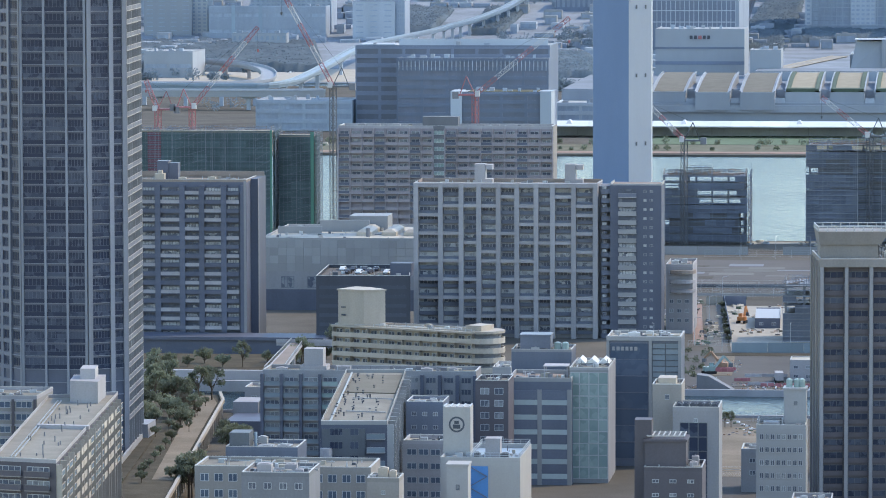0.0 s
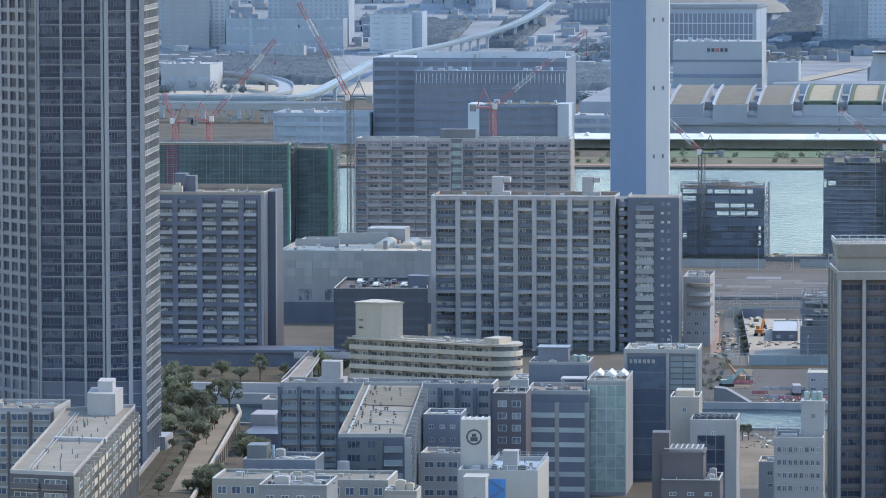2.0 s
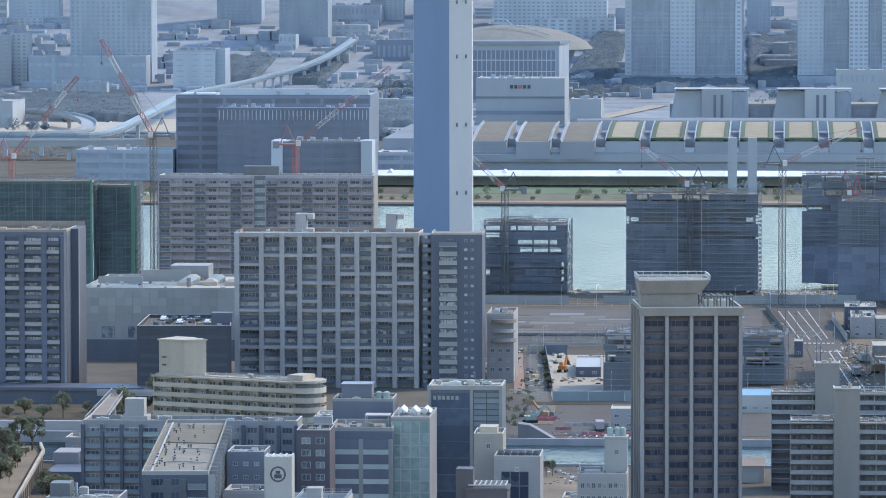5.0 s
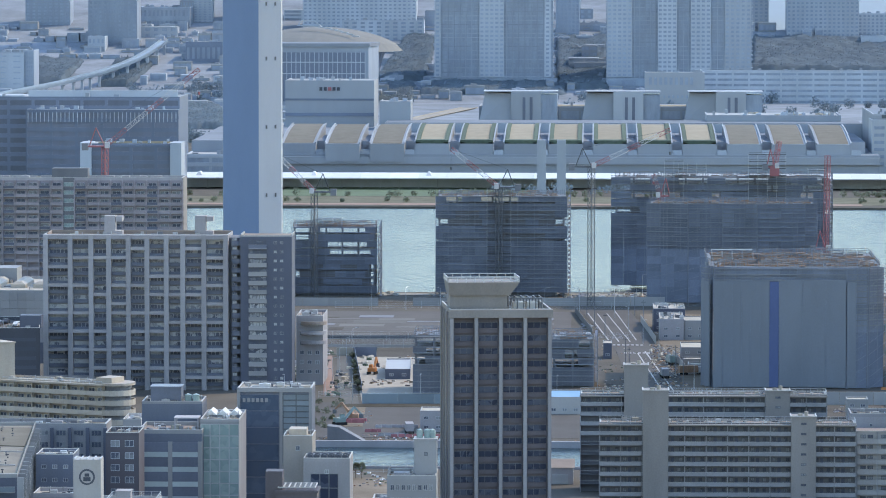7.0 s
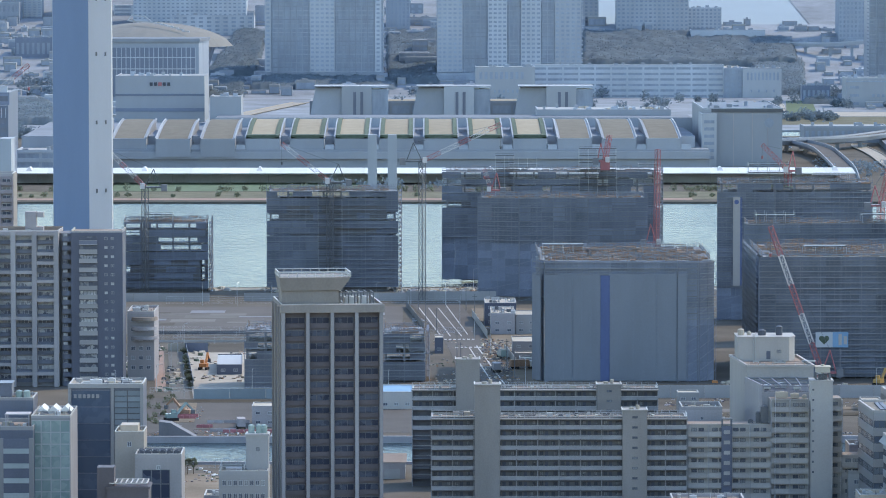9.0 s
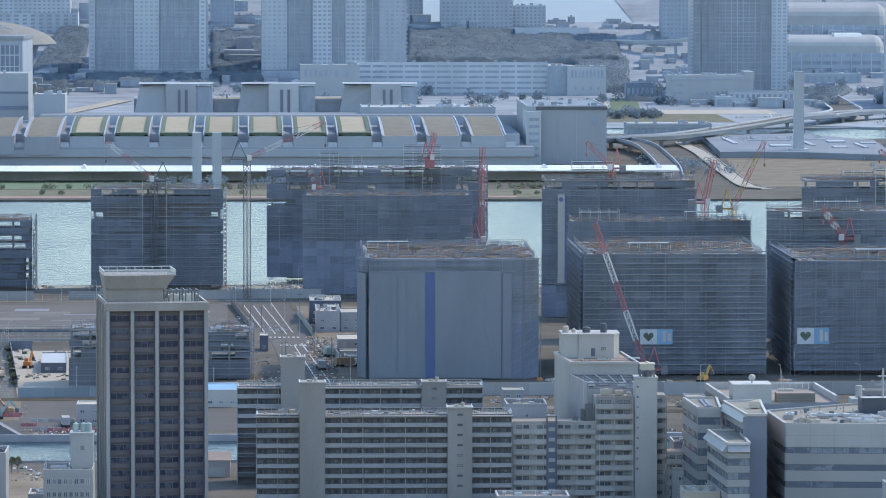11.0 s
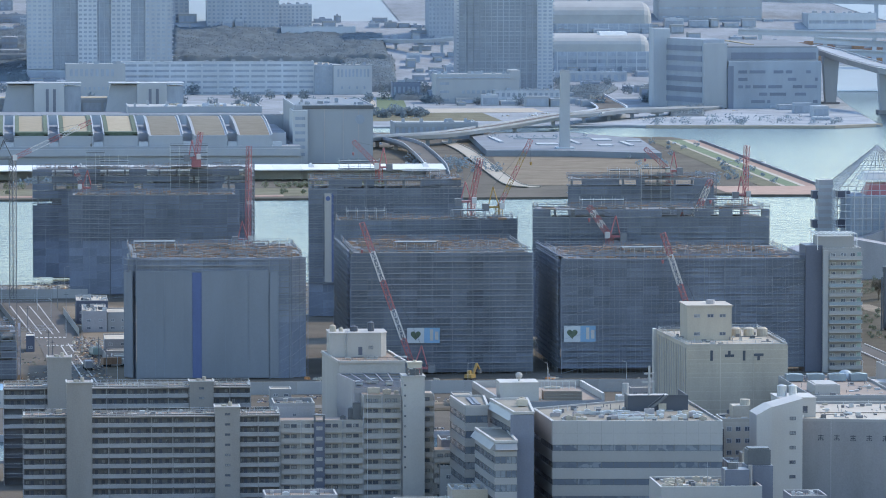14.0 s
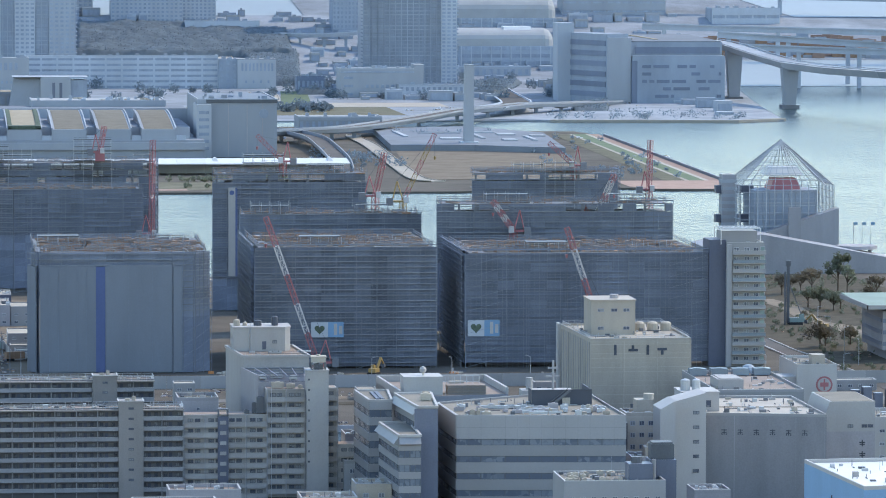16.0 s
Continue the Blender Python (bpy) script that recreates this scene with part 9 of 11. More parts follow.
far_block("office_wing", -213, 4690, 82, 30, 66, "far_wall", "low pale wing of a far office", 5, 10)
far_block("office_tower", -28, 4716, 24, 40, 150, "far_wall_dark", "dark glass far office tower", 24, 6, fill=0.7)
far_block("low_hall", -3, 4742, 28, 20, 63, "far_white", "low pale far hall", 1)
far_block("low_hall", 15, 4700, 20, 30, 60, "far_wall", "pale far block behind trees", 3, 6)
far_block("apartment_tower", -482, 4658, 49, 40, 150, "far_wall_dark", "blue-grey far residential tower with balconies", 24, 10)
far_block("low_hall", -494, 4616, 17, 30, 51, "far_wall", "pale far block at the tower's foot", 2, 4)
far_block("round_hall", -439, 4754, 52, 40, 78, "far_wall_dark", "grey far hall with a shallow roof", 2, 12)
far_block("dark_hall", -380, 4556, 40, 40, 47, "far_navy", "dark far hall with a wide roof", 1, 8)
far_block("apartment_row", 183, 4240, 175, 30, 29, "far_wall", "long low apartment row with pale bands", 6, 0, fill=0.4)
far_block("apartment_row", 279, 4236, 17, 40, 26, "far_wall_dark", "dark end of a low apartment row", 5, 3)
th = far_block("round_school", 305, 4232, 35, 40, 26, "far_white_bright", "white low building with a ribbed top storey", 0, 0)
g = Geo()
for q in range(9):
    g.box(-14 + q * 3.4, -12.2 + q * 3.4, -0.3, 0, 17, 24)
    if q % 2:
        g.box(-14 + q * 3.4, -12.4 + q * 3.4, -0.3, 0, 6, 8.5)
tagged(part("slot_grid", g, "far_window", th), kind="stuff")
th = far_block("round_school", 71, 4170, 53, 40, 29, "far_white_bright", "white low building with a ribbed top storey", 0, 0)
g = Geo()
for q in range(9):
    g.box(-23 + q * 4.6, -20.4 + q * 4.6, -0.3, 0, 20, 26.5)
    g.box(-10 + q * 4.0, -8.4 + q * 4.0, -0.3, 0, 8, 10.5)
tagged(part("slot_grid", g, "far_window", th), kind="stuff")
th = far_block("white_hall", 397, 4008, 72, 40, 24.5, "far_white_bright", "white hall with a raised end and window rows", 0, 0)
g = Geo()
for q in range(11):
    g.box(-14 + q * 4.4, -11.6 + q * 4.4, -0.3, 0, 9.5, 12.2)
for q in range(3):
    g.box(-33, -25, -0.3, 0, 3 + q * 7.0, 5.2 + q * 7.0)
tagged(part("window_grid", g, "far_window", th), kind="stuff")
part("end_tower", Geo().box(28, 36.4, -0.8, 30, 22.2, 29.5), "far_white_bright", th)
part("roof_line", Geo().box(-36, 28, -0.6, 0, 22.6, 23.6), "far_window", th)
far_block("low_annex", 438, 3990, 56, 30, 11, "far_wall", "low pale annex with small windows", 2, 12)
far_block("glass_hall", 347, 4150, 25, 20, 13, "far_navy", "low dark glazed hall with a pale roof", 1, 6)
far_block("low_hall", 541, 4380, 68, 16, 15, "far_wall", "long low glazed hall before the exhibition roofs", 1, 10)
far_block("storage_hall", 710, 4752, 107, 40, 83, "far_white", "large plain far storage hall", 3, 0, fill=0.2)
far_block("storage_hall", 838, 4700, 70, 40, 64, "far_wall", "low far storage hall with a curved roof", 1, 0, fill=0.2)


# exhibition halls with barrel roofs
def arena(x, y, w, d, h0, h1, label, z=None):
    z = rise(y) - 1 if z is None else z
    th = thing("arena", pose(x, y, z), label, "building")
    part("base", Geo().box(-w / 2, w / 2, 0, d, 0, h0 - z), "far_wall_dark", th)
    prof = [(d * (0.5 - 0.5 * math.cos(math.pi * s)), h0 - z + (h1 - h0) * math.sin(math.pi * s) ** 0.6) for s in spread(0, 1, 14)]
    n = len(prof)
    xs = spread(-w / 2 - 2, w / 2 - 8, 10) + [w / 2 - 4, w / 2 - 1, w / 2 + 1]
    k = [1.0] * 11 + [0.93, 0.8, 0.55]
    v = [(xx, d / 2 + (yy - d / 2) * q, h0 - z + (zz - h0 + z) * q) for xx, q in zip(xs, k) for yy, zz in prof]
    f = [(a * n + j, (a + 1) * n + j, (a + 1) * n + j + 1, a * n + j + 1) for a in range(len(xs) - 1) for j in range(n - 1)]
    f += [tuple(range(n)), tuple(range(len(xs) * n - 1, (len(xs) - 1) * n - 1, -1))]
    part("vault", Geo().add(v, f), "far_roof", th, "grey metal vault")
    for q in (0.12, 0.46, 0.8):
        part("window_band", Geo().box(-w / 2 + 2, w / 2 - 3, -0.5, 0, (h0 - z) * q, (h0 - z) * (q + 0.17)), "far_window", th)
    for u in spread(-w / 2 + 2, w / 2 - 3, 9):
        part("buttress", Geo().box(u - 0.5, u + 0.5, -1.2, -0.5, 0, h0 - z), "far_wall", th)
    return th


th = arena(560, 4444, 91, 50, 33, 50, "far exhibition hall with a shining barrel roof")
part("glass_ridge", Geo().prism([(-2, 6), (26, 6), (26, 40), (-2, 40)], 41, 51.5, 0, [(-1, 14), (25, 14), (25, 34), (-1, 34)]), "roof_metal", th, "bright glazed ridge", pose(0, 0, -rise(4444) + 1))
arena(591, 4680, 99, 70, 55, 77, "far exhibition hall with a dark vaulted roof")
th = thing("arena", pose(-235, 4100, 0), "dark glazed arena front under a sweeping pale roof", "building")
part("front", Geo().prism([(-45, 0), (36, 0), (42, 60), (-45, 60)], 0, 54), "far_wall_dark", th)
part("front_roof", Geo().prism([(-46, -2), (37, -2), (43, 62), (-46, 62)], 54, 57), "far_deck", th)
part("front_glass", Geo().box(-40, 33, -0.6, 0, 6, 49), "far_navy", th)
for u in spread(-40, 33, 18):
    part("mullion", Geo().box(u - 0.3, u + 0.3, -1.0, -0.6, 6, 49), "far_wall", th)
for zz in (30, 40):
    part("transom", Geo().box(-40, 33, -1.0, -0.6, zz, zz + 0.8), "far_wall", th)
v, f = [], []
for a in range(13):
    for b in range(25):
        r, t = a / 12, 2 * math.pi * b / 24
        px_, py_ = r * math.cos(t), r * math.sin(t)
        v.append((-16 + 76 * px_, 150 + 78 * py_, 47 + 21.5 * math.sqrt(max(0.0, 1 - r * r)) ** 1.3))
f = [(a * 25 + b, (a + 1) * 25 + b, (a + 1) * 25 + b + 1, a * 25 + b + 1) for a in range(12) for b in range(24)]
part("sweeping_roof", Geo().add(v, f), "far_dome", th, "pale sweeping roof")
part("roof_skirt", Geo().tube(-16, 150, 0, 46.8, 46, 60, 24), "far_navy", th)
g = Geo()
for a in spread(0, 1, 10):
    p0, p1 = (-34 + 50 * a, 120 - 20 * a), (-32 + 50 * a + 5, 120 - 20 * a - 2)
    g.bar((*p0, 70.5 - 9 * a * a), (*p1, 69.8 - 9 * a * a), 0.5)
g.bar((-34, 120, 70), (-30, 122, 75), 0.4).bar((-30, 122, 75), (-18, 118, 74), 0.4).bar((-18, 118, 74), (-12, 116, 69), 0.4)
part("roof_truss", g, "far_white_bright", th, "white roof trusses")

# harbour warehouse on the far island, with its sign tower
def far_warehouse():
    th = thing("warehouse", pose(591, 3870, 0), "large grey far warehouse with ramps and a sign tower", "warehouse")
    pts = [(0, 6), (80, 6), (92, 250), (-22, 250), (-28, 60)]
    part("body", Geo().prism(pts, 0, 51), "far_wall_dark", th)
    part("roof", Geo().prism([(1, 7), (79, 7), (91, 249), (-21, 249), (-27, 61)], 51, 52), "far_deck", th)
    part("roof_strip", Geo().box(-20, 12, 60, 66, 52, 53).box(30, 34, 60, 200, 52, 52.6), "straw", th)
    part("front_step", Geo().box(2, 80, -8, 6, 0, 40), "far_wall_dark", th)
    part("upper_glazing", Geo().box(6, 78, 5.4, 6, 41.5, 47), "far_navy", th)
    part("sign_tower", Geo().box(-18.5, 1.0, -6, 12, 0, 55), "far_white", th)
    part("dark_slot", Geo().box(1.2, 6, -8.4, -6, 0, 36), "far_navy", th)
    rnd = random.Random(12)
    for k in range(5):
        x = 10
        while x < 76:
            w = rnd.uniform(2.5, 16)
            if rnd.random() < 0.55:
                part("window", Geo().box(x, min(77, x + w), -8.4, -8, 5 + k * 6.2, 7.6 + k * 6.2), "far_navy", th)
            x += w + 2
    m, L = edge((-46, 75), (-18.5, 0))
    part("flank", Geo().prism([(-46, 75), (-18.5, 0), (0, 4), (-20, 80)], 0, 58), "far_wall_dark", th)
    for k in range(6):
        part("ramp_slot", Geo().box(2, L - 2, -0.5, 0, 5 + k * 8.6, 9.5 + k * 8.6), "far_navy", th, "", m)
    part("corner_tower", Geo().box(-52, -38, 60, 90, 0, 66), "far_wall", th)


far_warehouse()
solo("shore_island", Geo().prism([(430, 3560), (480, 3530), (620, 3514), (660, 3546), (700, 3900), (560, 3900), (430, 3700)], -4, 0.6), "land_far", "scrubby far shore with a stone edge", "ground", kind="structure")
solo("shore_edge", Geo().prism([(478, 3527), (621, 3510), (664, 3545), (660, 3548), (619, 3516), (479, 3532)], -4, 1.0), "paving", "pale stone shore edge", "ground", kind="structure")


# high road bridge over the water
def road_bridge():
    th = thing("road_bridge", pose(0, 0, 0), "pale high road bridge on tapered piers over the water", "bridge")
    path = [(693, 4080, 48), (696, 4030, 47.4), (698, 3972, 46), (703, 3880, 41.5), (711.5, 3785, 37), (730, 3700, 35.2), (757, 3620, 34.7), (830, 3460, 34), (900, 3340, 34)]
    for (xa, ya, za), (xb, yb, zb) in zip(path, path[1:]):
        p, q = Vector((xa, ya, za)), Vector((xb, yb, zb))
        s = Vector((q.y - p.y, -(q.x - p.x), 0)).normalized() * 9
        g = Geo()
        for o, (u, v) in ((0, (p, q)),):
            da, db = (5.5, 5.5)
            g.add([p - s, p + s, q + s, q - s, p - s * 0.6 - Vector((0, 0, da)), p + s * 0.6 - Vector((0, 0, da)), q + s * 0.6 - Vector((0, 0, db)), q - s * 0.6 - Vector((0, 0, db))],
                  [(0, 1, 2, 3), (7, 6, 5, 4), (0, 4, 5, 1), (2, 6, 7, 3), (1, 5, 6, 2), (3, 7, 4, 0)])
        part("girder", g, "far_white", th)
        r = Geo()
        for e in (-1, 1):
            r.bar(p + s * e + Vector((0, 0, 0.9)), q + s * e + Vector((0, 0, 0.9)), 0.35)
        part("parapet", r, "far_white", th)
    for x, y, top in ((698, 3972, 41), (711.5, 3785, 32), (850, 3430, 29)):
        part("pier", Geo().prism([(x - 4.2, y - 5), (x + 4.2, y - 5), (x + 4.2, y + 5), (x - 4.2, y + 5)], -3, top, 0, [(x - 7, y - 5), (x + 7, y - 5), (x + 7, y + 5), (x - 7, y + 5)]), "far_white", th)
        part("pier_foot", Geo().box(x - 7, x + 7, y - 8, y + 8, -3, 2.0), "concrete_dark", th)
    # far expressway decks across the bay
    for k, (x0, y0, z0, x1, y1, z1, mat) in enumerate(((700, 4500, 50, 1400, 4400, 34, "far_wall"), (745, 4330, 46, 1100, 4290, 24, "far_wall"), (740, 4250, 37, 1100, 4240, 24, "far_wall"), (560, 4780, 82, 1500, 4700, 62, "far_wall_dark"))):
        t2 = thing("expressway", pose(0, 0, 0), "far elevated expressway on piers", "bridge", "far expressways")
        p, q = Vector((x0, y0, z0)), Vector((x1, y1, z1))
        part("deck", Geo().bar(p, q, 2.4), mat, t2)
        part("parapet", Geo().bar(p + Vector((0, -3, 3)), q + Vector((0, -3, 3)), 0.7), "far_wall", t2)
        for s in spread(0.03, 0.97, 6):
            c = p.lerp(q, s)
            part("pier", Geo().box(c.x - 2, c.x + 2, c.y - 1, c.y + 1, rise(c.y) - 3, c.z), mat, t2)


road_bridge()


# ---------------------------------------------------------------- roads and viaducts on the far land
def swept(name, pts, w, depth, mat, label, category, rail=None, pillars=0, pillar_mat="concrete", top_mat=None, z_base=0.0):
    """A deck along a smooth line of points, with parapets and pillars."""
    P = [Vector(p) for p in pts]
    line = []
    for i in range(len(P) - 1):
        p0, p1, p2, p3 = P[max(0, i - 1)], P[i], P[i + 1], P[min(len(P) - 1, i + 2)]
        for s in spread(0, 1, 6)[:-1]:
            line.append(0.5 * ((2 * p1) + (p2 - p0) * s + (2 * p0 - 5 * p1 + 4 * p2 - p3) * s * s + (3 * p1 - p0 - 3 * p2 + p3) * s ** 3))
    line.append(P[-1])
    th = thing(name, pose(0, 0, 0), label, category)
    n = len(line)
    side = []
    for i in range(n):
        d = (line[min(n - 1, i + 1)] - line[max(0, i - 1)]).normalized()
        side.append(Vector((d.y, -d.x, 0)).normalized() * w / 2)
    up = Vector((0, 0, 1))

    def strip(offs, mats, nm):
        k = len(offs)
        v = [line[i] + side[i] * a + up * b for i in range(n) for a, b in offs]
        f = [(i * k + j, i * k + (j + 1) % k, (i + 1) * k + (j + 1) % k, (i + 1) * k + j) for i in range(n - 1) for j in range(k)]
        f += [tuple(range(k)), tuple(range((n - 1) * k + k - 1, (n - 1) * k - 1, -1))]
        part(nm, Geo().add(v, f), mats, th)

    strip([(-1, 0), (1, 0), (0.8, -depth), (-0.8, -depth)], mat, "girder")
    if top_mat:
        strip([(-0.9, 0.04), (0.9, 0.04), (0.9, 0.1), (-0.9, 0.1)], top_mat, "road_surface")
    if rail:
        for e in (-1, 1):
            strip([(e - 0.05, 0), (e + 0.05, 0), (e + 0.05, rail), (e - 0.05, rail)], mat, "parapet")
    if pillars:
        for i in range(0, n, pillars):
            p = line[i]
            part("pillar", Geo().box(p.x - 1.3, p.x + 1.3, p.y - 1.3, p.y + 1.3, max(z_base, rise(p.y) - 1), p.z - depth), pillar_mat, th)
            part("pillar_head", Geo().box(p.x - w * 0.35, p.x + w * 0.35, p.y - 1.5, p.y + 1.5, p.z - depth - 1.2, p.z - depth), pillar_mat, th)
    return th


swept("rail_viaduct", [(-640, 3180, 14), (-563, 3173, 14), (-507, 3158, 14), (-470, 3197, 14), (-478, 3425, 14), (-512, 3948, 14), (-508, 4155, 14), (-494.5, 4324, 15.5), (-481, 4368, 19.3), (-468, 4398, 22.4), (-448, 4464, 30.1), (-435, 4528, 38.2), (-425, 4600, 48)], 7.5, 2.2, "deck_blue", "pale blue automated railway viaduct curving to the skyline", "viaduct", 1.5, 3, "far_wall")
swept("rail_viaduct", [(-700, 3130, 13), (-580, 3110, 13), (-480, 3105, 13), (-430, 3115, 13)], 14, 4, "far_white_bright", "bright station roof on a viaduct", "viaduct", 1.0, 4, "far_wall")
swept("ramp_loop", [(-700, 3500, 8), (-628, 3700, 10), (-585, 3668, 10), (-546, 3578, 10), (-518, 3450, 9), (-520, 3360, 7), (-600, 3300, 5)], 11, 2, "far_white", "curved white road ramp", "ramp", 2.0, 4)
swept("road_bridge", [(190, 3140, 8), (246, 3187, 8), (273, 3211, 8), (295, 3236, 8), (320, 3290, 8), (364, 3402, 8), (414, 3544, 8), (447, 3596, 8), (476, 3651, 8), (505, 3690, 7), (540, 3760, 5), (580, 3860, 2)], 15, 2.6, "far_white", "long road bridge over the inlet", "bridge", 1.2, 5, "far_wall_dark", "asphalt_old")
swept("road_bridge", [(440, 3590, 7.6), (472, 3690, 7), (492, 3870, 4), (510, 4088, 1.2), (522, 4266, 0.9)], 24, 2.0, "far_wall", "wide road curving away behind the bridge", "road", 1.0, 0, "far_wall", "asphalt_old")
swept("ramp_road", [(236, 3228, 7), (254, 3190, 6.5), (263, 3120, 6), (263, 3030, 5), (258, 2875, 4), (252, 2780, 2)], 13, 2.0, "far_white", "white curved market ramp", "ramp", 2.0, 4, "concrete", "asphalt_old")
swept("park_road", [(306, 3290, 0.5), (303, 3256, 0.5), (303, 3147, 0.5), (299, 3015, 0.5), (294, 2863, 0.5), (291, 2726, 0.5), (300, 2695, 0.5)], 10, 0.4, "paving", "pale park road with a planted kerb", "road", 0.5)
swept("far_road", [(576, 3852, 0.6), (590, 4000, 0.6), (596, 4330, 1.4)], 26, 0.5, "asphalt_old", "wide far road with lanes", "road", 0.6)
swept("far_road", [(285, 3850, 0.6), (300, 4050, 0.6), (300, 4290, 0.8), (290, 4500, rise(4500) + 0.8)], 20, 0.5, "paving", "pale far street", "road", 0.5)
swept("far_road", [(-190, 3500, 0.6), (-160, 3760, 0.6), (-110, 4100, 0.8)], 14, 0.5, "paving", "pale far street", "road", 0.5)
swept("far_viaduct", [(352, 4610, 41), (385, 4572, 41), (415, 4548, 43), (450, 4536, 47)], 9, 3, "far_wall", "far curved expressway viaduct", "viaduct", 1.2, 4, "far_wall_dark")
for i in range(3):
    sheet("yard_road", rect(-690 + i * 120, -590 + i * 120, 2760 + i * 40, 2790 + i * 40), 0.18, "paving", "pale service yard", "pavement")
sheet("far_lot", rect(-760, -420, 3560, 3800), 0.12, "paving", "pale far car park", "pavement")
sheet("far_lot", rect(-470, -260, 3720, 4050), 0.12, "paving", "pale far yard beside the viaduct", "pavement")
sheet("far_lot", rect(-420, -250, 2890, 3060), 0.12, "asphalt_old", "far street with lane marks", "road")
sheet("roof_plaza", [(322, 3314), (310, 3070), (365, 3064), (420, 3022), (435, 3243), (392, 3350)], 4.0, "far_deck", "sunken plaza roofs beside the chimney", "pavement", 6.0)
for x, y, w, d in ((384, 3240, 16, 3), (398, 3200, 12, 22), (412, 3120, 3, 60), (380, 3150, 3, 70), (392, 3120, 9, 18), (418, 3180, 10, 14), (330, 3180, 3, 80), (345, 3230, 30, 3), (352, 3140, 14, 20)):
    solo("plaza_kerb", Geo().box(x, x + w, y, y + d, 4.0, 4.9), ["far_white_bright"], "low white plaza kerb and roof light", "kerb", kind="structure")

# ---------------------------------------------------------------- ferry terminal with a lattice pyramid
def terminal():
    th = thing("ferry_terminal", pose(383, 2040, 0), "ferry terminal under a white lattice cube and pyramid", "building")
    w, d, z0, z1, top = 42.0, 36.0, 10.0, 34.5, 54.0
    x0, x1 = -w / 2, w / 2
    for f in range(4):
        g = Geo()
        a, b = [((x0, 0), (x1, 0)), ((x1, 0), (x1, d)), ((x1, d), (x0, d)), ((x0, d), (x0, 0))][f]
        for s in spread(0, 1, 11):
            p = (a[0] + (b[0] - a[0]) * s, a[1] + (b[1] - a[1]) * s)
            g.bar((*p, z0), (*p, z1), 0.14)
            g.bar((*p, z1), (0, d / 2, top), 0.11) if f in (0, 1, 3) or True else None
        for z in spread(z0, z1, 8):
            g.bar((*a, z), (*b, z), 0.13)
        for s in spread(0, 1, 8)[1:-1]:
            q = lambda p: (p[0] * (1 - s), (p[1] - d / 2) * (1 - s) + d / 2, z1 + (top - z1) * s)
            g.bar(q(a), q(b), 0.1)
        part("lattice_side", g, "far_white_bright", th, "white steel lattice")
    part("hall", Geo().box(-14, 14.5, 5, 31, 0, 32), "far_wall_dark", th, "grey glazed hall")
    for u in spread(-13, 13.5, 9):
        part("hall_mullion", Geo().box(u - 0.2, u + 0.2, 4.6, 5, 10, 32), "far_white", th)
    for z in (16, 21, 26, 31):
        part("hall_floor", Geo().box(-14.2, 14.7, 4.5, 5, z, z + 0.6), "far_white", th)
    part("red_hall", Geo().prism([(-6, 10), (8, 10), (8, 26), (-6, 26)], 32, 37, 0, [(-4, 12), (6, 12), (6, 24), (-4, 24)]), "red", th, "red upper hall")
    part("glass_vault", Geo().prism([(-8, 10), (9, 10), (9, 26), (-8, 26)], 38.5, 42.0, 0, [(-6, 13), (7, 13), (7, 23), (-6, 23)]), "roof_metal", th, "bright vault")
    part("wing_wall", Geo().add([(-24, -4, 0), (22.5, -4, 0), (22.5, -4, 24.5), (-24, -4, 9.5), (-24, 4, 0), (22.5, 4, 0), (22.5, 4, 24.5), (-24, 4, 9.5)], [(0, 1, 2, 3), (7, 6, 5, 4), (0, 4, 5, 1), (1, 5, 6, 2), (2, 6, 7, 3), (3, 7, 4, 0)]), "tile_grey", th, "sloping grey wall")
    part("wing_column", Geo().box(-0.5, 5, -6, -4, 0, 25), "tile_grey", th)
    part("lift_tower", Geo().box(-26.6, -20.2, 16, 24, 0, 38.5), "tile_grey", th)
    for k in range(10):
        part("tower_band", Geo().box(-26.8, -20.0, 15.8, 24.2, 6 + 3.2 * k, 7.4 + 3.2 * k), "far_white", th)
    part("link_bridge", Geo().box(-29, -12, 18, 23, 30, 33.5), "tile_dark", th)
    part("link_bridge", Geo().box(-29, -12, 18, 23, 17, 20.5), "tile_dark", th)
    th = thing("terminal_wing", pose(360, 1975, 0), "long grey sloping wing of the terminal", "building")
    part("body", Geo().add([(-26, 0, 0), (60, 0, 0), (60, 0, 6), (0, 0, 17), (-26, 0, 12), (-26, 30, 0), (60, 30, 0), (60, 30, 6), (0, 30, 17), (-26, 30, 12)], [(0, 1, 2, 3, 4), (9, 8, 7, 6, 5), (4, 3, 8, 9), (3, 2, 7, 8), (1, 6, 7, 2), (0, 4, 9, 5)]), "tile_grey", th)
    for k in range(6):
        part("window", Geo().box(-22 + k * 4, -19.4 + k * 4, -0.2, 0, 5, 9), "far_window", th)
    part("round_deck", Geo().tube(46, 24, 9, 10.5, 9, n=24).tube(40, 24, 0, 9, 0.8).tube(52, 24, 0, 9, 0.8), "concrete", th)
    th = thing("flag_poles", pose(420, 2075, 0), "slim flag poles by the water", "pole")
    for x in (0, 4, 8):
        part("pole", Geo().tube(x, 0, 0, 16, 0.14, 0.08, 6), "far_white", th)
        part("flag", Geo().box(x, x + 1.8, -0.03, 0.03, 14.4, 15.6), "sky_panel", th)
    # green-roofed house at the edge of the site
    th = thing("site_pavilion", pose(344, 1600, 0), "grey pavilion with a green sloping roof", "building")
    part("body", Geo().box(-14, 26, -22, 14, 3.5, 17).box(-12, 26, -20, 14, 0, 3.5), "concrete", th)
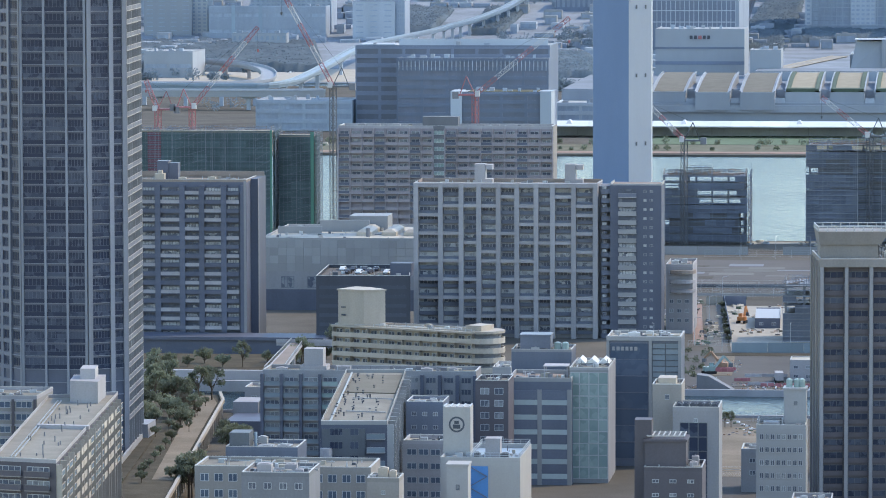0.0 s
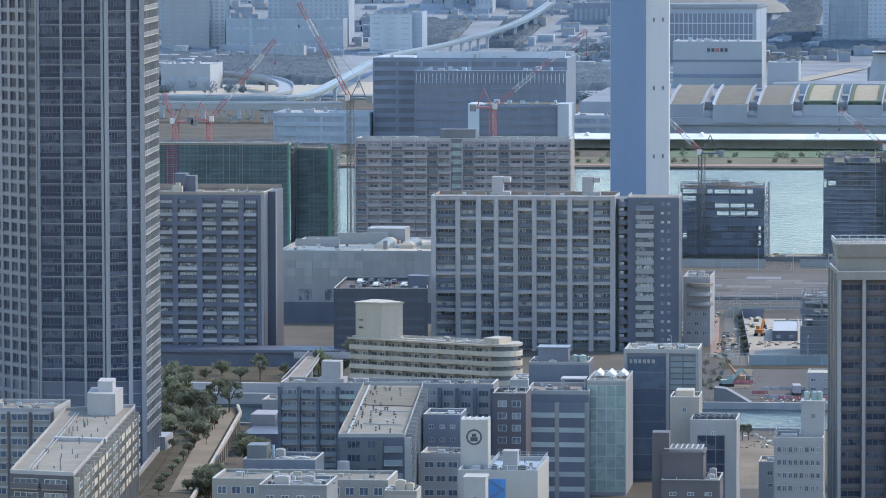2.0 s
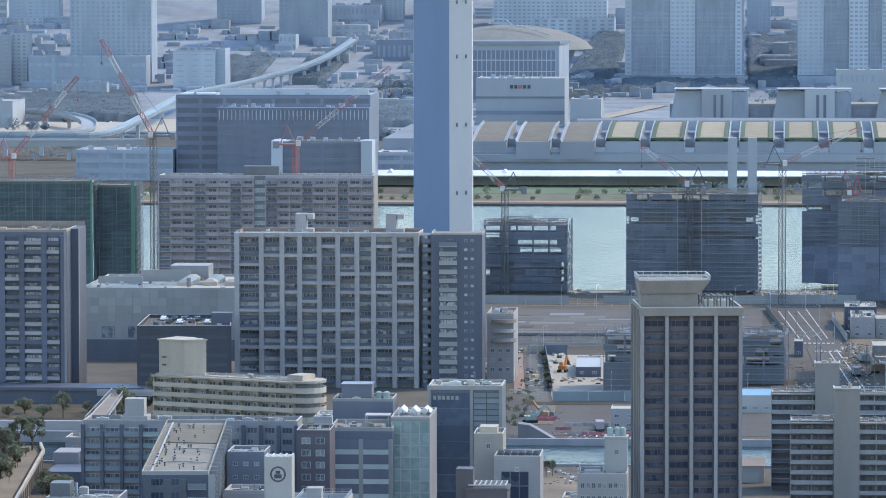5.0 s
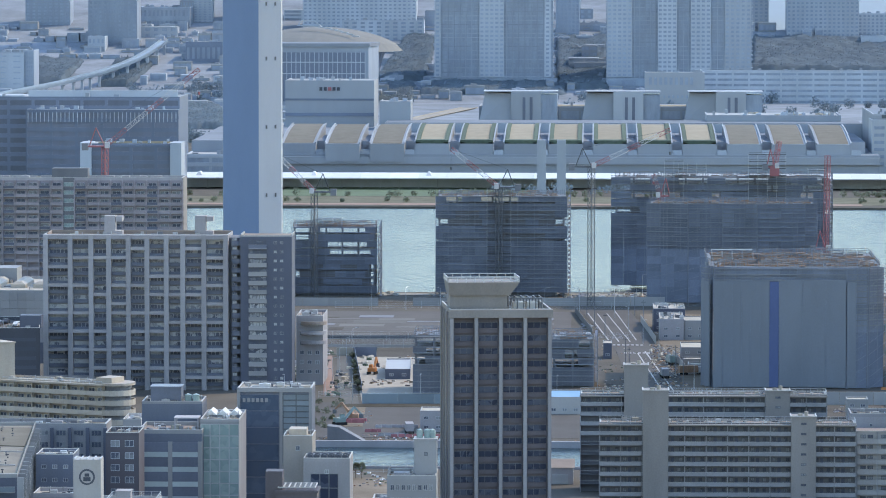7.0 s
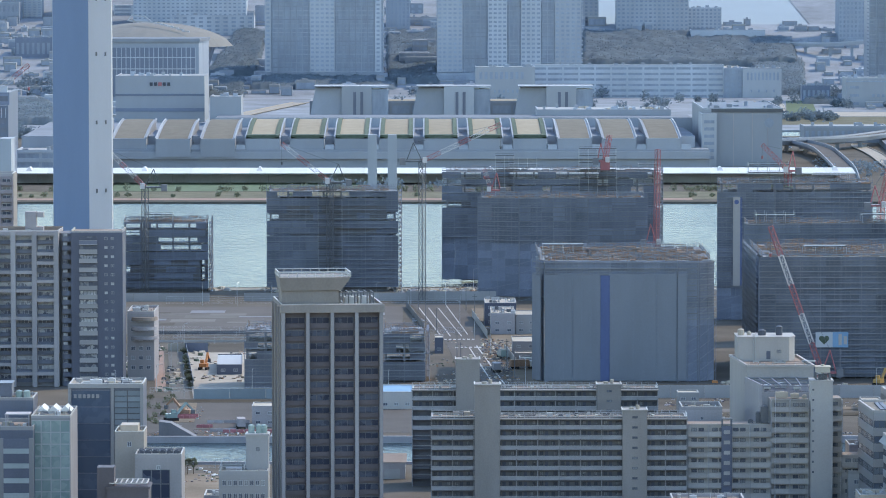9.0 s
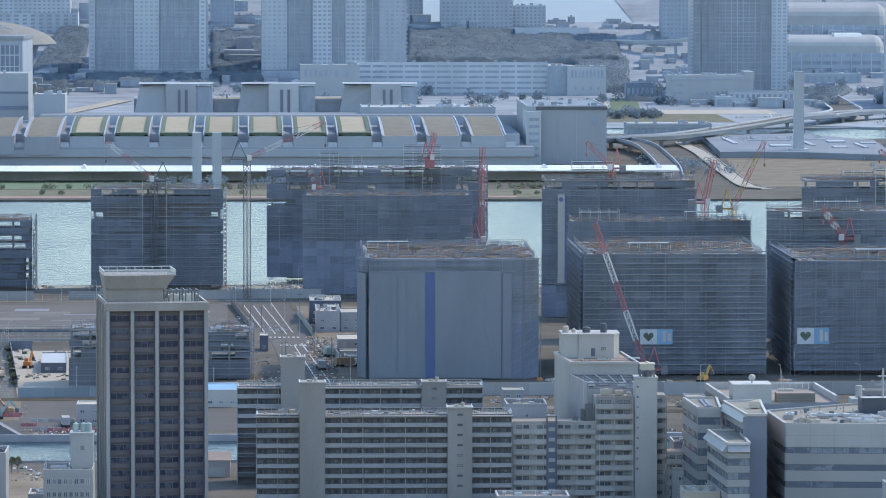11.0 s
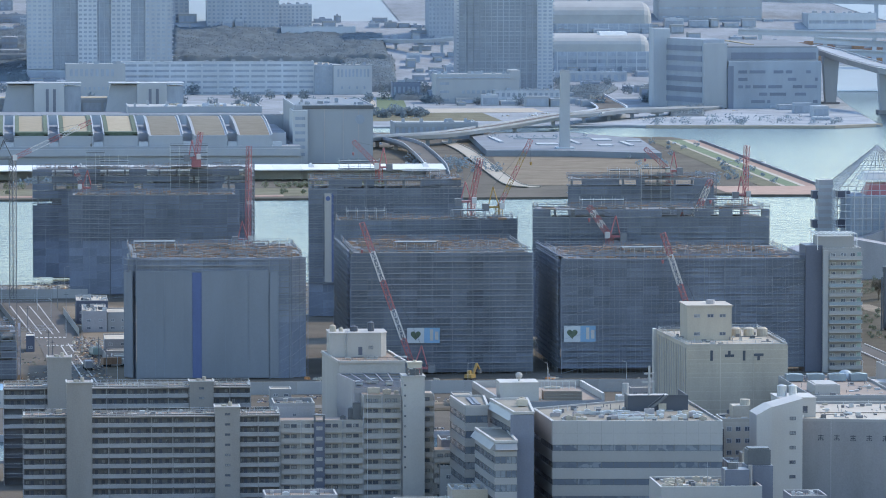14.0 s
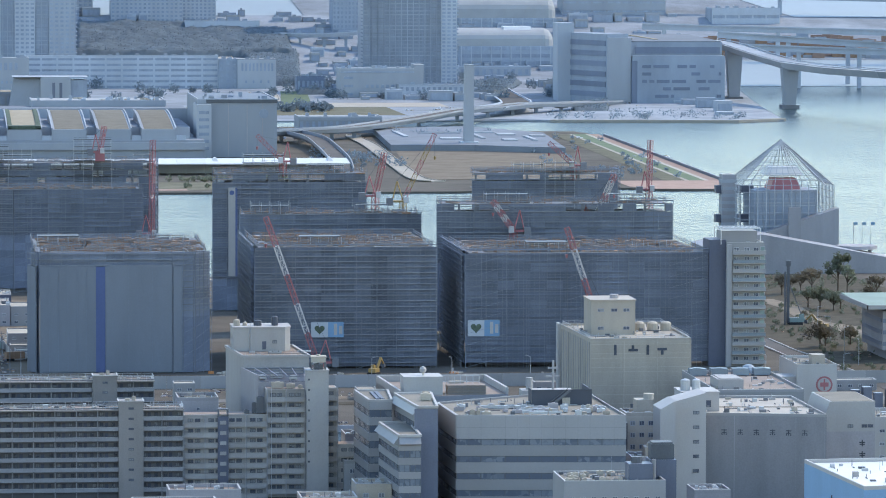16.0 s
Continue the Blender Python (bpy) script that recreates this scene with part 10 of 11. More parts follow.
    part("roof", Geo().add([(-20, -26, 19), (30, -26, 19), (30, 22, 20), (-20, 22, 20), (-20, -26, 18.2), (30, -26, 18.2), (30, 22, 19.2), (-20, 22, 19.2)], [(0, 1, 2, 3), (7, 6, 5, 4), (0, 4, 5, 1), (1, 5, 6, 2), (2, 6, 7, 3), (3, 7, 4, 0)]), "green_roof", th, "pale green roof")
    part("eave", Geo().box(-20.4, -20, -26.4, 22.4, 18.0, 19.6).box(-20.4, 30.4, -26.4, -26, 18.0, 19.4), "white", th, "white eave")
    for k in range(3):
        part("window_band", Geo().box(-14.2, -14, -20, 12, 5 + k * 4, 6.4 + k * 4).box(-14, 26, -22.2, -22, 5 + k * 4, 6.4 + k * 4), "tile_blue", th)



terminal()
# ---------------------------------------------------------------- cranes
def lattice(p, q, r, bays, k0=0, k1=0, thick=0.14):
    """A square lattice boom from p to q: chords, laces, alternately coloured."""
    p, q = Vector(p), Vector(q)
    w = (q - p).normalized()
    s = w.orthogonal().normalized() if abs(w.z) > 0.95 else w.cross(Vector((0, 0, 1))).normalized()
    t = w.cross(s)
    c = [(s + t) * r, (t - s) * r, (-s - t) * r, (s - t) * r]
    g = Geo()
    for i in range(bays):
        a, b = p.lerp(q, i / bays), p.lerp(q, (i + 1) / bays)
        k = k1 if (i * 5 // bays) % 2 else k0
        for j in range(4):
            g.bar(a + c[j], b + c[j], thick, k)
            g.bar(a + c[j], b + c[(j + 1) % 4], thick * 0.7, k)
            g.bar(b + c[j], b + c[(j + 1) % 4], thick * 0.7, k)
    return g


def crane(x, y, z0, z1, tip, label, mast_mat="red", jib=("red", "crane_white"), r=1.0, back=8.0):
    """A luffing crane: mast from z0 to z1, jib from the mast's top to the tip, cab, rear jib, frame and cables."""
    th = thing("tower_crane", pose(x, y, z0), label, "crane", "site cranes")
    h = z1 - z0
    T = Vector(tip) - Vector((x, y, z0))
    top = Vector((0, 0, h))
    if h > 4:
        part("mast", lattice((0, 0, 0), top, r, max(3, int(h / 2.6)), 0, 0, 0.1), mast_mat, th)
    else:
        part("turntable", Geo().box(-2, 2, -2, 2, 0, max(1.5, h)), mast_mat, th)
    d = (T - top)
    L = d.length
    jb = part("jib", lattice(top, T, 0.8, max(6, int(L / 2.6)), 0, 1, 0.085), list(jib), th)
    side = -1 if d.x > 0 else 1
    part("rear_jib", Geo().box(min(0, side * back), max(0, side * back), -1.2, 1.2, h - 0.4, h + 0.3), mast_mat, th)
    part("counterweight", Geo().box(side * back - 1.2, side * back + 1.2, -1.4, 1.4, h - 1.6, h + 1.2), "concrete_dark", th)
    apex = top + Vector((side * back * 0.45, 0, 7.5))
    part("back_frame", Geo().bar(top + Vector((0, -0.8, 0)), apex, 0.16).bar(top + Vector((side * back * 0.8, 0.8, 0)), apex, 0.16), mast_mat, th)
    part("cab", Geo().prism([(-side * 1.0 - 0.9, -2.4), (-side * 1.0 + 0.9, -2.4), (-side * 1.0 + 0.9, -0.6), (-side * 1.0 - 0.9, -0.6)], h - 0.6, h + 1.6), "crane_white", th)
    part("stay", Geo().bar(apex, T, 0.05), "steel_dark", th)
    hook = T + Vector((0, 0, -min(9.0, L * 0.3)))
    part("hoist_line", Geo().bar(T, hook, 0.05), "steel_dark", jb)
    part("hook", Geo().tube(hook.x, hook.y, hook.z - 1.2, hook.z, 0.3, 0.5, 8), mast_mat, jb)


red = "red luffing tower crane with a red and white lattice jib"
crane(132.5, 1556, 0, 3, (115.0, 1554, 52), "red and white crawler crane in front of a scaffolded block", back=6)
crane(232, 1556, 0, 3, (216.5, 1554, 48), "red and white crawler crane in front of a dark block", back=6)
crane(93.6, 1894, 0, 24, (94.2, 1893, 62), "red crane with its jib raised upright", jib=("red", "red"), back=5)
crane(-1.4, 1900, 0, 57, (30.5, 1900, 72), "dark tower crane with a red jib over the quay", "steel_dark")
crane(-256, 1880, 0, 69, (-277, 1880, 108), "dark tower crane with a red and white jib", "steel_dark")
crane(-197, 1872, 0, 66, (-159, 1872, 97), red)
crane(-318.6, 1908, 49, 59, (-291, 1908, 92), red)
crane(-333, 1908, 49, 58, (-338, 1908, 70), "small red roof crane", jib=("red", "red"))
crane(178.7, 1724, 0, 47, (190.3, 1722, 72), "red and yellow crane behind the site", "yellow", ("red", "yellow"), back=5)
crane(170.1, 1742, 0, 48, (173.5, 1742, 64), "red crane between blocks", jib=("red", "red"), back=5)
crane(244.2, 1686, 0, 40, (250.5, 1674, 59), red, back=5)
crane(214, 1676, 0, 39, (206, 1672, 50), red, back=5)
crane(296, 1882, 0, 42, (296.5, 1882, 62), "red crane with an upright jib", jib=("red", "red"), back=4)
crane(28, 1992, 0, 40, (25, 1992, 49), "small red crane on a block", jib=("red", "crane_white"), back=5)
crane(-117, 1944, 0, 44, (-133, 1944, 60), "dark tower crane with a red jib", "steel_dark")
crane(-40, 1946, 0, 46, (-60, 1946, 62), "dark tower crane with a red jib on the quay", "steel_dark")
crane(77, 2004, 48, 52, (79, 2004, 63), "small red crane on a scaffold tower", jib=("red", "red"), back=4)
crane(262, 1862, 46, 53, (252, 1862, 62), "small red crane on a block", jib=("red", "red"), back=4)
crane(140, 1802, 52, 58, (130, 1802, 68), "small red crane on a block", jib=("red", "red"), back=4)

# scaffold stair towers standing above the blocks
def stair_scaffold(x, y, z0, z1, w, d):
    th = thing("scaffold_tower", pose(x, y, z0), "open scaffold stair tower", "scaffold", "scaffold towers")
    h = z1 - z0
    sm = Geo().box(-0.08, 0.08, -0.08, 0.08, 0, h).mesh("standard", "steel")
    for u in spread(0, w, max(2, round(w / 4))):
        for v in (0, d):
            hang("standard", sm, th, pose(u, v, 0))
    dm = Geo().box(0, w, 0, d, -0.06, 0.06).box(0, w, -0.05, 0.05, 0.06, 0.3).box(0, w, -0.05, 0.05, 0.9, 1.0).mesh("deck", "steel_dark")
    for k in range(int(h / 3.0) + 1):
        hang("deck", dm, th, pose(0, 0, k * 3.0))


stair_scaffold(66, 2006, 0, 57, 16, 8)
stair_scaffold(30, 2008, 0, 54, 8, 6)
stair_scaffold(125, 1806, 0, 61, 16, 8)
stair_scaffold(250, 1858, 0, 56, 12, 8)
stair_scaffold(-45, 1948, 0, 46, 10, 4)
for x, y, z0, z1, w, d in ((121, 1704, 43.5, 48, 14, 8), (160, 1708, 43.5, 46.5, 12, 8), (205, 1684, 48.5, 52.5, 16, 8), (250, 1684, 48.5, 51.5, 14, 8), (238, 1864, 50, 54, 12, 8), (150, 1806, 53, 56.5, 14, 8),
                           (36, 2014, 47, 52.5, 12, 8), (92, 2014, 47, 50.5, 8, 8), (128, 1572, 41, 44, 14, 10), (156, 1578, 41, 43.5, 10, 10), (206, 1574, 38.6, 41.6, 14, 10), (244, 1578, 38.6, 41.2, 12, 10), (-118, 1952, 29, 32.5, 12, 8), (40, 1590, 40.4, 43.4, 14, 10), (78, 1600, 40.4, 43.0, 12, 8)):
    stair_scaffold(x, y, z0, z1, w, d)
# ---------------------------------------------------------------- trees
def leaf_mesh(name, clumps, mat, seed, leaf=0.55, per=70):
    """A crown of many small leaf blades in clumps: x, y, z, radius."""
    rnd = random.Random(seed)
    v, f = [], []
    for cx, cy, cz, r in clumps:
        for _ in range(per):
            d = Vector((rnd.gauss(0, 1), rnd.gauss(0, 1), rnd.gauss(0, 0.8))).normalized() * r * rnd.uniform(0.35, 1.08)
            a = Vector((rnd.gauss(0, 1), rnd.gauss(0, 1), rnd.gauss(0, 1))).normalized() * leaf * rnd.uniform(0.5, 1.2)
            b = a.orthogonal().normalized() * leaf * rnd.uniform(0.4, 0.9)
            c = Vector((cx, cy, cz)) + d
            o = len(v)
            v += [c - a, c + b, c + a, c - b]
            f.append((o, o + 1, o + 2, o + 3))
    g = Geo().add(v, f)
    return g.mesh(name, mat)


def tree_kind(seed, h, spread_r, mat="leaf"):
    rnd = random.Random(seed)
    t = Geo().tube(0, 0, 0, h * 0.55, 0.26, 0.14, 8)
    tips = []
    for i in range(9):
        a = 2 * math.pi * i / 9 + rnd.uniform(-0.3, 0.3)
        r = spread_r * rnd.uniform(0.35, 0.95)
        z = h * rnd.uniform(0.5, 0.95)
        tips.append((r * math.cos(a), r * math.sin(a), z, spread_r * rnd.uniform(0.28, 0.5)))
        t.bar((0, 0, h * rnd.uniform(0.25, 0.5)), tips[-1][:3], 0.07)
    tips.append((0, 0, h * 0.92, spread_r * 0.45))
    return t.mesh("trunk", "bark"), leaf_mesh("crown", tips, mat, seed, 0.4, 90)


kinds = [tree_kind(1, 9.0, 3.4), tree_kind(2, 7.0, 2.8), tree_kind(3, 11.0, 3.2), tree_kind(4, 6.0, 3.0), tree_kind(5, 6.5, 3.6, "leaf_dry"), tree_kind(6, 8.0, 3.6, "leaf_dry")]


def tree(x, y, z, k, s, rz):
    th = thing("tree", pose(x, y, z, 0, 0, rz) @ Matrix.Scale(s, 4), "evergreen tree with an uneven crown", "tree", "trees")
    hang("trunk", kinds[k][0], th)
    hang("crown", kinds[k][1], th)


rnd = random.Random(9)
for x, y, k, q in ((-228, 1268, 3, 0.9), (-223, 1262, 1, 1.0), (-220, 1270, 3, 0.8), (-216, 1282, 0, 0.9), (-213, 1292, 2, 0.95), (-210.5, 1300, 0, 1.0), (-215, 1255, 3, 0.9), (-211, 1246, 1, 0.9), (-208, 1232, 3, 0.8), (-206, 1215, 1, 0.8), (-205, 1200, 3, 0.8), (-204, 1186, 1, 0.7), (-203, 1172, 3, 0.7), (-202, 1158, 1, 0.7),
                   (-201, 1144, 3, 0.65), (-219, 1240, 3, 0.9), (-214, 1226, 1, 0.85), (-211, 1210, 3, 0.8), (-222, 1248, 0, 0.7), (-217, 1300, 1, 0.9), (-204, 1222, 2, 0.6), (-208, 1256, 0, 0.7), (-200, 1130, 1, 0.8), (-198, 1116, 3, 0.8), (-201, 1100, 1, 0.9), (-208, 1120, 3, 0.9), (-226, 1296, 2, 0.8), (-231, 1290, 0, 0.8)):
    tree(x - 1.5, y, 5.0, k, q if y > 1225 else q * 0.55, x * 53 % 360)
for i in range(14):
    q = rnd.random()
    tree(-213 + q * 4 + rnd.uniform(-5, 2), 1300 - q * 80, 5.0, rnd.choice((1, 3, 4)), rnd.uniform(0.4, 0.75), rnd.uniform(0, 360))
for i in range(12):
    tree(-196 + rnd.uniform(0, 12), 1190 + rnd.uniform(-70, 60), 0, rnd.choice((0, 2)), rnd.uniform(0.75, 1.0), rnd.uniform(0, 360))
for i in range(12):
    tree(-238 + rnd.uniform(0, 16), 1320 + rnd.uniform(-20, 10), 3.6, rnd.randrange(4), rnd.uniform(0.8, 1.1), rnd.uniform(0, 360))
for i in range(8):
    tree(-130 + rnd.uniform(0, 14), 985 + rnd.uniform(-10, 20), 0, rnd.randrange(4), rnd.uniform(0.8, 1.2), rnd.uniform(0, 360))
for x, y, k, q in ((317.4, 1626, 4, 1.25), (320.5, 1632, 4, 1.0), (330.8, 1638, 4, 0.95), (349.9, 1793, 3, 1.3), (353.5, 1784, 3, 1.15), (346.5, 1800, 1, 1.1), (357, 1788, 1, 1.0), (371.7, 1867, 2, 1.5), (374.5, 1862, 2, 1.1),
                   (347.2, 1860, 5, 1.0), (352, 1868, 5, 0.9), (363.4, 1880, 5, 1.1), (358, 1876, 5, 0.9), (378, 1834, 4, 0.8), (338, 1868, 5, 0.8), (366, 1770, 4, 0.7), (334, 1744, 4, 0.5), (384, 1850, 5, 1.0)):
    tree(x, y, 0, k, q, x * 53 % 360)
for i in range(10):
    tree(-86.5 + (10 - i) * 0.9, 1530 + i * 13, 0, 1, rnd.uniform(0.3, 0.5), rnd.uniform(0, 360))
for i in range(8):
    tree(-204 + rnd.uniform(-6, 6), 1440 + rnd.uniform(-6, 30), 0, rnd.randrange(4), rnd.uniform(0.7, 1.0), rnd.uniform(0, 360))
for i in range(4):
    tree(-69.5 + i * 1.7, 1288, 0, 2, 0.42, rnd.uniform(0, 360))

for i in range(12):
    tree(-288 + i * 6.6 + rnd.uniform(-2, 2), 1438 + rnd.uniform(-14, 20), 0, rnd.randrange(4), rnd.uniform(0.6, 0.9), rnd.uniform(0, 360))
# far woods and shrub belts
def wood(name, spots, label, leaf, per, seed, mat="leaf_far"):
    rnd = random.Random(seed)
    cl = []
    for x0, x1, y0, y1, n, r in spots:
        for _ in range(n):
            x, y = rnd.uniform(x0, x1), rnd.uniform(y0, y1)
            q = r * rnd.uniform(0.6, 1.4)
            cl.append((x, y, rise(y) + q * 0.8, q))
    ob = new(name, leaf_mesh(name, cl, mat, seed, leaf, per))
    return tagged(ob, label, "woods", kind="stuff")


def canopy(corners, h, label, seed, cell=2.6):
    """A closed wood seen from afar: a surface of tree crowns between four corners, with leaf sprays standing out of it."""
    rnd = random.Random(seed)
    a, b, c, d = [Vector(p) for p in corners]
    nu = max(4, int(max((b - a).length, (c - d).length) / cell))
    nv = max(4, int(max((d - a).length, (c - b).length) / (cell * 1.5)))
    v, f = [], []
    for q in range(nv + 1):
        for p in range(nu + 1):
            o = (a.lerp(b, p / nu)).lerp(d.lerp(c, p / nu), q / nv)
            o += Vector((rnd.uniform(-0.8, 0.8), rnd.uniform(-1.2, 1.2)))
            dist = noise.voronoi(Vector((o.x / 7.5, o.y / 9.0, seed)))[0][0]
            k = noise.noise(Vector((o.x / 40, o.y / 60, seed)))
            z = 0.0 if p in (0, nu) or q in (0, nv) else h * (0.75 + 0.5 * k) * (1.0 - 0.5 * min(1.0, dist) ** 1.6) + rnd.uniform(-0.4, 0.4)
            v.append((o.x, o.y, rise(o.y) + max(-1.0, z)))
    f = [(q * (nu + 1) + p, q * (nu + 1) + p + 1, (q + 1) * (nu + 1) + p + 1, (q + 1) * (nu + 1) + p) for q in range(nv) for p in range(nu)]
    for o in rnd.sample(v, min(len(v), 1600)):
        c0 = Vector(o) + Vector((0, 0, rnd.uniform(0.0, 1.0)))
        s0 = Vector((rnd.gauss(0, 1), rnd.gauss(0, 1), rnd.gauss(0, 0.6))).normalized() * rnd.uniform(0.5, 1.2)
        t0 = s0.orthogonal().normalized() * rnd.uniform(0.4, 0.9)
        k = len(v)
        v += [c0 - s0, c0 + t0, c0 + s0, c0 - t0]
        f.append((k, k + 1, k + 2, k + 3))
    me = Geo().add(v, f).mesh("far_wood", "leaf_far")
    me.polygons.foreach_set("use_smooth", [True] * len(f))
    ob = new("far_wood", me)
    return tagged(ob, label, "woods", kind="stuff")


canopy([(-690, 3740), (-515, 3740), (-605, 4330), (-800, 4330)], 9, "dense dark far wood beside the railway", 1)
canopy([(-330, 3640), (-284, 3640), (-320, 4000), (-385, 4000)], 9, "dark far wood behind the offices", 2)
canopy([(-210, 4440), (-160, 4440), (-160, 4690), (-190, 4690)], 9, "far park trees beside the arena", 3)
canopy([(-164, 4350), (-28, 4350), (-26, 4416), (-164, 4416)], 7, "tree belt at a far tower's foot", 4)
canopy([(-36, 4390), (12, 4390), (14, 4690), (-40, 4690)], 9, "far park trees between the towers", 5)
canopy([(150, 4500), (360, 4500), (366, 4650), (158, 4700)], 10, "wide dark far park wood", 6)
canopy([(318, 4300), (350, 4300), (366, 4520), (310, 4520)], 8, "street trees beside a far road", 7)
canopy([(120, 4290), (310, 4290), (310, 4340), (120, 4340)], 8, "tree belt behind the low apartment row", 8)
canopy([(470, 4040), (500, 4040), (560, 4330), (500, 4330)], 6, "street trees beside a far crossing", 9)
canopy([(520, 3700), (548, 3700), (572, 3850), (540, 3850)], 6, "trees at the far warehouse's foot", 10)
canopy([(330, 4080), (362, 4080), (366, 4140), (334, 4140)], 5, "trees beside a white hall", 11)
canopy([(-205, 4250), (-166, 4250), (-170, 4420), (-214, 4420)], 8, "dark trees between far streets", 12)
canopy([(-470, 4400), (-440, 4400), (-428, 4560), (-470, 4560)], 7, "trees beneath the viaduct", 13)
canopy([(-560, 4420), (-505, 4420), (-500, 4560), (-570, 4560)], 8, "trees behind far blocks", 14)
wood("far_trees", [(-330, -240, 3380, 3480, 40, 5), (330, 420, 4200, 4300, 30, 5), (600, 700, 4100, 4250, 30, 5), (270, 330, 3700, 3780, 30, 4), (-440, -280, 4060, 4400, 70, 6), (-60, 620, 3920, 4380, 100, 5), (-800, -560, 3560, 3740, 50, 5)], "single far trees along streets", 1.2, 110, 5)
wood("bank_shrubs", [(-700, 220, 2700, 2715, 150, 2.2), (-700, 220, 2640, 2652, 70, 1.5)], "low green shrubs along the waterfront bank", 0.7, 60, 14, "leaf")
wood("shore_shrubs", [(390, 470, 2720, 3250, 40, 2.0), (250, 300, 2860, 3000, 40, 3), (-60, 40, 2720, 2760, 40, 3), (480, 640, 3535, 3600, 40, 4), (-520, -300, 3080, 3150, 50, 4), (330, 400, 3240, 3300, 30, 3)],
     "shrubs and young trees along the far shore", 0.9, 26, 6)

wood("site_scrub", [(312, 392, 1600, 1960, 200, 1.3), (-96, -80, 1400, 1500, 30, 1.0), (300, 330, 1540, 1580, 20, 0.8)], "low dark scrub on bare earth", 0.4, 50, 7, "leaf")
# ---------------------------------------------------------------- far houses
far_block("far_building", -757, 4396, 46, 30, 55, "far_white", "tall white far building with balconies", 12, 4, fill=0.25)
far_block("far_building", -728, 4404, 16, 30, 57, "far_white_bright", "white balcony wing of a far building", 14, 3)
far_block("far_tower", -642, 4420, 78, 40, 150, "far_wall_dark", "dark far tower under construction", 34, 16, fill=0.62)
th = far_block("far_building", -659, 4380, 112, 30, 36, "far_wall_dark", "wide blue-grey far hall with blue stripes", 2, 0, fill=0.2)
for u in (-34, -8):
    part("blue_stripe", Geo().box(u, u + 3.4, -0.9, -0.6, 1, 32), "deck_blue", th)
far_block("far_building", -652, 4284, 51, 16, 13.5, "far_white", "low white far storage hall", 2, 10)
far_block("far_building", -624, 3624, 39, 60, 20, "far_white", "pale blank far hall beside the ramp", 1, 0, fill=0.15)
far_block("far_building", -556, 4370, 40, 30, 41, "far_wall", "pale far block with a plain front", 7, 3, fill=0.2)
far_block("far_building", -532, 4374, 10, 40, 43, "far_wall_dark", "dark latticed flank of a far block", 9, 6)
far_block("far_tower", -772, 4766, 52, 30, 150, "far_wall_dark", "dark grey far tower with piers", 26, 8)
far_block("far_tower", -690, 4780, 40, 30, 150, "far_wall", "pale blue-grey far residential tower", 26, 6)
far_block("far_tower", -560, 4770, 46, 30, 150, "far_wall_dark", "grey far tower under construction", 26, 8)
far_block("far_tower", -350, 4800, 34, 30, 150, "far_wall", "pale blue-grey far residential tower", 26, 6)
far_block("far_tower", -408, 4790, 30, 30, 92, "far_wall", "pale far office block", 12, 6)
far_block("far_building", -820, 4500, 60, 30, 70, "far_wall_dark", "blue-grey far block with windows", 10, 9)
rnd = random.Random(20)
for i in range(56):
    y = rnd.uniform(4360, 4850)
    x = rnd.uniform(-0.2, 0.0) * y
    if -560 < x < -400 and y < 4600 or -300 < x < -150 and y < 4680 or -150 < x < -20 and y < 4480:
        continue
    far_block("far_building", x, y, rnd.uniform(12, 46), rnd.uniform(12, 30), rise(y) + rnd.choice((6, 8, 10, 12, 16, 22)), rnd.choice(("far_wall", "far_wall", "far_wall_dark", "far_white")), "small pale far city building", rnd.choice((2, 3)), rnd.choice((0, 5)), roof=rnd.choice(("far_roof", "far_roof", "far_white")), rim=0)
clutter("far_cars", -640, -420, 3600, 3760, 120, 51, ["car_white", "car_dark", "far_wall"], "rows of cars in far car parks", 2.4)
clutter("far_cars", -440, -270, 3740, 4030, 90, 52, ["car_white", "car_dark", "far_wall"], "cars and containers in far yards", 2.6)
clutter("far_yard", -420, -240, 2880, 3060, 90, 53, ["roof_pale", "car_white", "far_wall_dark"], "lorries and cars in far streets", 2.6)
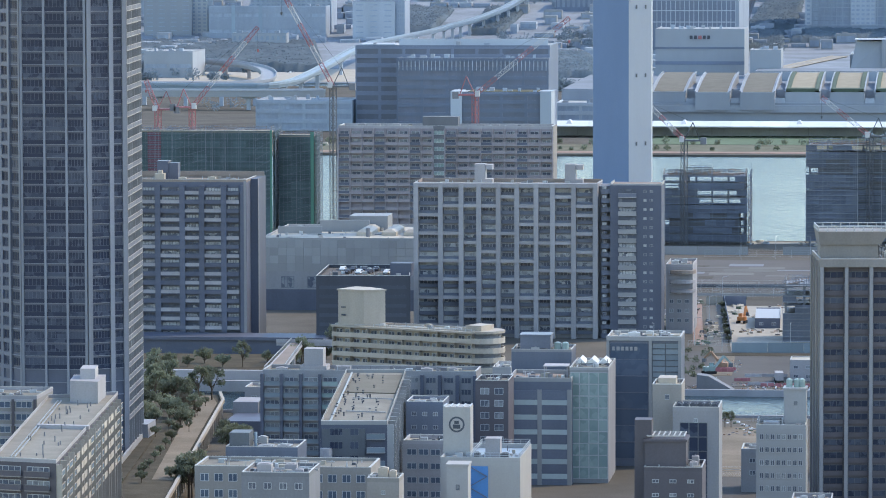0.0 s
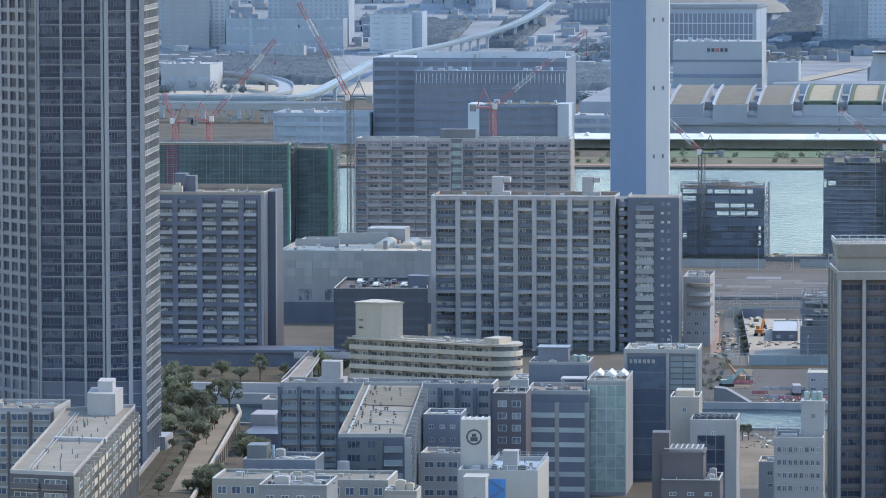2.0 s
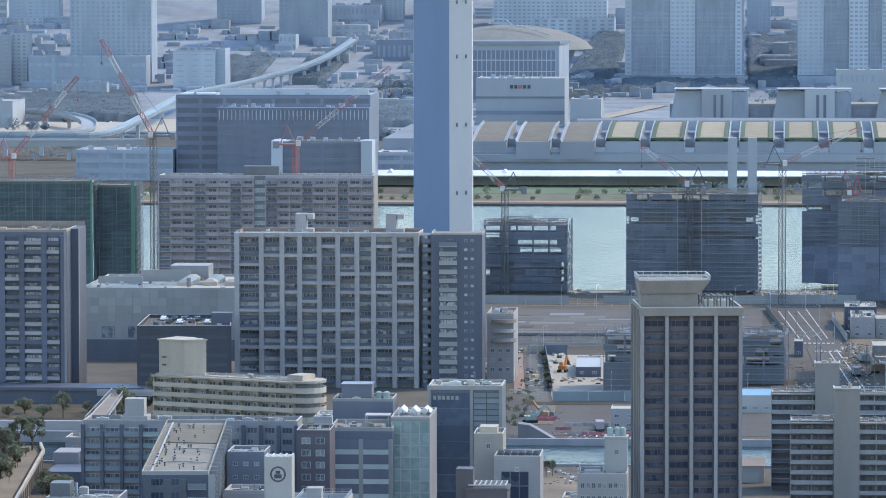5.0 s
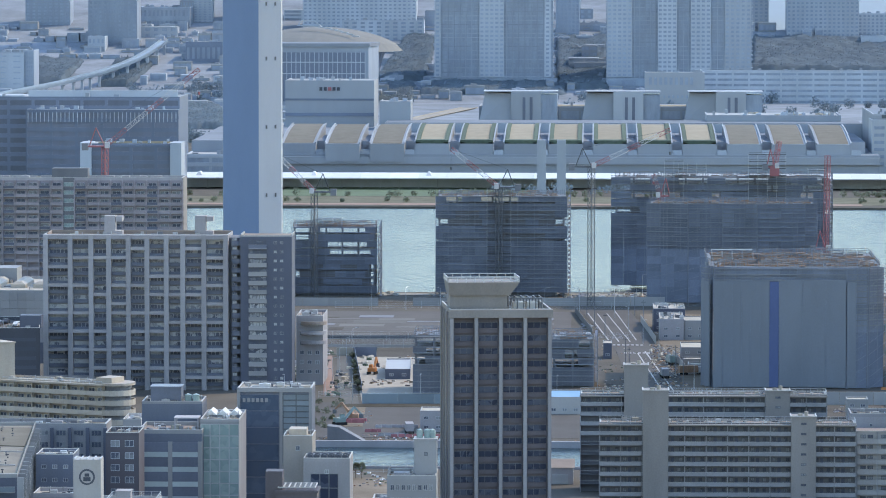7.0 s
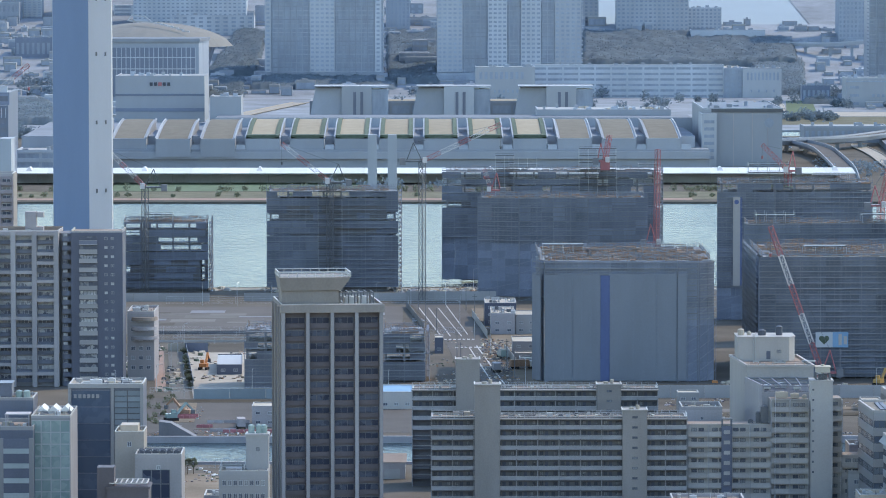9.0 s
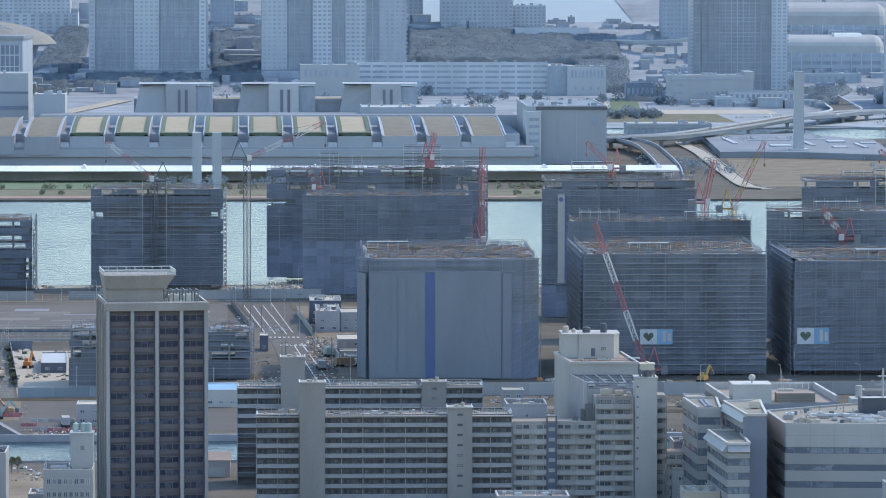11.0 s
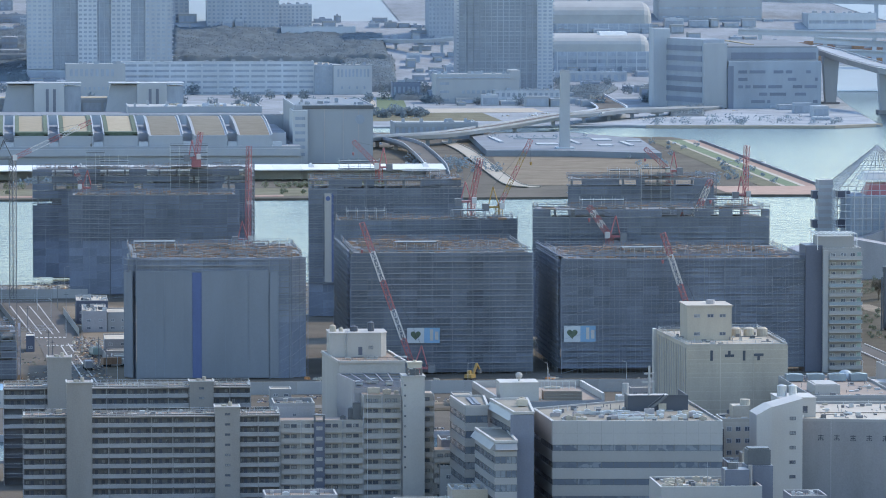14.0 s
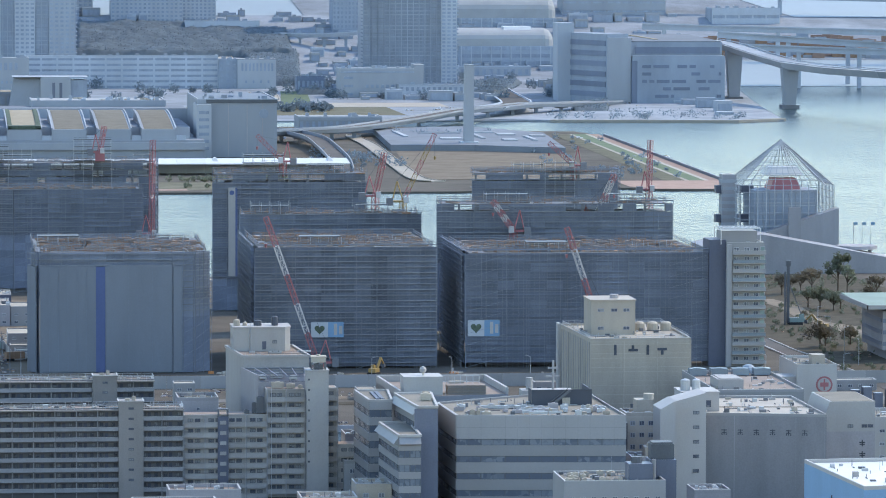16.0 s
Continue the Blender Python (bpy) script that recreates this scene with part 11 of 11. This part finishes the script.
clutter("far_yard", 250, 480, 2860, 3300, 120, 54, ["roof_pale", "car_white", "far_wall_dark", "paving"], "cars and kerbs on the pier land", 2.2)
clutter("far_yard", 300, 600, 3640, 3900, 140, 55, ["roof_pale", "car_white", "far_wall_dark", "paving"], "cars and kerbs on far lots", 2.6)
clutter("far_yard", -640, -300, 2640, 2860, 160, 56, ["roof_pale", "car_white", "far_wall_dark", "paving", "hedge"], "vans and containers behind the green block", 3.2)


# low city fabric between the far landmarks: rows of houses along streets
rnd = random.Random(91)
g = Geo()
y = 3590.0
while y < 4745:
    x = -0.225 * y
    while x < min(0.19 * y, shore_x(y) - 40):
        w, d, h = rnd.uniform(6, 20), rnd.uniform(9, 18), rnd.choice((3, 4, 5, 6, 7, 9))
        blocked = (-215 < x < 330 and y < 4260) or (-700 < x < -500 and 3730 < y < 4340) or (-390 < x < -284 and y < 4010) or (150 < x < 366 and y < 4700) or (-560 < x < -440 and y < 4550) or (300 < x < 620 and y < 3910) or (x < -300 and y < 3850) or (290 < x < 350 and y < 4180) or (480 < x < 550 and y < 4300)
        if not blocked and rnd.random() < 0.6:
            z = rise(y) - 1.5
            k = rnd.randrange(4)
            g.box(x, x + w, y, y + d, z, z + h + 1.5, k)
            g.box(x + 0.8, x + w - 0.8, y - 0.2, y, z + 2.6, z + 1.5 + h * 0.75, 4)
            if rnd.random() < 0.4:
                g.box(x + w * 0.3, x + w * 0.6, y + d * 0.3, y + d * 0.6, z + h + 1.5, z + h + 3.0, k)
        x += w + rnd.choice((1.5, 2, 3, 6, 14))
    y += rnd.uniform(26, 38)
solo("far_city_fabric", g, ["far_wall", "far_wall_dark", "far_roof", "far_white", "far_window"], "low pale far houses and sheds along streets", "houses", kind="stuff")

# container stacks along the bay road
g = Geo()
for _ in range(260):
    x, y = rnd.uniform(770, 1010), rnd.uniform(4490, 4600)
    z = rise(y)
    g.box(x, x + 12, y, y + 3, z, z + rnd.choice((2.6, 5.2, 7.8)), rnd.randrange(4))
solo("container_stacks", g, ["rust", "far_white", "far_wall_dark", "terracotta"], "stacks of red and pale containers on the far quay", "containers", kind="stuff")
